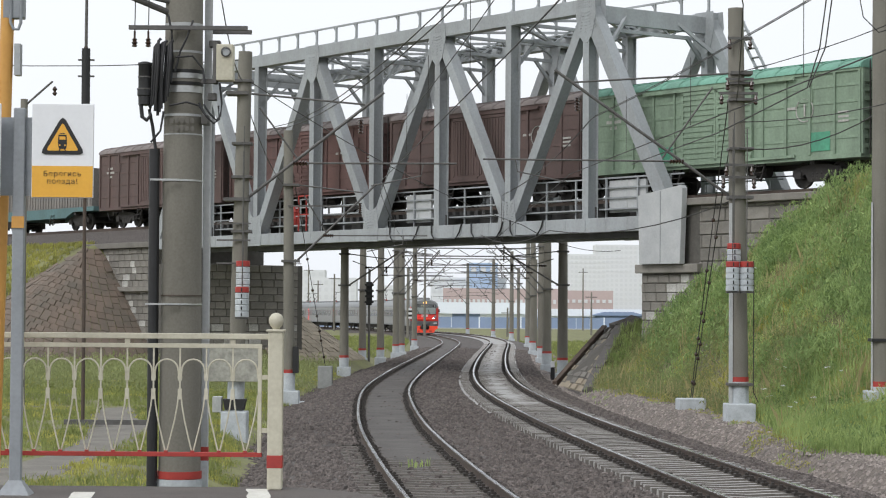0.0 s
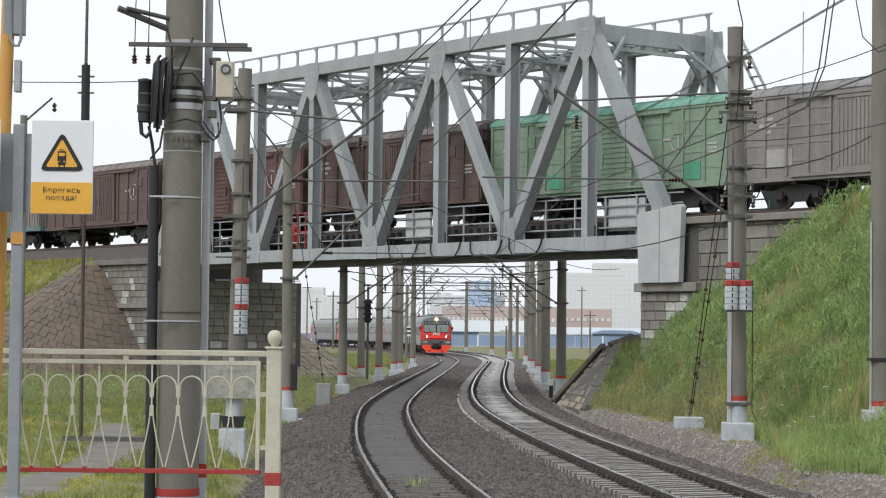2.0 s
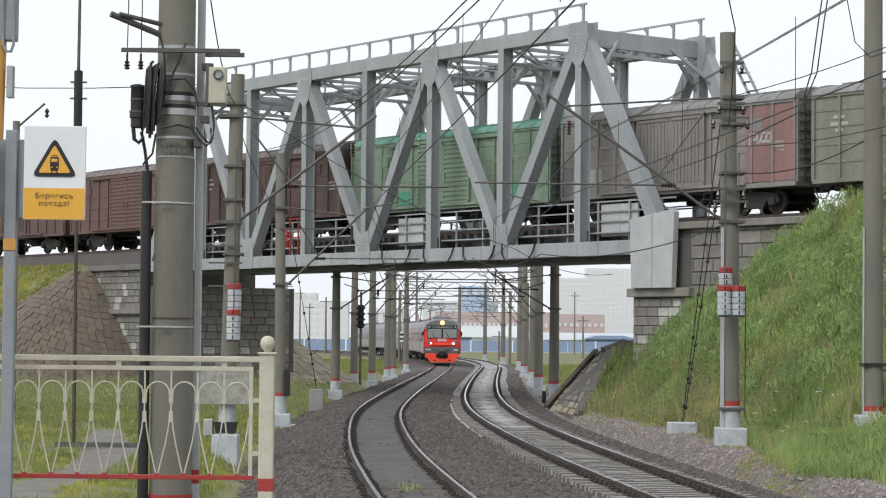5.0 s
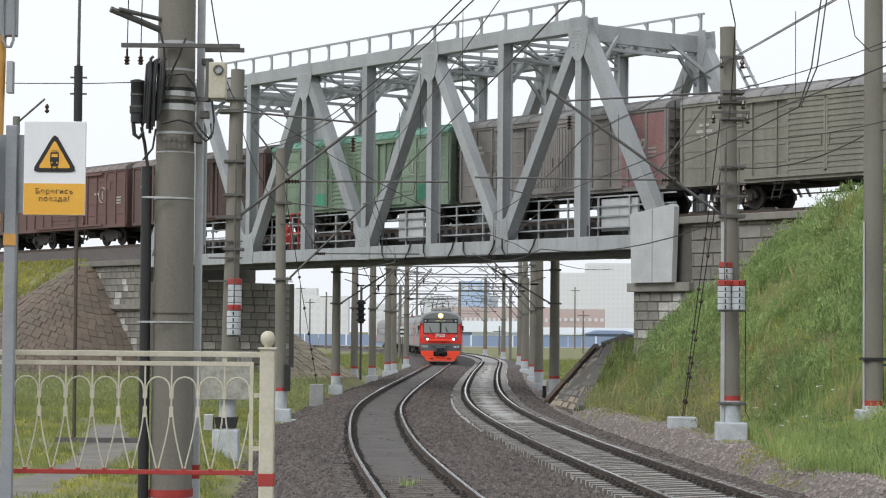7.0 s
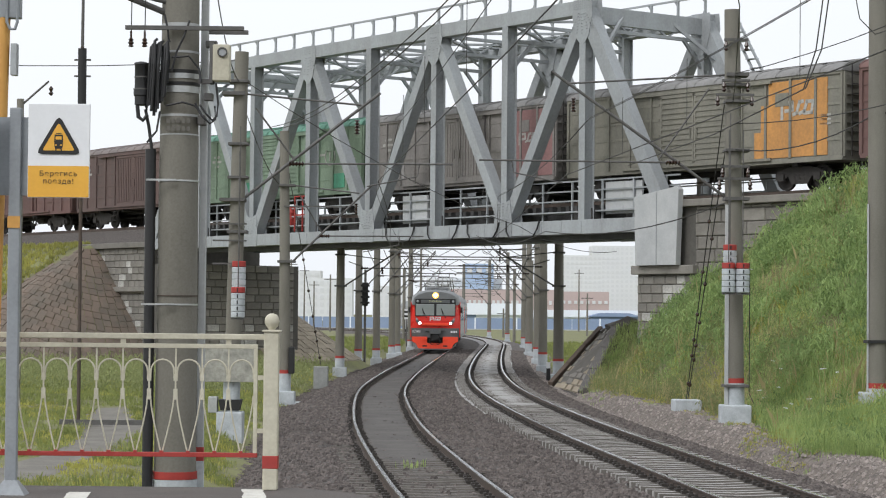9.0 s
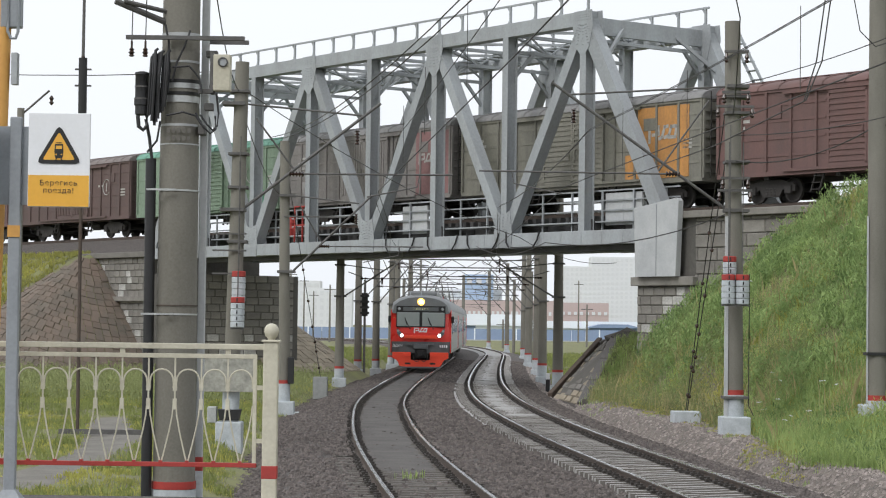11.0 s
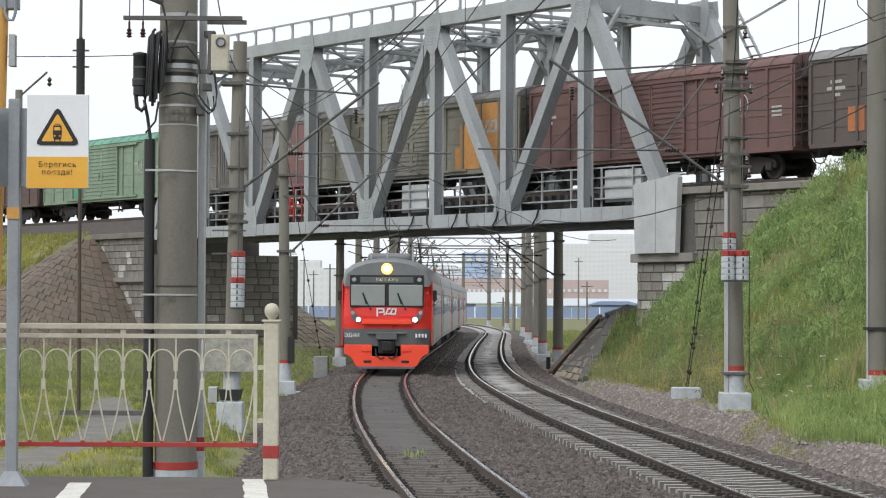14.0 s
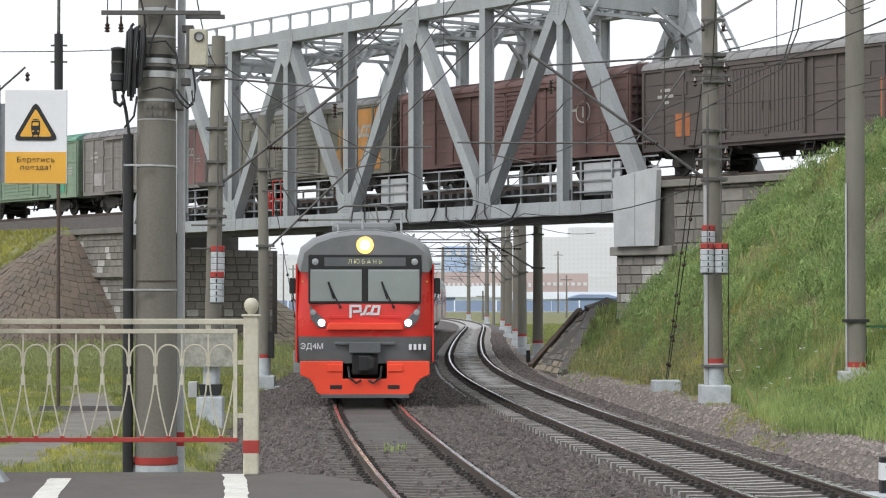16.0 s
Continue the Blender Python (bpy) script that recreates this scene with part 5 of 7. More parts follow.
# ---- loose ballast stones ----
def build_stones():
    rng = np.random.default_rng(5)
    base = np.array([(-1, -0.7, -0.5), (0.9, -0.9, -0.5), (1, 0.8, -0.4), (-0.8, 1, -0.5), (-0.5, -0.4, 0.6), (0.6, -0.3, 0.5), (0.3, 0.5, 0.7), (-0.6, 0.6, 0.4)], float)
    faces = np.array([(4, 5, 6, 7), (0, 1, 5, 4), (1, 2, 6, 5), (2, 3, 7, 6), (3, 0, 4, 7)])
    n = 112000
    s = rng.random(n)
    yy = 24 + 150 * s ** 2.3
    side = rng.random(n)
    lx = np.interp(yy, LEFT_LINE[:, 1], LEFT_LINE[:, 0])
    rx = np.interp(yy, RIGHT_LINE[:, 1], RIGHT_LINE[:, 0])
    lo, hi = lx - 4.6, np.maximum(rx + 4.6, np.interp(yy, (24, 30, 45, 48, 62, 73, 86, 180), (9.8, 9.2, 7.6, 7.5, 7.3, 6.4, 5.4, 5.4)))
    x = lo + (hi - lo) * side
    keep = (np.abs(np.abs(x - lx) - 0.797) > 0.12) & (np.abs(np.abs(x - rx) - 0.797) > 0.12) & ~((np.abs(x - rx) < 1.5) & (rng.random(n) < 0.93)) & ~((np.abs(x - lx) < 0.9) & (rng.random(n) < 0.9)) & ~((x - lx < -0.9) & (x - lx > -1.4) & (yy < 45) & (rng.random(n) < 0.7))
    x, yy = x[keep], yy[keep]
    lx, rx = lx[keep], rx[keep]
    dl, dr = x - lx, x - rx
    z = np.where(dl < 0, np.interp(dl, (-4.4, -3.1, -2.2, -1.55, 0), (-0.62, -0.5, -0.22, -0.17, -0.19)), np.where(dr > 0, np.interp(dr, (0, 1.55, 2.2, 3.0, 4.3), (-0.22, -0.2, -0.25, -0.42, 0.03)), -0.185))
    z = np.where((np.abs(dl) > 0.9) & (np.abs(dl) < 1.7) & ((dl > 0) | (yy > 46)), -0.115, z)
    for i in np.nonzero(dr > 2.6)[0]:
        z[i] = max(z[i] if dr[i] < 3.0 else -1, ground_z(x[i], yy[i]) + 0.045)
    m = len(x)
    size = rng.uniform(0.02, 0.052, m) * (1 + 0.5 * (rng.random(m) < 0.08))
    size *= np.interp(yy, (60, 170), (1.0, 1.7))
    size = np.where(dr > 2.5, size * rng.uniform(0.45, 1.05, m), size)
    ang = rng.random(m) * 6.28
    tilt = rng.uniform(0.7, 1.3, (m, 1, 3))
    v = base[None] * tilt * size[:, None, None]
    c, sn = np.cos(ang)[:, None], np.sin(ang)[:, None]
    px = v[:, :, 0] * c - v[:, :, 1] * sn + x[:, None]
    py = v[:, :, 0] * sn + v[:, :, 1] * c + yy[:, None]
    pz = v[:, :, 2] + z[:, None] + 0.012
    pts = np.stack((px, py, pz), -1)
    for name, label, material, pick in (("ballast_stones", "loose crushed stones of brown-grey ballast", M_STONES, dr <= 2.5), ("verge_gravel", "paler trodden gravel beside the ballast", M_STONES_L, dr > 2.5)):
        k = int(pick.sum())
        f = (faces[None] + (np.arange(k) * 8)[:, None, None]).reshape(-1, 4)
        me = bpy.data.meshes.new(name)
        me.from_pydata(pts[pick].reshape(-1, 3).tolist(), [], f.tolist())
        me.materials.append(material)
        tagged(new(name, me), label, "gravel", kind="stuff")


M_STONES_L = mat("verge_gravel", (0.37, 0.325, 0.30), (0.15, 0.128, 0.117), 6, 0.95, 0, 0.3, 40, 0.6, rand=0.6)
build_stones()


# ---- grass ----
def grass(name, label, material, spots, h0, h1, w, blades, seed, lean=0.35):
    """Tufts of narrow blades at the spots, all one object."""
    rng = np.random.default_rng(seed)
    p = np.repeat(np.array(spots, float), blades, axis=0)
    m = len(p)
    hgt = rng.uniform(h0, h1, m) * np.repeat(rng.uniform(0.55, 1.3, len(spots)), blades)
    a = rng.random(m) * 6.283
    off = rng.normal(0, 0.13, (m, 2)) * (0.4 + hgt[:, None])
    ln = rng.uniform(0.05, lean, m) * hgt
    b = rng.random(m) * 6.283
    ww = w * rng.uniform(0.6, 1.5, m)
    base = p.copy()
    base[:, :2] += off
    side = np.c_[np.cos(a), np.sin(a), np.zeros(m)] * ww[:, None]
    lead = np.c_[np.cos(b) * ln, np.sin(b) * ln, np.zeros(m)]
    up = np.zeros((m, 3))
    up[:, 2] = hgt
    v = np.stack((base - side * 0.6 - [0, 0, 0.06], base + side * 0.6 - [0, 0, 0.06], base + lead * 0.35 + up * 0.6 + side, base + lead + up, base + lead * 0.35 + up * 0.6 - side), 1).reshape(-1, 3)
    k = (np.arange(m) * 5)[:, None]
    f = (np.array([0, 1, 2, 3, 4])[None] + k)
    me = bpy.data.meshes.new(name)
    me.from_pydata(v.tolist(), [], f.tolist())
    me.materials.append(material)
    return tagged(new(name, me), label, "grass", kind="stuff")


def leafy(name, label, material, places, h0, h1, size, leaves, seed):
    """Bushy weeds: many small leaves scattered round short upright stems, all one object."""
    rng = np.random.default_rng(seed)
    p = np.repeat(np.array(places, float), leaves, axis=0)
    m = len(p)
    hgt = np.repeat(rng.uniform(h0, h1, len(places)), leaves)
    t = rng.random(m) ** 0.7
    a = rng.random(m) * 6.283
    rad = (0.05 + 0.45 * hgt * (1 - 0.6 * t)) * rng.random(m) ** 0.5
    c = p + np.c_[np.cos(a) * rad, np.sin(a) * rad, t * hgt]
    d = rng.normal(0, 1, (m, 3)) * [0.62, 0.62, 0.5] + [0, 0, 1.0]
    d /= np.linalg.norm(d, axis=1)[:, None]
    e = np.cross(d, rng.normal(0, 1, (m, 3)))
    e /= np.linalg.norm(e, axis=1)[:, None]
    ln = size * rng.uniform(0.6, 1.6, (m, 1))
    v = np.stack((c - d * ln, c + e * ln * 0.23, c + d * ln, c - e * ln * 0.23), 1).reshape(-1, 3)
    f = np.arange(m)[:, None] * 4 + np.arange(4)[None]
    me = bpy.data.meshes.new(name)
    me.from_pydata(v.tolist(), [], f.tolist())
    me.materials.append(material)
    return tagged(new(name, me), label, "weeds", kind="stuff")


def in_cone(x, y):
    a, w, _ = B_INV @ Vector((x, y, 0))
    return (40.5 < a < 49.5 and w > 0.0) or (a > 36 and w < -6)


def spots(n, x0, x1, y0, y1, seed, test, near=1.0):
    rng = random.Random(seed)
    out = []
    while len(out) < n:
        y = y0 + (y1 - y0) * rng.random() ** near
        x = rng.uniform(x0, x1)
        if test(x, y, rng):
            out.append((x, y, ground_z(x, y)))
    return out


def clump(x, y, k, off=0.0):
    return noise.noise((x * k, y * k, off))


def on_wall(x, y):
    a, w, _ = B_INV @ Vector((x, y, 0))
    return w < -0.05 and a > -13


TRAIL = [(8.02, 64.1, 0.28), (8.1, 65.0, 0.28), (8.14, 65.9, 0.28), (8.18, 66.8, 0.28), (8.2, 67.7, 0.26), (8.22, 68.6, 0.26), (8.23, 69.5, 0.22), (8.2, 73.8, 0.26), (8.28, 74.6, 0.28), (8.36, 75.4, 0.26),
         (7.7, 49.4, 0.4), (8.0, 50.5, 0.38), (8.25, 51.6, 0.34), (8.45, 52.7, 0.3), (8.6, 53.7, 0.25), (9.55, 47.8, 0.6), (9.75, 48.7, 0.7), (9.95, 49.4, 0.6)]
trail = lambda x, y: any(math.hypot(x - p, y - q) < w for p, q, w in TRAIL)
right = lambda x, y, r: not trail(x, y) and x > toe_x(y) + 0.15 and not on_wall(x, y) and r.random() < 0.05 + 0.95 * smooth(0, 2.6 if y > 58 else 0.9, x - toe_x(y))
grass("bank_grass", "tall green grass on the railway bank", M_GRASS, spots(9000, 4.5, 22, 28, 90, 11, lambda x, y, r: right(x, y, r) and clump(x, y, 0.7, 31) > (-0.28 if y < 54 else -0.05), 1.0), 0.09, 0.34, 0.009, 11, 1, 0.8)
leafy("bank_weeds", "leafy green weeds on the railway bank", M_GRASS_D, spots(9500, 4.5, 22, 34, 90, 12, lambda x, y, r: right(x, y, r) and clump(x, y, 0.2, 9) > -0.12), 0.2, 0.65, 0.05, 15, 2)
leafy("bank_herbs", "light green herbs on the railway bank", M_GRASS, spots(8000, 4.5, 22, 34, 90, 14, lambda x, y, r: right(x, y, r) and clump(x, y, 0.6, 33) > -0.08), 0.15, 0.5, 0.042, 14, 32)
leafy("bank_dry_herbs", "yellowish herbs low on the railway bank", M_GRASS_Y, spots(2600, 4.5, 12, 44, 90, 15, lambda x, y, r: toe_x(y) - 0.1 < x < toe_x(y) + 3.5 and not on_wall(x, y) and clump(x, y, 0.3, 3) > -0.1), 0.1, 0.4, 0.04, 14, 33)
grass("bank_dry_grass", "pale yellowish grass on the railway bank", M_GRASS_Y, spots(4200, 4.5, 24, 30, 90, 13, lambda x, y, r: right(x, y, r) and (clump(x, y, 0.15, 2) > 0.12 or ground_z(x, y) > 6.2)), 0.12, 0.42, 0.009, 11, 3, 0.8)
grass("verge_grass", "pale tall grass on the verge", M_GRASS, spots(4200, 6.9, 14, 38, 58, 41, lambda x, y, r: not (abs(x - 9.6) < 0.75 and 46.8 < y < 49.8) and not trail(x, y) and x > toe_x(y) + 0.1 and r.random() < 0.4 + smooth(0, 0.8, x - toe_x(y))), 0.2, 0.55, 0.006, 12, 42, 0.5)
low = lambda x, y, r: y > 56 and toe_x(y) - 0.2 < x < toe_x(y) + 3.2 and not on_wall(x, y) and clump(x, y, 0.45, 8) > -0.05
leafy("bank_olive_weeds", "olive and brownish scrubby weeds at the foot of the bank", M_WEED_O, spots(1500, 4.5, 12, 56, 90, 16, low), 0.3, 0.8, 0.05, 16, 34)
leafy("bank_tall_weeds", "tall bushy weeds standing out of the bank grass", M_GRASS_D, spots(2900, 5.5, 22, 46, 90, 17, lambda x, y, r: right(x, y, r) and x > toe_x(y) + (1.6 if y > 54 else 3.5) and clump(x, y, 0.45, 12) > 0.02), 0.5, 1.2, 0.075, 34, 35)
grass("bank_dry_stems", "dry straw-coloured stems between the weeds", M_STRAW, spots(600, 4.5, 16, 48, 90, 18, lambda x, y, r: x > toe_x(y) - 0.1 and not on_wall(x, y) and clump(x, y, 0.3, 15) > 0.05), 0.4, 0.95, 0.006, 9, 36, 0.5)
PATH_Y, PATH_L, PATH_R = (20, 36, 42.4, 46, 50.9, 55.9, 64), (-8.6, -8.1, -7.5, -7.65, -8.3, -9.0, -10.2), (-6.7, -6.7, -6.65, -6.6, -6.8, -7.7, -9.2)
by_wall = lambda x, y, r: (lambda a, w: a < -1.8 and 0.0 < w < 1.5 * r.random() + 0.3)(*(B_INV @ Vector((x, y, 0)))[:2])
grass("wall_dry_grass", "straw-coloured dry grass along the stone wall", M_STRAW, spots(1500, 8.5, 20, 62, 86, 19, by_wall), 0.12, 0.4, 0.01, 10, 40, 0.8)
path = lambda x, y: y < 64 and np.interp(y, PATH_Y, PATH_L) + 0.25 * clump(x, y, 0.9, 4) < x < np.interp(y, PATH_Y, PATH_R) + 0.25 * clump(x, y, 0.9, 5)
left = lambda x, y, r: x < line_x(LEFT_LINE, y) - 3.5 - 0.8 * clump(x, y, 0.4) and not in_cone(x, y) and not path(x, y) and y > 21
grass("meadow_grass", "rough green meadow grass beside the track", M_MEADOW, spots(10500, -22, -3.0, 21, 84, 21, lambda x, y, r: left(x, y, r) and clump(x, y, 0.2, 6) > -0.25, 1.2), 0.05, 0.2, 0.006, 12, 4, 0.8)
grass("meadow_dry_grass", "yellow-green mossy grass", M_GRASS_Y, spots(9500, -22, -3.0, 30, 110, 22, lambda x, y, r: left(x, y, r) and clump(x, y, 0.13, 1) > -0.1), 0.03, 0.11, 0.008, 11, 5, 0.8)
leafy("meadow_weeds", "dark leafy weeds below the stone slope", M_WEED_O, spots(4200, -30, -5, 74, 112, 23, lambda x, y, r: left(x, y, r) and clump(x, y, 0.15, 5) > -0.3), 0.25, 0.9, 0.07, 14, 6)
grass("mast_grass", "bright grass at the foot of the big mast", M_GRASS, spots(420, -4.6, -2.4, 21.5, 25.5, 24, lambda x, y, r: not (-3.15 < x < -2.5 and y > 23)), 0.12, 0.36, 0.005, 14, 7, 0.6)
grass("far_grass", "grass by the line beyond the bridge", M_MEADOW, spots(5200, -16, 26, 108, 250, 25, lambda x, y, r: (x < line_x(LEFT_LINE, y) - 4 or x > line_x(RIGHT_LINE, y) + 3.6) and not (B_INV @ Vector((x, y, 0)))[1] > -8 and ground_z(x, y) < -0.05), 0.1, 0.3, 0.025, 9, 8)
north = lambda x, y, r: (lambda a, w: a > 48.2 and w > -1 and ground_z(x, y) > 0.4)(*(B_INV @ Vector((x, y, 0)))[:2])
grass("north_bank_grass", "grass on the crest of the far bank", M_GRASS_Y, spots(3000, -44, -14, 95, 140, 26, north), 0.1, 0.3, 0.02, 10, 9)
grass("toe_tufts", "small tufts between ballast stones", M_GRASS, spots(110, 3.5, 9.5, 40, 84, 27, lambda x, y, r: toe_x(y) - 0.7 < x < toe_x(y) + 0.4 and clump(x, y, 0.6, 4) > 0.1), 0.03, 0.12, 0.007, 16, 10)
leafy("verge_moss", "low mossy herbs spreading over the gravel", M_GRASS_Y, spots(700, 5.6, 9.0, 41, 84, 28, lambda x, y, r: toe_x(y) - 0.55 < x < toe_x(y) + 0.5 and clump(x, y, 0.5, 21) > 0.08), 0.03, 0.12, 0.03, 16, 37)
side_bank = lambda x, y, r: 0.05 < (x - 5.9) * 0.949 - (y - 87) * 0.317 < 2.8 and -0.1 < ((x - 5.9) * 0.317 + (y - 87) * 0.949) / 5.27 < 1.1
leafy("side_bank_weeds", "olive weeds banked against the paved slope", M_WEED_O, spots(520, 5.5, 10, 85, 94, 29, side_bank), 0.15, 0.45, 0.045, 18, 38)
grass("side_bank_grass", "green grass banked against the paved slope", M_GRASS, spots(420, 5.5, 10, 85, 94, 30, side_bank), 0.12, 0.4, 0.009, 12, 39)
g_track = grass("track_tuft", "small green tuft growing between the rails", M_GRASS, [(-0.45, 40.3, -0.16), (-0.30, 40.6, -0.16), (-0.6, 40.1, -0.16)], 0.05, 0.16, 0.006, 16, 12)


def build_umbels():
    g = Geo()
    rng = random.Random(4)
    for _ in range(16):
        x, y = (rng.uniform(8.4, 10.2), rng.uniform(50, 57)) if rng.random() < 0.4 else (rng.uniform(7.5, 15), rng.uniform(50, 78))
        z = ground_z(x, y) + rng.uniform(0.4, 0.8)
        for _ in range(4):
            g.box(x - 0.02, x + 0.02, y - 0.02, y + 0.02, z, z + 0.015)
            x, y, z = x + rng.uniform(-0.06, 0.06), y + rng.uniform(-0.06, 0.06), z + rng.uniform(-0.02, 0.02)
    solid("white_flowers", g, M_SIGNW, "small white umbel flowers in the grass", "flowers", kind="stuff")


build_umbels()


# trodden path and bare shoulder
M_SOIL = mat("gravelly_brown_soil", (0.21, 0.178, 0.155), (0.07, 0.06, 0.052), 6, 0.95, 0, 0.9, 26, 0.34)
def patch(name, label, pts, material, lift=0.02):
    g = Geo()
    rows = []
    for (x0, y0), (x1, y1) in pts:
        rows.append([(x0 + (x1 - x0) * k, y0 + (y1 - y0) * k, ground_z(x0 + (x1 - x0) * k, y0 + (y1 - y0) * k) + lift - (0.05 if k in (0, 1) else 0)) for k in np.linspace(0, 1, 15)])
    g.sheet(rows)
    solid(name, g, material, label, "path", kind="structure", smooth=True)


patch("dirt_path", "grey trodden dirt path through the meadow", [((float(np.interp(y, PATH_Y, PATH_L)) - 0.15, y), (float(np.interp(y, PATH_Y, PATH_R)) + 0.15, y)) for y in np.arange(20, 64, 0.9)], M_EARTH)
patch("bare_shoulder", "bare gravelly soil beside the ballast", [((line_x(RIGHT_LINE, y) + 2.1, y), (toe_x(y) + 0.9 + 0.4 * math.sin(y), y)) for y in np.arange(22, 88, 0.45)], M_SOIL, 0.05)
patch("bank_trail", "narrow brown trail trodden up the bank", [((x - w, y), (x + w, y)) for x, y, w in TRAIL[:7]], M_SOIL, 0.05)
patch("bank_trail", "narrow brown trail trodden up the bank", [((x - w, y), (x + w, y)) for x, y, w in TRAIL[7:10]], M_SOIL, 0.05)
patch("mast_trail", "bare soil trail leading past the mast", [((x - w, y), (x + w, y)) for x, y, w in TRAIL[10:15]], M_SOIL, 0.05)


# ---- stone facing of the bank cones ----
def build_cone(name, label, apex, ang0, ang1, r1, material):
    cone = thing(name, BRIDGE, label, "slope", kind="structure")
    rnd = random.Random(8)
    ring, r = 0, 0.5
    count = 0
    rest = Geo()
    while r < r1:
        n = max(2, int((ang1 - ang0) * (r + 0.3) / 0.46))
        for k in range(n):
            a0 = ang0 + (ang1 - ang0) * (k + (0.5 if ring % 2 else 0)) / n
            a1 = min(ang1, a0 + (ang1 - ang0) / n)
            if a1 - a0 < 0.02:
                continue
            g = Geo()
            e = 0.018
            quad = []
            for aa, rr in ((a0 + e / r, r + e), (a1 - e / r, r + e), (a1 - e / (r + 0.33), r + 0.34 - e), (a0 + e / (r + 0.33), r + 0.34 - e)):
                p = Vector((apex[0] + rr * math.cos(aa), apex[1] + rr * math.sin(aa), 0))
                q = BRIDGE @ p
                quad.append((p.x, p.y, ground_z(q.x, q.y)))
            if min(z for _, _, z in quad) < -0.1:
                continue
            up = 0.06 + rnd.uniform(-0.03, 0.04)
            (g if count < 300 else rest).add([(x, y, z - 0.05) for x, y, z in quad] + [(x, y, z + up) for x, y, z in quad], [(4, 5, 6, 7), (0, 1, 5, 4), (1, 2, 6, 5), (2, 3, 7, 6), (3, 0, 4, 7)])
            if count < 300:
                part("facing_stone", g, material, cone)
            count += 1
        r += 0.34
        ring += 1
    if rest.v:
        part("lower_facing", rest, material, cone)["kind"] = "stuff"


build_cone("stone_slope_near", "dark brown stone-faced slope under the far abutment", (47.2, 0.35), math.pi * 0.36, math.pi * 1.12, 10.6, M_PAVE)
M_PAVE_L = mat("tan_stone_facing", (0.36, 0.31, 0.235), (0.21, 0.18, 0.135), 1.4, 0.95, 0, 0.5, 24, 0.7, rand=0.3)
build_cone("stone_slope_far", "tan stone-faced slope beyond the bridge", (47.0, -6.4), math.pi * 0.97, math.pi * 1.5, 10.8, M_PAVE_L)


M_CONC_DARK = mat("dark_stained_concrete", (0.13, 0.118, 0.105), (0.08, 0.072, 0.064), 2, 0.9, 0, 0.3)


def build_gutter():
    """A stone-paved slope between two kerbs, under the near end of the bridge."""
    gt = thing("stone_slope_chute", Matrix(), "steep stone-paved slope between dark concrete kerbs", "slope")
    ll, lr = Vector((4.78, 92.0, -0.42)), Vector((5.9, 87.0, -0.52))
    ul, ur = Vector((7.28, 97.0, 1.95)), Vector((7.57, 92.0, 2.09))
    at = lambda u, v: ll.lerp(lr, u).lerp(ul.lerp(ur, u), v)
    nrm = (lr - ll).cross(ul - ll).normalized()
    nrm = nrm if nrm.z > 0 else -nrm
    down = lambda p: Vector((p.x + 0.1, p.y, -0.9))
    g = Geo()
    c = [ll, lr, ur, ul]
    back = [Vector((8.6, 93.0, 2.1)), Vector((8.6, 97.4, 1.95))]
    g.add(c + back + [down(p) for p in c + back], [(0, 1, 2, 3), (3, 2, 4, 5), (0, 6, 7, 1), (1, 7, 8, 2), (2, 8, 10, 4), (4, 10, 11, 5), (5, 11, 9, 3), (3, 9, 6, 0)])
    part("bed", g, M_MORTAR, gt)
    rnd = random.Random(2)
    rows = 11
    for k in range(rows):
        v0, v1 = k / rows, (k + 0.9) / rows
        u, shift = 0.07, rnd.uniform(0, 0.1)
        while u < 0.86:
            u1 = min(0.86, u + rnd.uniform(0.14, 0.24) - shift)
            shift = 0
            lift = nrm * (0.09 + rnd.uniform(-0.03, 0.04))
            quad = [at(u + 0.008, v0), at(u1 - 0.008, v0), at(u1 - 0.012, v1), at(u + 0.012, v1)]
            mid = sum(quad, Vector()) / 4
            top = [mid + (p - mid) * 0.9 + lift for p in quad]
            part("paving_stone", Geo().add(quad + top, [(4, 5, 6, 7), (0, 1, 5, 4), (1, 2, 6, 5), (2, 3, 7, 6), (3, 0, 4, 7)]), M_PAVE_L if rnd.random() < 0.7 - 0.6 * v0 else M_STONE, gt)
            u = u1
    off = nrm * 0.12
    for k in range(3):
        part("kerb_beam", Geo().beam(at(0.02, k / 3 + 0.005) + off, at(0.02, (k + 1) / 3 - 0.005) + off, 0.22, 0.34), M_KERB_B, gt, "rusty brown kerb beam", bevel=0.02)
        part("kerb_slab", Geo().beam(at(0.93, k / 3 + 0.005) + off * 0.6, at(0.93, (k + 1) / 3 - 0.005) + off * 0.6, 0.4, 0.2), M_KERB, gt, "dark grey kerb slab", bevel=0.02)
    part("end_block", Geo().box(5.75, 6.6, 86.4, 86.95, -0.7, -0.2), M_CONC_DARK, gt, bevel=0.03)
    for k, (x, y, z, t) in enumerate(((7.55, 96.2, 2.12, -24), (7.85, 95.0, 2.28, -18), (8.1, 93.6, 2.3, -26))):
        part("cap_slab", Geo().box(-0.45, 0.45, -0.6, 0.6, -0.08, 0.07, pose(x, y, z, 6 * k, t, 12 * k)), M_CONC_DARK, gt, "tilted dark cap slab", bevel=0.02)


M_KERB = mat("dark_grey_kerb", (0.16, 0.15, 0.145), (0.10, 0.095, 0.09), 3, 0.9, 0, 0.3)
M_KERB_B = mat("rusty_brown_kerb", (0.15, 0.11, 0.085), (0.075, 0.06, 0.05), 3, 0.9, 0, 0.3)
build_gutter()


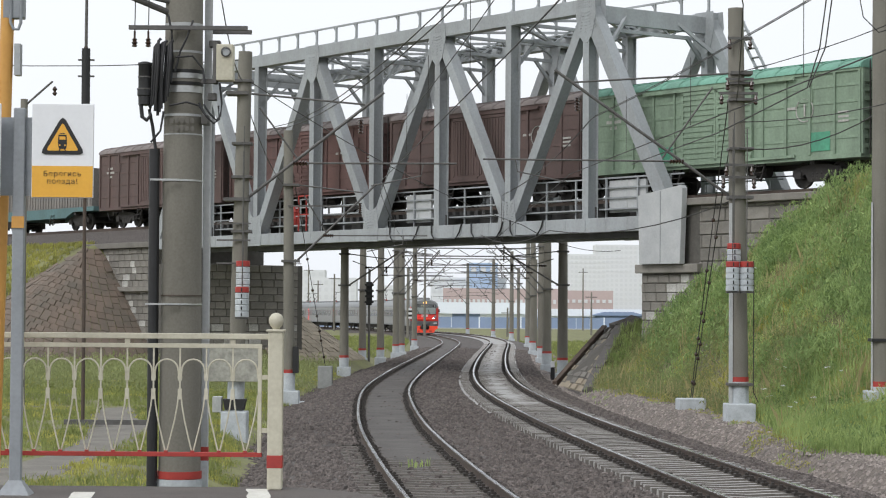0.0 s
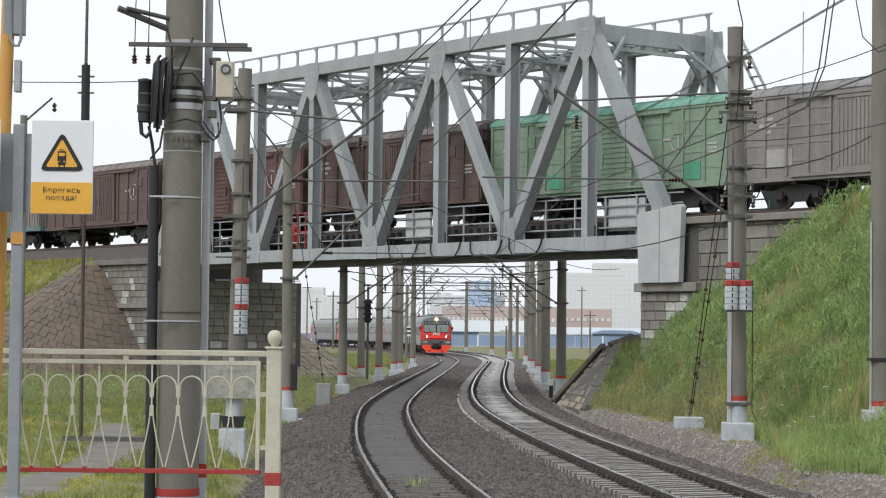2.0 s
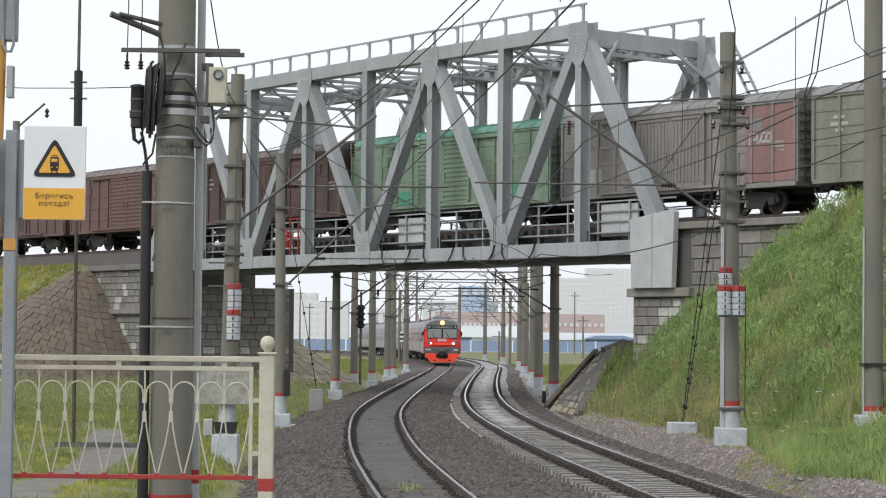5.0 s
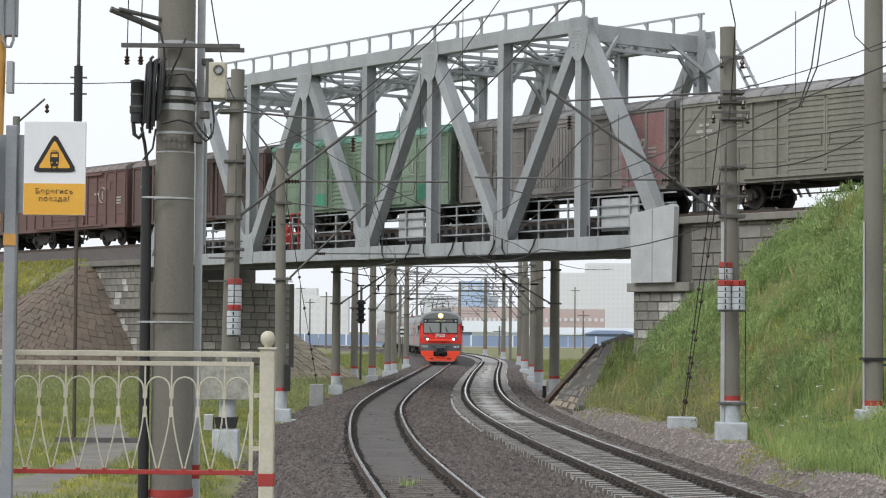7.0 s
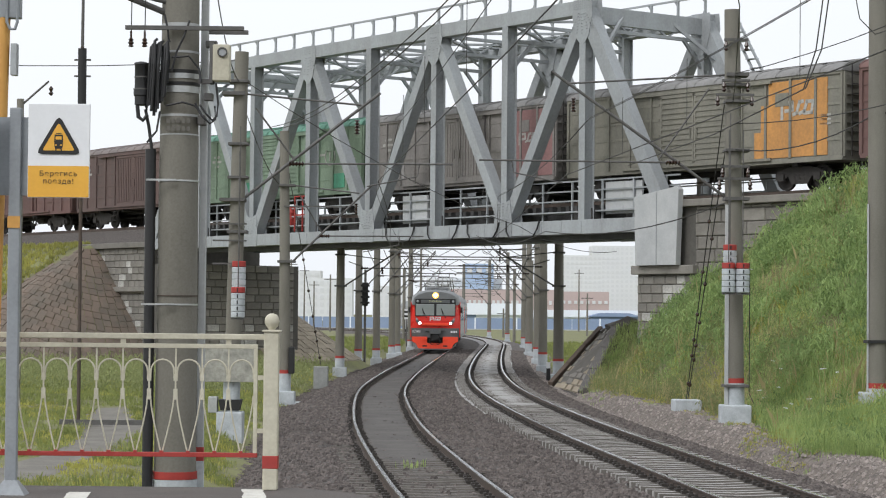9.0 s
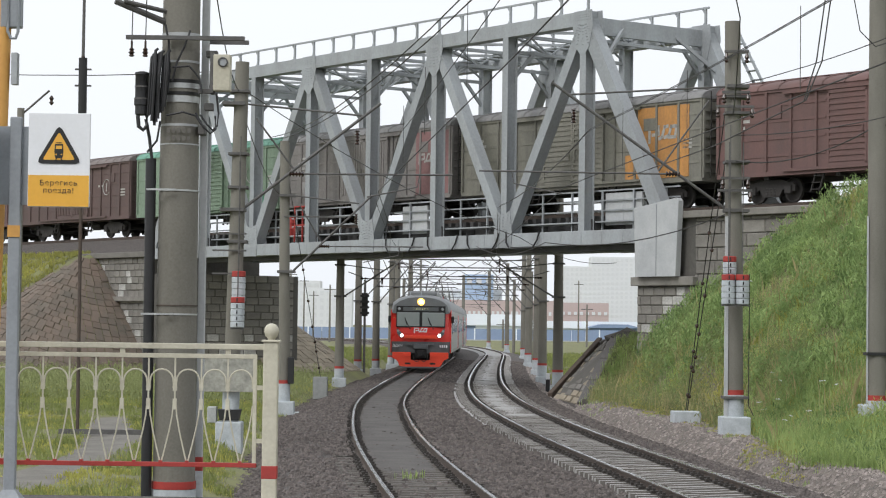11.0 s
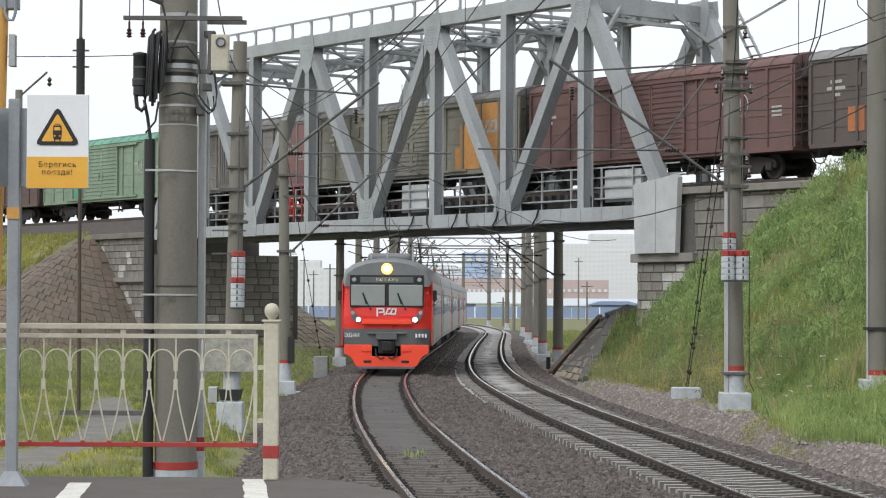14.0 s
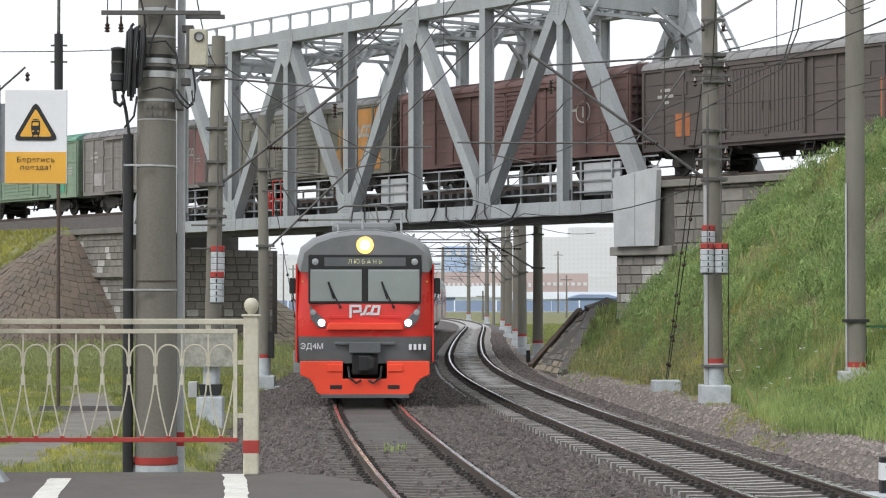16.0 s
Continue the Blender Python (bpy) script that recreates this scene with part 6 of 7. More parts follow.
# ---- platform end: fence, signs ----
def build_stripes():
    for x0, x1, y0, y1 in ((-3.10, -2.91, 12.0, 18.85), (-1.60, -1.41, 12.0, 19.3)):
        g = Geo()
        rows = []
        for y in np.linspace(y0, y1, 40):
            d = -0.095 * (y - 18)
            rows.append([(x0 + d + 0.02 * noise.noise((y * 5, x0, 0)), y, 1.104), (x1 + d + 0.025 * noise.noise((y * 6, x1, 5)), y, 1.104)])
        g.sheet(rows)
        solid("platform_stripe", g, M_WHITE, "worn white painted stripe on the platform", "stripe", kind="structure")


build_stripes()
FY = 19.3


def build_fence():
    f = thing("platform_fence", pose(0, FY, 0), "cream steel fence with arched bars and a red bottom rail", "fence")
    x1, pitch = -1.625, 0.2338
    xs = [x1 - pitch * k for k in range(0, 13)]
    part("top_rail", Geo().box(-4.6, -1.52, -0.03, 0.03, 2.425, 2.475), M_CREAM, f, bevel=0.006)
    part("panel_rail", Geo().box(-4.6, -1.60, -0.018, 0.018, 2.345, 2.385), M_CREAM, f, bevel=0.004)
    part("panel_end", Geo().box(-1.635, -1.60, -0.018, 0.018, 1.40, 2.345), M_CREAM, f, bevel=0.004)
    part("bottom_rail", Geo().box(-4.6, -1.595, -0.02, 0.02, 1.385, 1.425), M_RED, f, "red bottom rail", bevel=0.004)
    for z in (1.62, 2.09):
        part("post_lug", Geo().box(-1.60, -1.535, -0.012, 0.012, z - 0.02, z + 0.02), M_CREAM, f)
    for k in (1, 5, 9):
        part("rail_spacer", Geo().box(xs[k] - 0.022, xs[k] + 0.022, -0.015, 0.015, 2.385, 2.425), M_CREAM, f)
    for k, x in enumerate(xs):
        if k:
            part("baluster", Geo().beam((x, 0, 1.92), (x, 0, 2.345), 0.014, 0.014, (0, 1, 0)), M_CREAM, f)
            part("collar", Geo().box(x - 0.017, x + 0.017, -0.015, 0.015, 2.055, 2.115), M_CREAM, f)
            part("collar", Geo().box(x - 0.017, x + 0.017, -0.015, 0.015, 1.89, 1.985), M_CREAM, f)
        if k < len(xs) - 1:
            c = x - pitch / 2
            pts = [(x - 0.014, 0, 2.08)] + [(c + (pitch / 2 - 0.014) * math.cos(a), 0, 2.14 + 0.105 * math.sin(a)) for a in np.linspace(0, math.pi, 11)] + [(x - pitch + 0.014, 0, 2.08)]
            part("arch_bar", Geo().tube(pts, 0.0085, 6), M_CREAM, f)
        for s in (-1, 1):
            if k == 0 and s > 0:
                continue
            pts = [(x + s * 0.012, 0, 1.93), (x + s * 0.02, 0, 1.84), (x + s * 0.045, 0, 1.70), (x + s * 0.085, 0, 1.53), (x + s * (pitch / 2 - 0.005), 0, 1.42)]
            part("splay_bar", Geo().tube(pts, 0.0075, 6), M_CREAM, f)
        part("rail_stud", Geo().box(x - pitch / 2 - 0.015, x - pitch / 2 + 0.015, -0.024, 0.024, 1.42, 1.44), M_RED, f)
    post = thing("fence_post", pose(-1.478, FY, 1.1), "cream square fence post with a ball top and red band", "post")
    part("shaft", Geo().box(-0.066, 0.066, -0.066, 0.066, 0.0, 1.40), M_CREAM, post, bevel=0.012)
    part("red_band", Geo().box(-0.069, 0.069, -0.069, 0.069, 0.19, 0.305), M_RED, post, bevel=0.006)
    part("cap", Geo().box(-0.082, 0.082, -0.082, 0.082, 1.395, 1.415), M_CREAM, post, bevel=0.006)
    part("ball", Geo().lathe((0, 0, 1.415), ((0.03, 0), (0.035, 0.015), (0.055, 0.035), (0.066, 0.075), (0.06, 0.11), (0.04, 0.135), (0.015, 0.145), (0.001, 0.146)), 18), M_CREAM, post, smooth=True)


build_fence()


def build_signs():
    sp = thing("sign_post", pose(-3.635, 18.6, 1.1), "grey steel sign post with two warning boards", "sign")
    part("post", Geo().box(-0.05, 0.05, -0.04, 0.04, 0.0, 3.30), M_GREYPOLE, sp, bevel=0.01)
    g = Geo()
    g.add([(-0.14, -0.12, 0), (0.14, -0.12, 0), (0.14, 0.12, 0), (-0.14, 0.12, 0), (-0.055, -0.045, 0.12), (0.055, -0.045, 0.12), (0.055, 0.045, 0.12), (-0.055, 0.045, 0.12)], [(4, 5, 6, 7), (0, 1, 5, 4), (1, 2, 6, 5), (2, 3, 7, 6), (3, 0, 4, 7)])
    part("flared_foot", g, M_GREYPOLE, sp)
    part("reflector", Geo().box(-0.053, 0.053, -0.05, -0.04, 2.27, 2.37), M_ORANGE, sp)
    part("cross_plate", Geo().box(-0.42, 0.42, 0.0, 0.03, 2.55, 3.22), M_GREYPOLE, sp)
    # the amber and white board, faces the viewer (-y)
    bx, bw = 0.395, 0.262
    wb = part("warning_board", Geo().box(bx - bw, bx + bw, -0.16, -0.13, 2.525, 3.325), M_SIGNW, sp, "white warning board with amber lower part", bevel=0.006)
    part("amber_panel", Geo().box(bx - bw + 0.004, bx + bw - 0.004, -0.164, -0.159, 2.53, 2.795), M_SIGNY, wb)
    face = Matrix.Translation((bx, -0.164, 0)) @ pose(0, 0, 0, 90)
    tri = lambda r, dz: [(r * math.cos(a) * 1.0, 3.005 + dz + r * math.sin(a)) for a in (math.radians(90), math.radians(210), math.radians(330))]
    def rounded(r, dz, e):
        c = tri(r, dz)
        out = []
        for i in range(3):
            p, q, n = Vector(c[i]), Vector(c[i - 1]), Vector(c[(i + 1) % 3])
            out += [tuple(p + (q - p).normalized() * e), tuple(p + ((q - p).normalized() + (n - p).normalized()) * e * 0.28), tuple(p + (n - p).normalized() * e)]
        return out
    bt = part("black_triangle", Geo().prism(rounded(0.225, 0.0, 0.05), face, 0.004), M_BLACK, wb)
    part("amber_triangle", Geo().prism(rounded(0.160, 0.0, 0.02), Matrix.Translation((0, -0.004, 0)) @ face, 0.003), M_SIGNY, bt)
    g = Geo()
    f2 = Matrix.Translation((0, -0.0075, 0)) @ face
    g.prism([(-0.034, 2.955), (0.034, 2.955), (0.038, 3.0), (0.034, 3.06), (-0.034, 3.06), (-0.038, 3.0)], f2, 0.003)
    g.prism([(-0.028, 2.94), (0.028, 2.94), (0.034, 2.955), (-0.034, 2.955)], f2, 0.003)
    for s in (-1, 1):
        g.prism([(s * 0.015, 2.94), (s * 0.024, 2.94), (s * 0.034, 2.915), (s * 0.022, 2.915)], f2, 0.003)
    g.prism([(-0.026, 3.068), (0.026, 3.068), (0.02, 3.074), (-0.02, 3.074)], f2, 0.003)
    part("train_pictogram", g, M_BLACK, bt, "black train pictogram")
    g = Geo()
    f3 = Matrix.Translation((0, -0.011, 0)) @ face
    g.prism([(-0.026, 3.018), (0.026, 3.018), (0.025, 3.045), (-0.025, 3.045)], f3, 0.002)
    for s in (-1, 1):
        g.prism([(s * 0.022 - 0.006, 2.965), (s * 0.022 + 0.006, 2.965), (s * 0.022 + 0.006, 2.977), (s * 0.022 - 0.006, 2.977)], f3, 0.002)
    part("pictogram_windows", g, M_SIGNY, bt)
    letters("warning_text", "Берегись\nпоезда!", 0.064, M_BLACK, wb, Matrix.Translation((bx, -0.168, 2.695)) @ pose(0, 0, 0, 90), 0.001, spread=1.15, thin=0.0005)
    # the red and white board
    px = -0.395
    rb = part("prohibition_board", Geo().box(px - bw, px + bw, -0.16, -0.13, 2.525, 3.325), M_SIGNW, sp, "white board with a red ring and red lower part", bevel=0.006)
    part("red_panel", Geo().box(px - bw + 0.004, px + bw - 0.004, -0.164, -0.159, 2.53, 2.795), M_RED, rb)
    ring = [(px + 0.19 * math.cos(a), -0.165, 3.05 + 0.19 * math.sin(a)) for a in np.linspace(0, 2 * math.pi, 33)]
    part("red_ring", Geo().tube(ring, 0.022, 6), M_RED, rb)
    g = Geo()
    g.box(px - 0.17, px + 0.17, -0.166, -0.16, 2.98, 3.02)
    part("pictogram_bar", g, M_BLACK, rb)
    g = Geo()
    g.box(px - 0.16, px + 0.19, -0.168, -0.163, 2.66, 2.70)
    g.box(px - 0.10, px + 0.17, -0.168, -0.163, 2.60, 2.64)
    part("text_bars", g, M_SIGNW, rb, "white unreadable text bars")
    # orange mast beside it
    o = thing("platform_lamp_post", pose(-3.885, 19.0, 1.1), "orange-yellow steel lamp post with conduit box", "post")
    part("shaft", Geo().tube([(-0.03, 0, 0), (0.02, 0, 2.5), (0.08, 0, 6.0)], 0.062, 14, 0.058), M_ORANGE, o, smooth=True)
    part("conduit_box", Geo().box(0.12, 0.175, -0.05, 0.05, 3.62, 3.90), M_LENS, o, bevel=0.006)
    part("cable_bend", Geo().tube([(0.09, -0.07, 4.6), (0.09, -0.07, 4.08), (0.12, -0.07, 4.02), (0.16, -0.07, 4.02), (0.18, -0.07, 4.08), (0.18, -0.07, 4.6)], 0.014, 8), M_GREYPOLE, o)
    part("junction_box", Geo().box(0.02, 0.2, -0.06, 0.06, 4.12, 4.7), M_GREYPOLE, o, bevel=0.01)


build_signs()


# ---- fittings of the big mast ----
def build_big_mast_gear():
    m = MASTS_L[0]
    k = 163.1
    X = lambda px: (px - 319.5) / k
    Z = lambda py: 2.97 + (554 - 3.3 - py) / k
    def hoop(z, h, mt, r=0.238, name="strap"):
        rr = r - 0.045 * z / 9.0
        part(name, Geo().tube([(0, 0, z), (0, 0, z + h)], rr, 18), mt, m, smooth=True)
    for py, h in ((50, 0.05), (95, 0.025), (207, 0.025), (240, 0.015)):
        hoop(Z(py), h, M_CONC_L)
    for py, h in ((140, 0.07), (165, 0.07)):
        hoop(Z(py), h, M_ZINC, 0.243)
    hoop(Z(152), 0.035, M_BLACK, 0.245)
    hoop(Z(131), 0.04, M_BLACK, 0.245)
    hoop(Z(322), 0.018, M_ZINC, 0.243, "clamp")
    hoop(Z(540), 0.018, M_ZINC, 0.243, "clamp")
    hoop(Z(524), 0.012, M_RAIL, 0.243, "clamp")
    for py, pr in ((322, 268), (540, 262)):
        part("clamp_arm", Geo().box(X(pr), 0.0, -0.28, -0.26, Z(py), Z(py) + 0.02), M_ZINC, m)
    part("red_foot_band", Geo().tube([(0, 0, Z(845)), (0, 0, Z(832))], 0.242, 18), M_RED, m, smooth=True)
    part("white_foot_band", Geo().tube([(0, 0, 0.0), (0, 0, Z(846))], 0.241, 18), M_WHITEWASH, m, smooth=True)
    # black conduit on the left, slim pale post on the right
    part("conduit", Geo().tube([(X(274), -0.12, 0.0), (X(272), -0.12, Z(265))], 0.058, 12), M_CABLE, m, "thick black conduit", smooth=True)
    part("conduit_cable", Geo().tube([(X(274), -0.12, Z(268)), (X(268), -0.12, Z(225)), (X(262), -0.14, Z(195))], 0.018, 8), M_CABLE, m)
    st = thing("slim_concrete_post", pose(-2.84 + 0.255, 23.72, -0.3), "slim pale concrete post with red and white foot", "post")
    part("shaft", Geo().box(-0.04, 0.04, -0.04, 0.04, 0, 8.5), M_CONC_L, st, bevel=0.008)
    part("red_band", Geo().box(-0.043, 0.043, -0.043, 0.043, 1.35, 1.5), M_RED, st)
    part("white_foot", Geo().box(-0.043, 0.043, -0.043, 0.043, 0, 1.35), M_WHITEWASH, st)
    # cross arms with insulators
    part("cross_arm", Geo().box(X(228), X(436), -0.30, -0.24, Z(57), Z(50)), M_IRON, m, "dark steel cross arm")
    part("cross_arm", Geo().box(X(365), X(436), 0.22, 0.28, Z(53), Z(46)), M_IRON, m)
    for px in (238, 262):
        g = Geo().tube([(X(px), -0.27, Z(60)), (X(px), -0.27, Z(75))], 0.012, 6)
        g.lathe((X(px), -0.27, Z(88)), ((0.012, 0), (0.032, 0.01), (0.018, 0.03), (0.036, 0.045), (0.018, 0.065), (0.03, 0.08), (0.01, 0.1)), 10)
        part("insulator", g, M_INSUL, m, smooth=True)
        part("drop_wire", Geo().tube([(X(px), -0.27, Z(78)), (X(px) + 0.01, -0.27, Z(-60))], 0.006, 5), M_WIRE, m)
    part("diagonal_arm", Geo().tube([(X(210), -0.35, Z(-8)), (X(292), -0.1, Z(22))], 0.035, 8), M_IRON, m)
    part("diagonal_arm", Geo().tube([(X(225), -0.35, Z(-8)), (X(300), -0.1, Z(5))], 0.025, 8), M_IRON, m)
    # cable joint, coil and loops
    g = Geo().lathe((X(256), -0.22, Z(190)), ((0.05, 0), (0.07, 0.01), (0.07, 0.10), (0.082, 0.11), (0.082, 0.17), (0.072, 0.18), (0.072, 0.43), (0.08, 0.44), (0.078, 0.46), (0.03, 0.475)), 16)
    part("cable_joint", g, M_CABLE, m, "black ribbed cable joint", smooth=True)
    for q, zz in ((0.17, 0.082), (0.30, 0.074)):
        part("joint_band", Geo().tube([(X(256), -0.22, Z(190) + q), (X(256), -0.22, Z(190) + q + 0.015)], zz + 0.003, 16), M_IRON, m)
    part("joint_tail", Geo().tube([(X(250), -0.24, Z(190)), (X(252), -0.24, Z(210)), (X(260), -0.24, Z(216)), (X(267), -0.24, Z(208)), (X(266), -0.24, Z(190))], 0.022, 8), M_CABLE, m)
    rnd = random.Random(6)
    for j in range(9):
        x = X(272 + 3.6 * j)
        yo = -0.26 - 0.02 * (j % 3)
        top, bot = Z(82 + rnd.uniform(-5, 8)), Z(205 - 6 * abs(j - 3) + rnd.uniform(-6, 6))
        part("coiled_cable", Geo().tube([(x - 0.02, yo, bot), (x + 0.012 * math.sin(j), yo - 0.03, (top * 2 + bot) / 3), (x + 0.01, yo, top), (x + 0.03, yo + 0.02, top + 0.02)], 0.017, 7), M_CABLE, m)
    loops = [[(360, 188), (372, 205), (382, 215), (390, 208), (392, 185), (388, 150)], [(352, 185), (366, 210), (378, 221), (388, 214), (386, 190)], [(300, 190), (330, 184), (352, 190), (362, 205)],
             [(340, 40), (330, 70), (318, 95), (310, 130)], [(296, 30), (303, 60), (305, 110), (303, 150)], [(310, 105), (340, 103), (358, 125), (362, 150)], [(290, 200), (285, 235), (268, 255)]]
    for lp in loops:
        part("hanging_cable", Geo().tube([(X(a), -0.25 - 0.02 * (i % 2), Z(b)) for i, (a, b) in enumerate(lp)], 0.012, 6), M_CABLE, m)
    part("clip_block", Geo().box(X(366), X(386), -0.12, 0.0, Z(84), Z(72)), M_IRON, m, bevel=0.01)
    part("clip_block", Geo().box(X(364), X(380), -0.12, 0.0, Z(178), Z(165)), M_IRON, m, bevel=0.01)
    part("clip_block", Geo().box(X(355), X(368), -0.2, 0.0, Z(222), Z(205)), M_IRON, m, bevel=0.01)
    # faint stencilled marks
    g = Geo()
    for r in range(2):
        for j in range(5):
            x = X(304 + 9 * j)
            g.box(x - 0.018, x + 0.018, -0.233, -0.229, Z(220 + 14 * r), Z(212 + 14 * r))
    part("mark_bars", g, M_CONC_DK, m, "faint dark stencilled bars")["kind"] = "stuff"
    # loudspeaker box
    b = part("speaker_box", Geo().box(X(382), X(412), -0.30, -0.12, Z(146), Z(82)), M_CREAM, m, "weathered cream loudspeaker box", bevel=0.012)
    part("speaker_ring", Geo().lathe((X(399), -0.30, Z(96)), ((0.055, 0.0), (0.055, -0.02), (0.042, -0.025), (0.04, -0.005)), 18, "y"), M_IRON, b, smooth=True)
    part("speaker_lens", Geo().lathe((X(399), -0.30, Z(96)), ((0.042, 0.0), (0.04, -0.008), (0.001, -0.01)), 18, "y"), M_LENS, b)
    part("speaker_bracket", Geo().box(X(355), X(384), -0.22, -0.16, Z(150), Z(142)), M_IRON, b)
    part("speaker_back", Geo().box(X(376), X(382), -0.28, -0.1, Z(150), Z(78)), M_IRON, b)


M_CONC_DK = mat("faded_black_stencil", (0.11, 0.105, 0.095), (0.16, 0.15, 0.13), 12, 0.9)
build_big_mast_gear()


# ---- gear on the other masts ----
def cantilever(m, s, y, reach, h0, h1, name_label):
    """A tubular bracket from the mast at (0,0) of its space towards the track; s is the side."""
    b = thing("catenary_bracket", m, name_label, "bracket", "catenary brackets")
    part("strut", Geo().tube([(s * 0.2, 0, h0), (s * reach, 0, h1)], 0.037, 8), M_IRON, b)
    part("tie", Geo().tube([(s * 0.2, 0, h1 - 0.05), (s * (reach - 0.45), 0, h1 - 0.30)], 0.024, 8), M_IRON, b)
    part("steady_tube", Geo().tube([(s * (reach * 0.38), 0, h0 + 0.88), (s * (reach + 1.75), 0, h0 + 0.90)], 0.023, 8), M_IRON, b)
    part("brace", Geo().tube([(s * reach * 0.15, 0, h1 - 0.4), (s * reach * 0.42, 0, h0 + 0.95)], 0.025, 6), M_IRON, b)
    part("steady_arm", Geo().tube([(s * (reach + 0.95), 0, h0 + 0.88), (s * (reach + 0.9), 0, h0 + 0.60), (s * (reach - 0.3), 0, h0 + 0.35)], 0.018, 6), M_IRON, b)
    prof = []
    for k in range(5):
        prof += [(0.03, k * 0.075), (0.075, k * 0.075 + 0.02), (0.035, k * 0.075 + 0.05)]
    part("string_insulator", Geo().lathe((s * (reach - 0.55), 0, h1 - 1.0), prof, 10), M_INSUL, b, smooth=True)
    part("tube_insulator", Geo().lathe((s * (reach * 0.38), 0, h0 + 0.88), prof, 10, "x"), M_INSUL, b, smooth=True)
    part("mast_clamp", Geo().box(-0.27, 0.27, -0.27, 0.27, h1 - 0.10, h1 - 0.02), M_IRON, b)
    part("mast_clamp", Geo().box(-0.3, 0.3, -0.26, 0.26, h0 - 0.04, h0 + 0.04), M_IRON, b)
    return b


def weights(m, x, y, z_top, n, label):
    w = thing("tension_weights", m, label, "weights", "tension weight stacks")
    for k in range(n):
        z = z_top - 0.145 * (k + 1)
        mt = M_RED if k == 0 else M_WHITEWASH
        g = Geo().lathe((x, y, z + 0.004), ((0.15, 0), (0.165, 0.012), (0.165, 0.125), (0.15, 0.138)), 14)
        part("weight", g, mt, w, smooth=True)
        part("slot", Geo().box(x - 0.014, x + 0.014, y - 0.172, y - 0.16, z + 0.03, z + 0.115), M_BLACK, w)
    part("rod", Geo().tube([(x, y, z_top - 0.02), (x, y, z_top + 3.2)], 0.014, 6), M_IRON, w)
    part("end_plate", Geo().box(x - 0.15, x + 0.15, y - 0.1, y + 0.1, z - 0.04, z), M_IRON, w)


at_mast = lambda ob: ob.matrix_basis.copy()
RM, LM, BM2 = MASTS_R[0], MASTS_L[1], MASTS_L[2]
cantilever(at_mast(RM), -1, 0, 4.55, 5.75, 8.85, "rusty tubular catenary bracket on a grassy bank mast")
cantilever(at_mast(LM), 1, 0, 3.5, 5.8, 8.4, "rusty tubular catenary bracket on a concrete mast")
cantilever(at_mast(BM2), 1, 0, 2.9, 4.75, 7.4, "tubular catenary bracket on a concrete mast")
weights(at_mast(RM), -0.2, -0.42, 4.62, 4, "short stack of white tension weights with red top")
weights(at_mast(RM), -0.28, -0.80, 4.17, 5, "stack of white tension weights with red top")
weights(at_mast(RM), 0.06, -0.80, 4.17, 5, "stack of white tension weights with red top")
weights(at_mast(LM), 0.2, -0.42, 4.33, 5, "stack of white tension weights with red top")
weights(at_mast(LM), 0.22, -0.80, 3.71, 5, "stack of white tension weights with red top")


def mast_bits():
    for z in (8.1, 8.5, 6.9, 1.15):
        part("clamp_ring", Geo().box(-0.3, 0.3, -0.28, 0.28, z, z + 0.07), M_IRON, RM, bevel=0.01)
    for z, w in ((6.2, 0.5), (6.5, 0.42), (8.25, 0.55), (8.6, 0.4), (9.6, 0.35)):
        part("mast_bracket", Geo().box(-w, w * 0.7, -0.33, -0.27, z, z + 0.06), M_IRON, RM)
        for x in (-w + 0.05, w * 0.7 - 0.05):
            part("pin_insulator", Geo().lathe((x, -0.3, z - 0.25), ((0.02, 0), (0.06, 0.04), (0.03, 0.09), (0.06, 0.13), (0.02, 0.25)), 8), M_INSUL, RM, smooth=True)
    part("mast_edge", Geo().box(-0.27, -0.19, -0.19, -0.05, 0.6, 5.6), M_CONC_L, RM, "pale cable trough")
    part("earth_wire", Geo().tube([(0.33, -0.1, 4.2), (0.33, -0.1, 1.0), (0.45, -0.1, 0.75)], 0.012, 6), M_WIRE, RM)
    for z in (6.3, 7.1, 8.6, 5.0):
        part("clamp_ring", Geo().box(-0.12, 0.36, -0.22, 0.22, z, z + 0.07), M_IRON, LM, bevel=0.01)
    for z in (5.2, 4.8, 4.25):
        part("side_arm", Geo().box(-0.45, 0.35, -0.25, -0.2, z, z + 0.04), M_IRON, LM)
    part("side_arm", Geo().box(-0.1, 2.0, -0.2, -0.15, 6.6, 6.65), M_IRON, BM2)
    part("switch_box", Geo().box(0.12, 0.32, -0.25, -0.05, 0.95, 1.85), M_BLACK, BM2, "black switch box", bevel=0.02)
    part("side_footing", Geo().box(0.3, 0.75, -0.3, 0.2, -0.6, 0.0), M_WHITEWASH, BM2, bevel=0.02)
    # rear twin of the near right mast
    part("clamp_ring", Geo().box(-0.26, 0.26, -0.26, 0.26, 1.35, 1.42), M_BLACK, MASTS_R[1])
    part("mast_edge", Geo().box(-0.245, -0.215, -0.12, -0.05, 0.2, 4.5), M_CONC_L, MASTS_R[1], "pale cable trough")


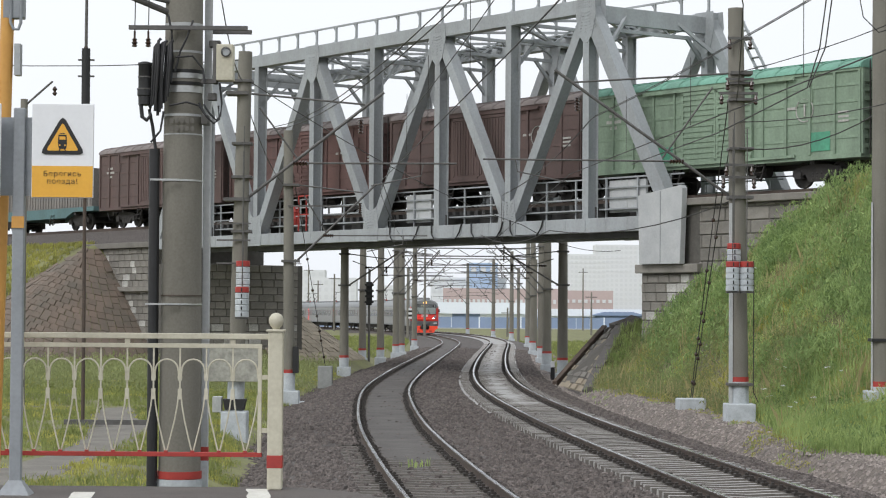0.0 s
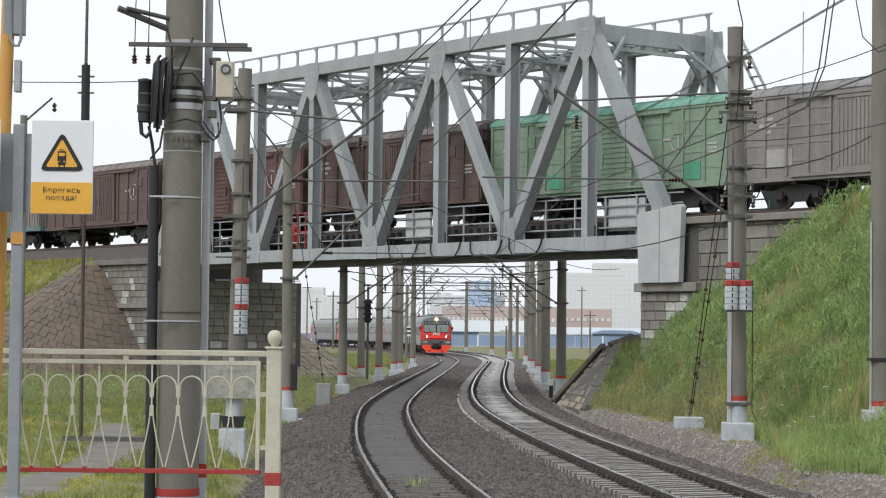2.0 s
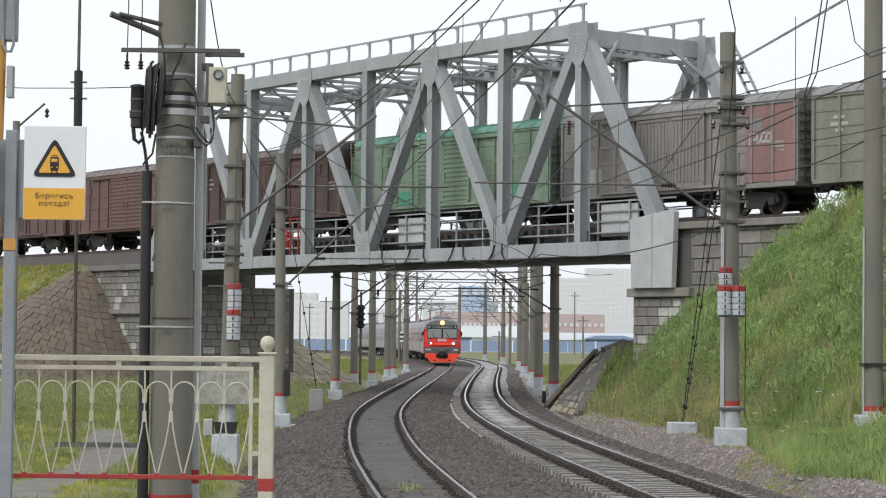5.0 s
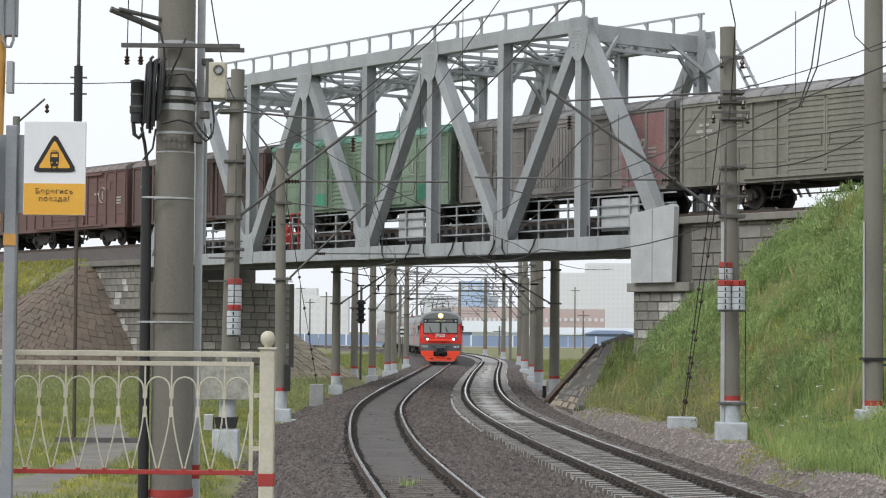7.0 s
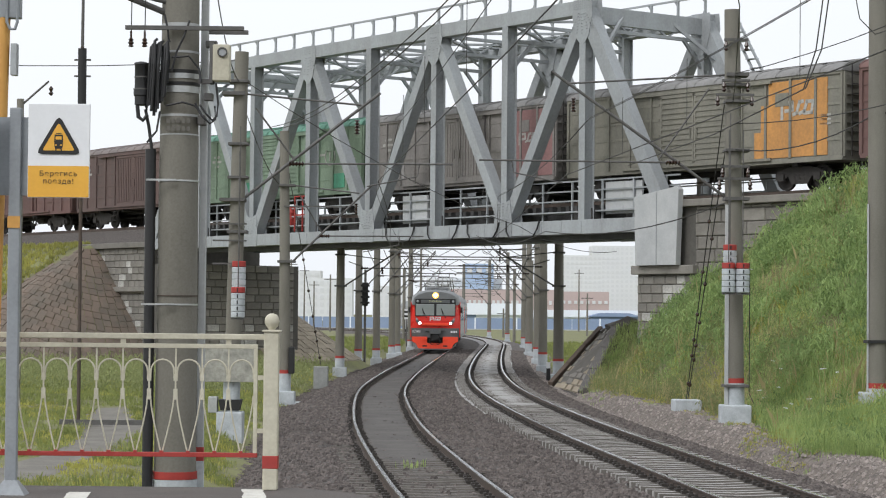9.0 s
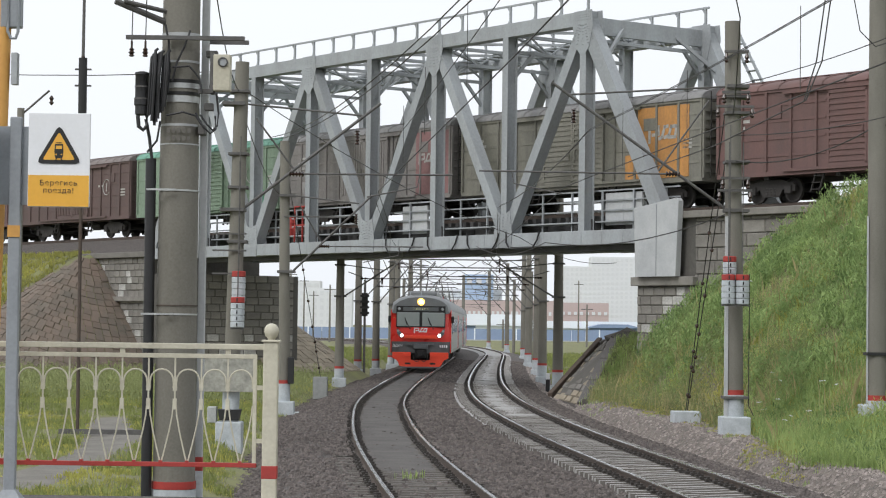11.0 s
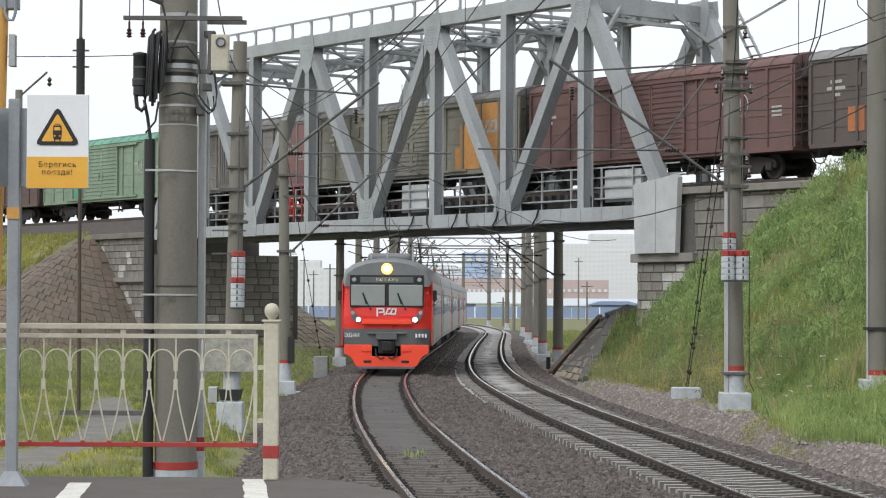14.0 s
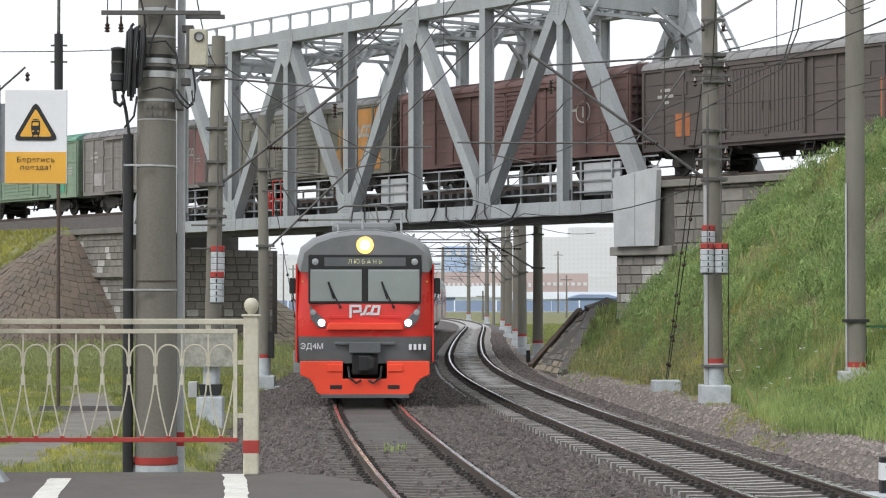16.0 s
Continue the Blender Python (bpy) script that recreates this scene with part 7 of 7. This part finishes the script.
mast_bits()
hid = mast(-11.62, 60, -0.4, 8.9, 0.12, 0.1, label="slim dark mast behind the platform sign", band=0)
part("bracket_arm", Geo().tube([(0, 0, 8.7), (0.78, 0, 9.4)], 0.03, 6), M_IRON, hid)
part("arm_insulator", Geo().lathe((0.84, 0, 9.0), ((0.02, 0), (0.07, 0.06), (0.03, 0.12), (0.07, 0.18), (0.02, 0.26)), 8), M_INSUL, hid)
for i, m in enumerate(MASTS_L[3:]):
    cantilever(at_mast(m), 1, 0, 2.6 + 0.3 * (i % 2), 4.4, 6.0 if i == 0 else 7.3, "far tubular catenary bracket on a mast")
for i, m in enumerate(MASTS_R[2:]):
    cantilever(at_mast(m), -1, 0, 2.9, 4.4, 6.0 if i == 0 else 7.3, "far tubular catenary bracket on a mast")


# ---- overhead wires ----
def wire(name, label, pts, r=0.012, sag=0.0):
    g = Geo()
    out = []
    for (a, b) in zip(pts, pts[1:]):
        a, b = Vector(a), Vector(b)
        for k in range(8):
            t = k / 8
            p = a.lerp(b, t)
            p.z -= sag * 4 * t * (1 - t)
            out.append(p)
    out.append(Vector(pts[-1]))
    g.tube(out, r, 5)
    return solid(name, g, M_WIRE, label, "wire", "overhead wires")


def contact(line, ys, z):
    return [(line_x(line, y) + (0.25 if i % 2 else -0.25), y, zz) for i, (y, zz) in enumerate(zip(ys, z))]


wire("contact_wire", "oxidised copper contact wire over a track", contact(LEFT_LINE, (4, 28, 55.5, 74, 92, 107, 128, 150, 176, 215, 260), (6.1, 6.1, 6.05, 5.9, 5.55, 5.5, 5.6, 5.8, 5.9, 6, 6)), 0.011)
wire("contact_wire", "oxidised copper contact wire over a track", contact(RIGHT_LINE, (4, 28, 53.2, 76, 92, 105, 128, 150, 176, 215, 260), (6.1, 6.1, 6.1, 5.9, 5.55, 5.5, 5.6, 5.8, 5.9, 6, 6)), 0.011)
mw1 = contact(LEFT_LINE, (4, 55.5, 74, 93, 107, 128, 150, 176, 215, 260), (7.6, 7.5, 6.8, 5.7, 5.68, 6.6, 7.2, 7.2, 7.2, 7.2))
mw2 = contact(RIGHT_LINE, (4, 53.2, 76, 91, 104, 128, 150, 176, 215, 260), (7.6, 7.45, 6.8, 5.7, 5.68, 6.6, 7.2, 7.2, 7.2, 7.2))
wire("messenger_wire", "stranded messenger wire over a track", mw1, 0.009, 0.25)
wire("messenger_wire", "stranded messenger wire over a track", mw2, 0.009, 0.25)
wire("messenger_wire", "stranded messenger wire over a track", [(x + 0.08, y, z + 0.07) for x, y, z in mw2[:4]], 0.008, 0.25)
for y in (14, 22, 31, 39, 46):
    for ln in (LEFT_LINE, RIGHT_LINE):
        x = line_x(ln, y)
        wire("dropper", "thin dropper between overhead wires", [(x, y, 6.08), (x, y, 7.3)], 0.006)
# feeders and stays round the masts
for pts, r in (([(7.15, 53.2, 7.9), (5.5, 40, 8.4), (1.2, 14, 9.2)], 0.012), ([(7.1, 53.2, 5.5), (3.2, 66, 5.2), (1.5, 88, 5.85)], 0.016),
               ([(-4.85, 52, 8.2), (-4.0, 38, 8.6), (-2.9, 23.6, 7.2)], 0.012), ([(-4.85, 52, 8.0), (-6.2, 84, 7.6), (-7.5, 108, 5.8)], 0.012),
               ([(-4.85, 52, 8.3), (3.0, 82, 6.0), (7.0, 86.0, 5.2)], 0.012), ([(7.1, 53.2, 7.4), (12.0, 44, 8.0), (22, 28, 9.0)], 0.012),
               ([(7.1, 53.2, 8.6), (12.5, 40, 10.2), (17, 28, 12)], 0.012), ([(7.0, 53.2, 6.8), (9.87, 49.3, 7.3), (24, 38, 9.6)], 0.016),
               ([(-4.07, 52, 7.1), (0.41, 24, 6.5), (2.65, 10, 6.3)], 0.009), ([(-4.07, 52, 7.02), (0.47, 24, 6.42), (2.7, 10, 6.22)], 0.009),
               ([(-4.8, 52, 8.7), (-20, 60, 10.0)], 0.012)):
    wire("feeder_wire", "slack dark feeder wire between masts", pts, r, 0.35)
for dx in (0.0, 0.09):
    wire("hanging_cable", "dark doubled cable hanging from the overhead line", [(6.6 + dx, 35, 10.5), (6.17 + dx, 35, 7.9), (6.05 + dx, 35, 7.0), (5.85 + dx * 0.3, 35, 6.35)], 0.012)
wire("hanging_cable", "dark cable loop hanging from the overhead line", [(6.5, 35, 10.5), (6.6, 35, 8.3), (6.75, 35, 7.5), (7.0, 35, 7.25), (7.3, 35, 7.35)], 0.009)
wire("feeder_wire", "slack dark feeder wire between masts", [(5.85, 35, 6.35), (5.3, 42, 6.2), (4.6, 53.2, 6.35)], 0.012)
for a, b in (((6.84, 60, 0.4), (7.1, 53.3, 9.0)), ((6.88, 60, 0.4), (7.2, 53.3, 8.2)), ((-4.74, 88, 0.5), (-5.25, 74, 8.0))):
    w = wire("guy_wire", "steel guy wire from mast to anchor block", [a, b], 0.014)
    g = Geo()
    va, vb = Vector(a), Vector(b)
    for k in (0.05, 0.14, 0.19, 0.27, 0.4, 0.55):
        p = va.lerp(vb, k)
        part("clamp", Geo().lathe(p, ((0.03, -0.05), (0.05, -0.02), (0.05, 0.02), (0.03, 0.05)), 8), M_INSUL, w)


# ---- small lineside things ----
M_CONC_GREY = mat("dull_grey_concrete", (0.34, 0.35, 0.34), (0.22, 0.225, 0.22), 3, 0.9, 0, 0.2)


def block(name, label, x, y, z, wx, wy, h, turn=0, material=M_WHITEWASH):
    o = thing(name, pose(x, y, z, 0, 0, turn), label, "block")
    part("concrete", Geo().box(-wx, wx, -wy, wy, -0.4, h), material, o, bevel=0.03)
    return o


M_BOARD = mat("mottled_grey_plaster", (0.44, 0.43, 0.38), (0.20, 0.20, 0.175), 4, 0.9, 0, 0.2, 14, 0.5)
block("anchor_block", "whitewashed concrete anchor block in the gravel", 6.84, 60, 0.0, 0.38, 0.3, 0.38, 4)
block("anchor_block", "grey concrete anchor block on the verge", -4.74, 88, 0.0, 0.29, 0.29, 0.5, material=M_CONC_GREY)
part("slab_board", Geo().box(-0.62, 0.60, -0.34, -0.24, 1.46, 2.34), M_BOARD, LM, "mottled grey board", bevel=0.01)
part("foot_strap", Geo().prism([(-0.22, 0.78), (0.22, 0.78), (0.27, 1.04), (-0.27, 1.04)], Matrix.Translation((0, 0.22, 0)) @ pose(0, 0, 0, 90), 0.44), M_BLACK, LM, "black bolted foot strap")
part("relay_box", Geo().box(-0.52, -0.3, -0.2, 0.1, 0.72, 1.1), M_ZINC, LM, "small grey relay box", bevel=0.015)


def build_rod():
    r = thing("thin_steel_pole", pose(-8.74, 53, -0.08), "thin dark steel pole on a crosswise foot beam", "pole")
    part("rod", Geo().tube([(0, 0, 0), (-0.03, 0, 9.2)], 0.045, 10), M_RAIL, r, smooth=True)
    part("sleeve", Geo().tube([(-0.02, 0, 6.9), (-0.03, 0, 9.15)], 0.105, 12), M_BLACK, r, smooth=True)
    part("tip", Geo().tube([(-0.03, 0, 9.1), (-0.02, 0, 13.5)], 0.04, 10, 0.03), M_IRON, r, smooth=True)
    for z in (8.45, 8.85):
        part("lug", Geo().box(-0.22, 0.18, -0.03, 0.03, z, z + 0.04), M_IRON, r)
    part("foot_beam", Geo().box(-0.45, 1.6, -0.06, 0.06, -0.02, 0.10), M_IRON, r)


build_rod()


def build_picket():
    p = thing("picket_marker", pose(6.45, 30, -0.45), "low black and white picket marker post", "marker")
    part("post", Geo().box(-0.08, 0.08, -0.08, 0.08, 0, 0.92), M_BLACK, p, bevel=0.01)
    part("white_plate", Geo().box(-0.083, 0.083, -0.083, 0.083, 0.60, 0.84), M_SIGNW, p)
    letters("digit", "7", 0.2, M_BLACK, p, Matrix.Translation((0.02, -0.086, 0.72)) @ pose(0, 0, 0, 90), 0.002)
    part("foot", Geo().box(-0.35, 0.3, -0.3, 0.3, 0.0, 0.42), M_WHITEWASH, p, bevel=0.06)


build_picket()


def build_gate():
    g = thing("green_gate", pose(10.15, 49.5, 0.75), "dark green tubular gate frame in the grass", "gate")
    M = M_GREEN_P
    part("gate_post", Geo().box(-0.1, 0.06, -0.05, 0.05, -0.2, 1.05), M, g)
    part("top_bar", Geo().beam((0.02, 0, 1.25), (2.6, 0.3, 1.25), 0.05, 0.05), M, g)
    part("side_bar", Geo().beam((0.03, 0, -0.2), (0.03, 0, 1.25), 0.05, 0.05, (0, 1, 0)), M, g)


M_GREEN_P = mat("dark_green_paint", (0.03, 0.13, 0.055), None, 4, 0.5)
build_gate()


def build_short_marker():
    p = thing("trackside_marker", pose(5.05, 100, -0.5), "short black marker post with a white top", "marker")
    part("post", Geo().box(-0.09, 0.09, -0.09, 0.09, 0, 0.72), M_BLACK, p, bevel=0.01)
    part("white_top", Geo().box(-0.09, 0.09, -0.09, 0.09, 0.72, 1.0), M_SIGNW, p, bevel=0.01)


build_short_marker()


def build_signal():
    s = thing("signal", pose(-4.28, 126, -0.4), "black colour-light signal on a slim mast", "signal")
    part("mast", Geo().tube([(0, 0.1, 0), (0, 0.1, 5.6)], 0.07, 8), M_IRON, s)
    part("backboard", Geo().box(-0.17, 0.17, -0.05, 0.05, 3.5, 4.85), M_BLACK, s, bevel=0.02)
    for k in range(4):
        part("hood", Geo().box(-0.26, 0.26, -0.22, 0.0, 3.62 + k * 0.33, 3.74 + k * 0.33), M_BLACK, s)
    p = thing("striped_board", pose(-2.62, 178, -0.4), "small black and white striped board on a post", "marker")
    part("post", Geo().tube([(0, 0, 0), (0, 0, 3)], 0.05, 8), M_IRON, p)
    for k in range(5):
        part("stripe", Geo().box(-0.2, 0.2, -0.1, -0.06, 2.6 + k * 0.17, 2.77 + k * 0.17), M_BLACK if k % 2 else M_SIGNW, p)


build_signal()


# ---- distance: works fence, sheds, brick factory, tower blocks ----
# haze is painted in: fence, brick, plaster and panes have paled base colours
M_BLUE = mat("hazed_blue_sheet", (0.27, 0.345, 0.50), (0.22, 0.29, 0.43), 0.2, 0.6, 0, 0.05, 3)
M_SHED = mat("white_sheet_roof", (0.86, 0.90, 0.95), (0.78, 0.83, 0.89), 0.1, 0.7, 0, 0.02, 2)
M_BRICK = mat("hazed_red_brick", (0.56, 0.45, 0.44), (0.50, 0.40, 0.39), 0.1, 0.9, 0, 0.02, 2)
M_PALE = mat("hazed_plaster", (0.76, 0.77, 0.79), (0.71, 0.72, 0.745), 0.05, 0.9, 0, 0.02, 1)
M_PANE = mat("hazed_window_glass", (0.71, 0.72, 0.74), (0.67, 0.685, 0.71), 1, 0.3, 0, 0)
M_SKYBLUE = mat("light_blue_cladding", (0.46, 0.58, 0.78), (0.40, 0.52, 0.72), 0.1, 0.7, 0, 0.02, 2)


def build_works_fence():
    f = thing("works_fence", pose(0, 455, 0), "blue sheet-metal works fence with white posts", "fence")
    for k in range(48):
        x = -62 + k * 2.9
        part("fence_panel", Geo().box(x, x + 2.8, -0.05, 0.05, -0.6, 1.9), M_BLUE, f)
        if k % 3 == 0:
            part("fence_post", Geo().box(x - 0.15, x + 0.12, -0.12, 0.0, -0.6, 2.0), M_SHED, f)
    part("plinth", Geo().box(-62, 78, -0.35, -0.1, -1.2, -0.35), M_CONC_L, f)


build_works_fence()


def building(name, label, x0, x1, y, z1, depth, material, cols=0, rows=0, wz0=0.2, roof=None, tall=0.28):
    b = thing(name, pose(0, y, 0), label, "building", "distant buildings")
    part("wall", Geo().box(x0, x1, 0, depth, -1.5, z1), material, b)
    if roof:
        part("roof", Geo().prism([(x0 - 1, z1), (x1 + 1, z1), (x1 - 2, z1 + roof[1]), (x0 + 2, z1 + roof[1])], Matrix.Translation((0, depth, 0)) @ pose(0, 0, 0, 90), depth + 1), roof[0], b)
    if cols:
        cw, rh = (x1 - x0) / cols, (z1 * (1 - wz0) - 0.5) / rows
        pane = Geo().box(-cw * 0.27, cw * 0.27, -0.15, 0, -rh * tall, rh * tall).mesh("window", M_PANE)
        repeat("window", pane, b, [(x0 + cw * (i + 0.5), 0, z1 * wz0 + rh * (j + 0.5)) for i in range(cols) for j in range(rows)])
    return b


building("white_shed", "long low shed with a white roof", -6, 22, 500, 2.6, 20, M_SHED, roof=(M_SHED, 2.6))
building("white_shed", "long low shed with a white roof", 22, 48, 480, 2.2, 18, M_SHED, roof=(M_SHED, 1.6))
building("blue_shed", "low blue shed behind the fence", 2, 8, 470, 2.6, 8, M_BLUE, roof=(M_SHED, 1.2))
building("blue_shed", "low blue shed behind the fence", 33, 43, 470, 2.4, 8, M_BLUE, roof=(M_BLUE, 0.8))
building("brick_factory", "long red brick factory paled by painted haze", 0, 34, 600, 9.6, 20, M_BRICK, 26, 1, 0.30, tall=0.09)
building("brick_factory", "long red brick factory wing paled by painted haze", 34, 50, 640, 9.6, 20, M_BRICK, 9, 1, 0.40, tall=0.09)
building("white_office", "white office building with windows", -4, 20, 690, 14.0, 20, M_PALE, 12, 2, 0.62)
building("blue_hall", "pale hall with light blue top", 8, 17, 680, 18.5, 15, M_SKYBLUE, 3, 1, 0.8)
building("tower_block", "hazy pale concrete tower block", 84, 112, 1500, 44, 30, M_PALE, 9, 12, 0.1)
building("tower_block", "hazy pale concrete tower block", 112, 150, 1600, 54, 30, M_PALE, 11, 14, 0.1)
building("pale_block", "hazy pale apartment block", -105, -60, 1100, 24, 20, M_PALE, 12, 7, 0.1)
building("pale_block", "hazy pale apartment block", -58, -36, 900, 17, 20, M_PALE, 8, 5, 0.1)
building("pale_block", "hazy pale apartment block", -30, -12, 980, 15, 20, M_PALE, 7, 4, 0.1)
for x, y, h in ((-21.8, 320, 11), (-16.5, 330, 9), (-2.2, 262, 11), (22.5, 330, 6.5), (8.9, 300, 4), (-26, 420, 12), (-23, 400, 9), (27, 420, 12), (17, 350, 9)):
    p = thing("far_pole", pose(x, y, -0.5), "slim grey pole far beyond the bridge", "pole", "far poles")
    part("shaft", Geo().tube([(0, 0, 0), (0, 0, h)], 0.17, 8, 0.11), M_CONC, p, smooth=True)
    part("arm", Geo().box(-0.9, 0.9, -0.04, 0.04, h - 0.8, h - 0.68), M_IRON, p)


def build_gantry(y, z):
    g = thing("catenary_gantry", pose(0, y, 0), "lattice gantry of overhead line beyond the bridge", "gantry", "gantries")
    x0, x1 = line_x(LEFT_LINE, y) - 3.4, line_x(RIGHT_LINE, y) + 3.4
    for zz in (z, z + 0.6):
        part("chord", Geo().beam((x0, 0, zz), (x1, 0, zz), 0.09, 0.09), M_IRON, g)
    n = 10
    for k in range(n):
        a, b = x0 + (x1 - x0) * k / n, x0 + (x1 - x0) * (k + 1) / n
        part("lattice_bar", Geo().beam((a, 0, z if k % 2 else z + 0.6), (b, 0, z + 0.6 if k % 2 else z), 0.05, 0.05), M_IRON, g)
    for x in (x0, x1):
        part("leg", Geo().tube([(x, 0, -0.5), (x, 0, z + 0.6)], 0.17, 8), M_CONC, g)


for y, z in ((165, 7.0), (205, 7.2), (245, 7.2)):
    build_gantry(y, z)


# ---- what moves ----
def train_place(s_front):
    """Poses of the coaches with the cab's nose at s_front metres of the left track."""
    out, s = [], s_front
    for _ in COACHES:
        a, b = on_line(LEFT_LINE, LEFT_ARC, s + 3.4), on_line(LEFT_LINE, LEFT_ARC, s + 18.0)
        f = (a - b) / np.hypot(*(a - b))
        o = a + f * 3.4
        out.append(pose(o[0], o[1], 0.0, 0, 0, math.degrees(math.atan2(f[1], f[0])) - 90))
        s += 21.85
    return out


FREIGHT_T = (0.0, 1.5, 3.5, 7.0, 9.0, 12.5, 14.5, 16.0)
FREIGHT_S = (6.7, 11.85, 18.85, 31.0, 38.05, 51.4, 59.1, 64.9)


def motions():
    c = np.polyfit(FREIGHT_T, FREIGHT_S, 3)
    ts = np.linspace(0, 16, 9)
    for w, mid in TRAIN:
        walk(w, [(t, BRIDGE @ pose(float(np.polyval(c, t)) + mid, TRAIN_Y, RAIL_Z)) for t in ts])
    step = np.linspace(0, 16, 97)
    for w, wheels in ROLLING:
        for ws, x in wheels:
            walk(ws, [(t, pose(x, 0, 0.475, 0, math.degrees(float(np.polyval(c, t) - c[-1]) / 0.475))) for t in step])
    ts = np.linspace(0, 16, 33)
    run = np.polyfit((0, 4, 6.5, 9, 11.5, 13, 16), (271.5, 221.0, 187.5, 153.2, 118.3, 97.2, 55.2), 2)
    rows = [train_place(arc_at_y(LEFT_LINE, LEFT_ARC, float(np.polyval(run, t)))) for t in ts]
    for k, coach in enumerate(COACHES):
        walk(coach, [(t, rows[i][k]) for i, t in enumerate(ts)])


motions()
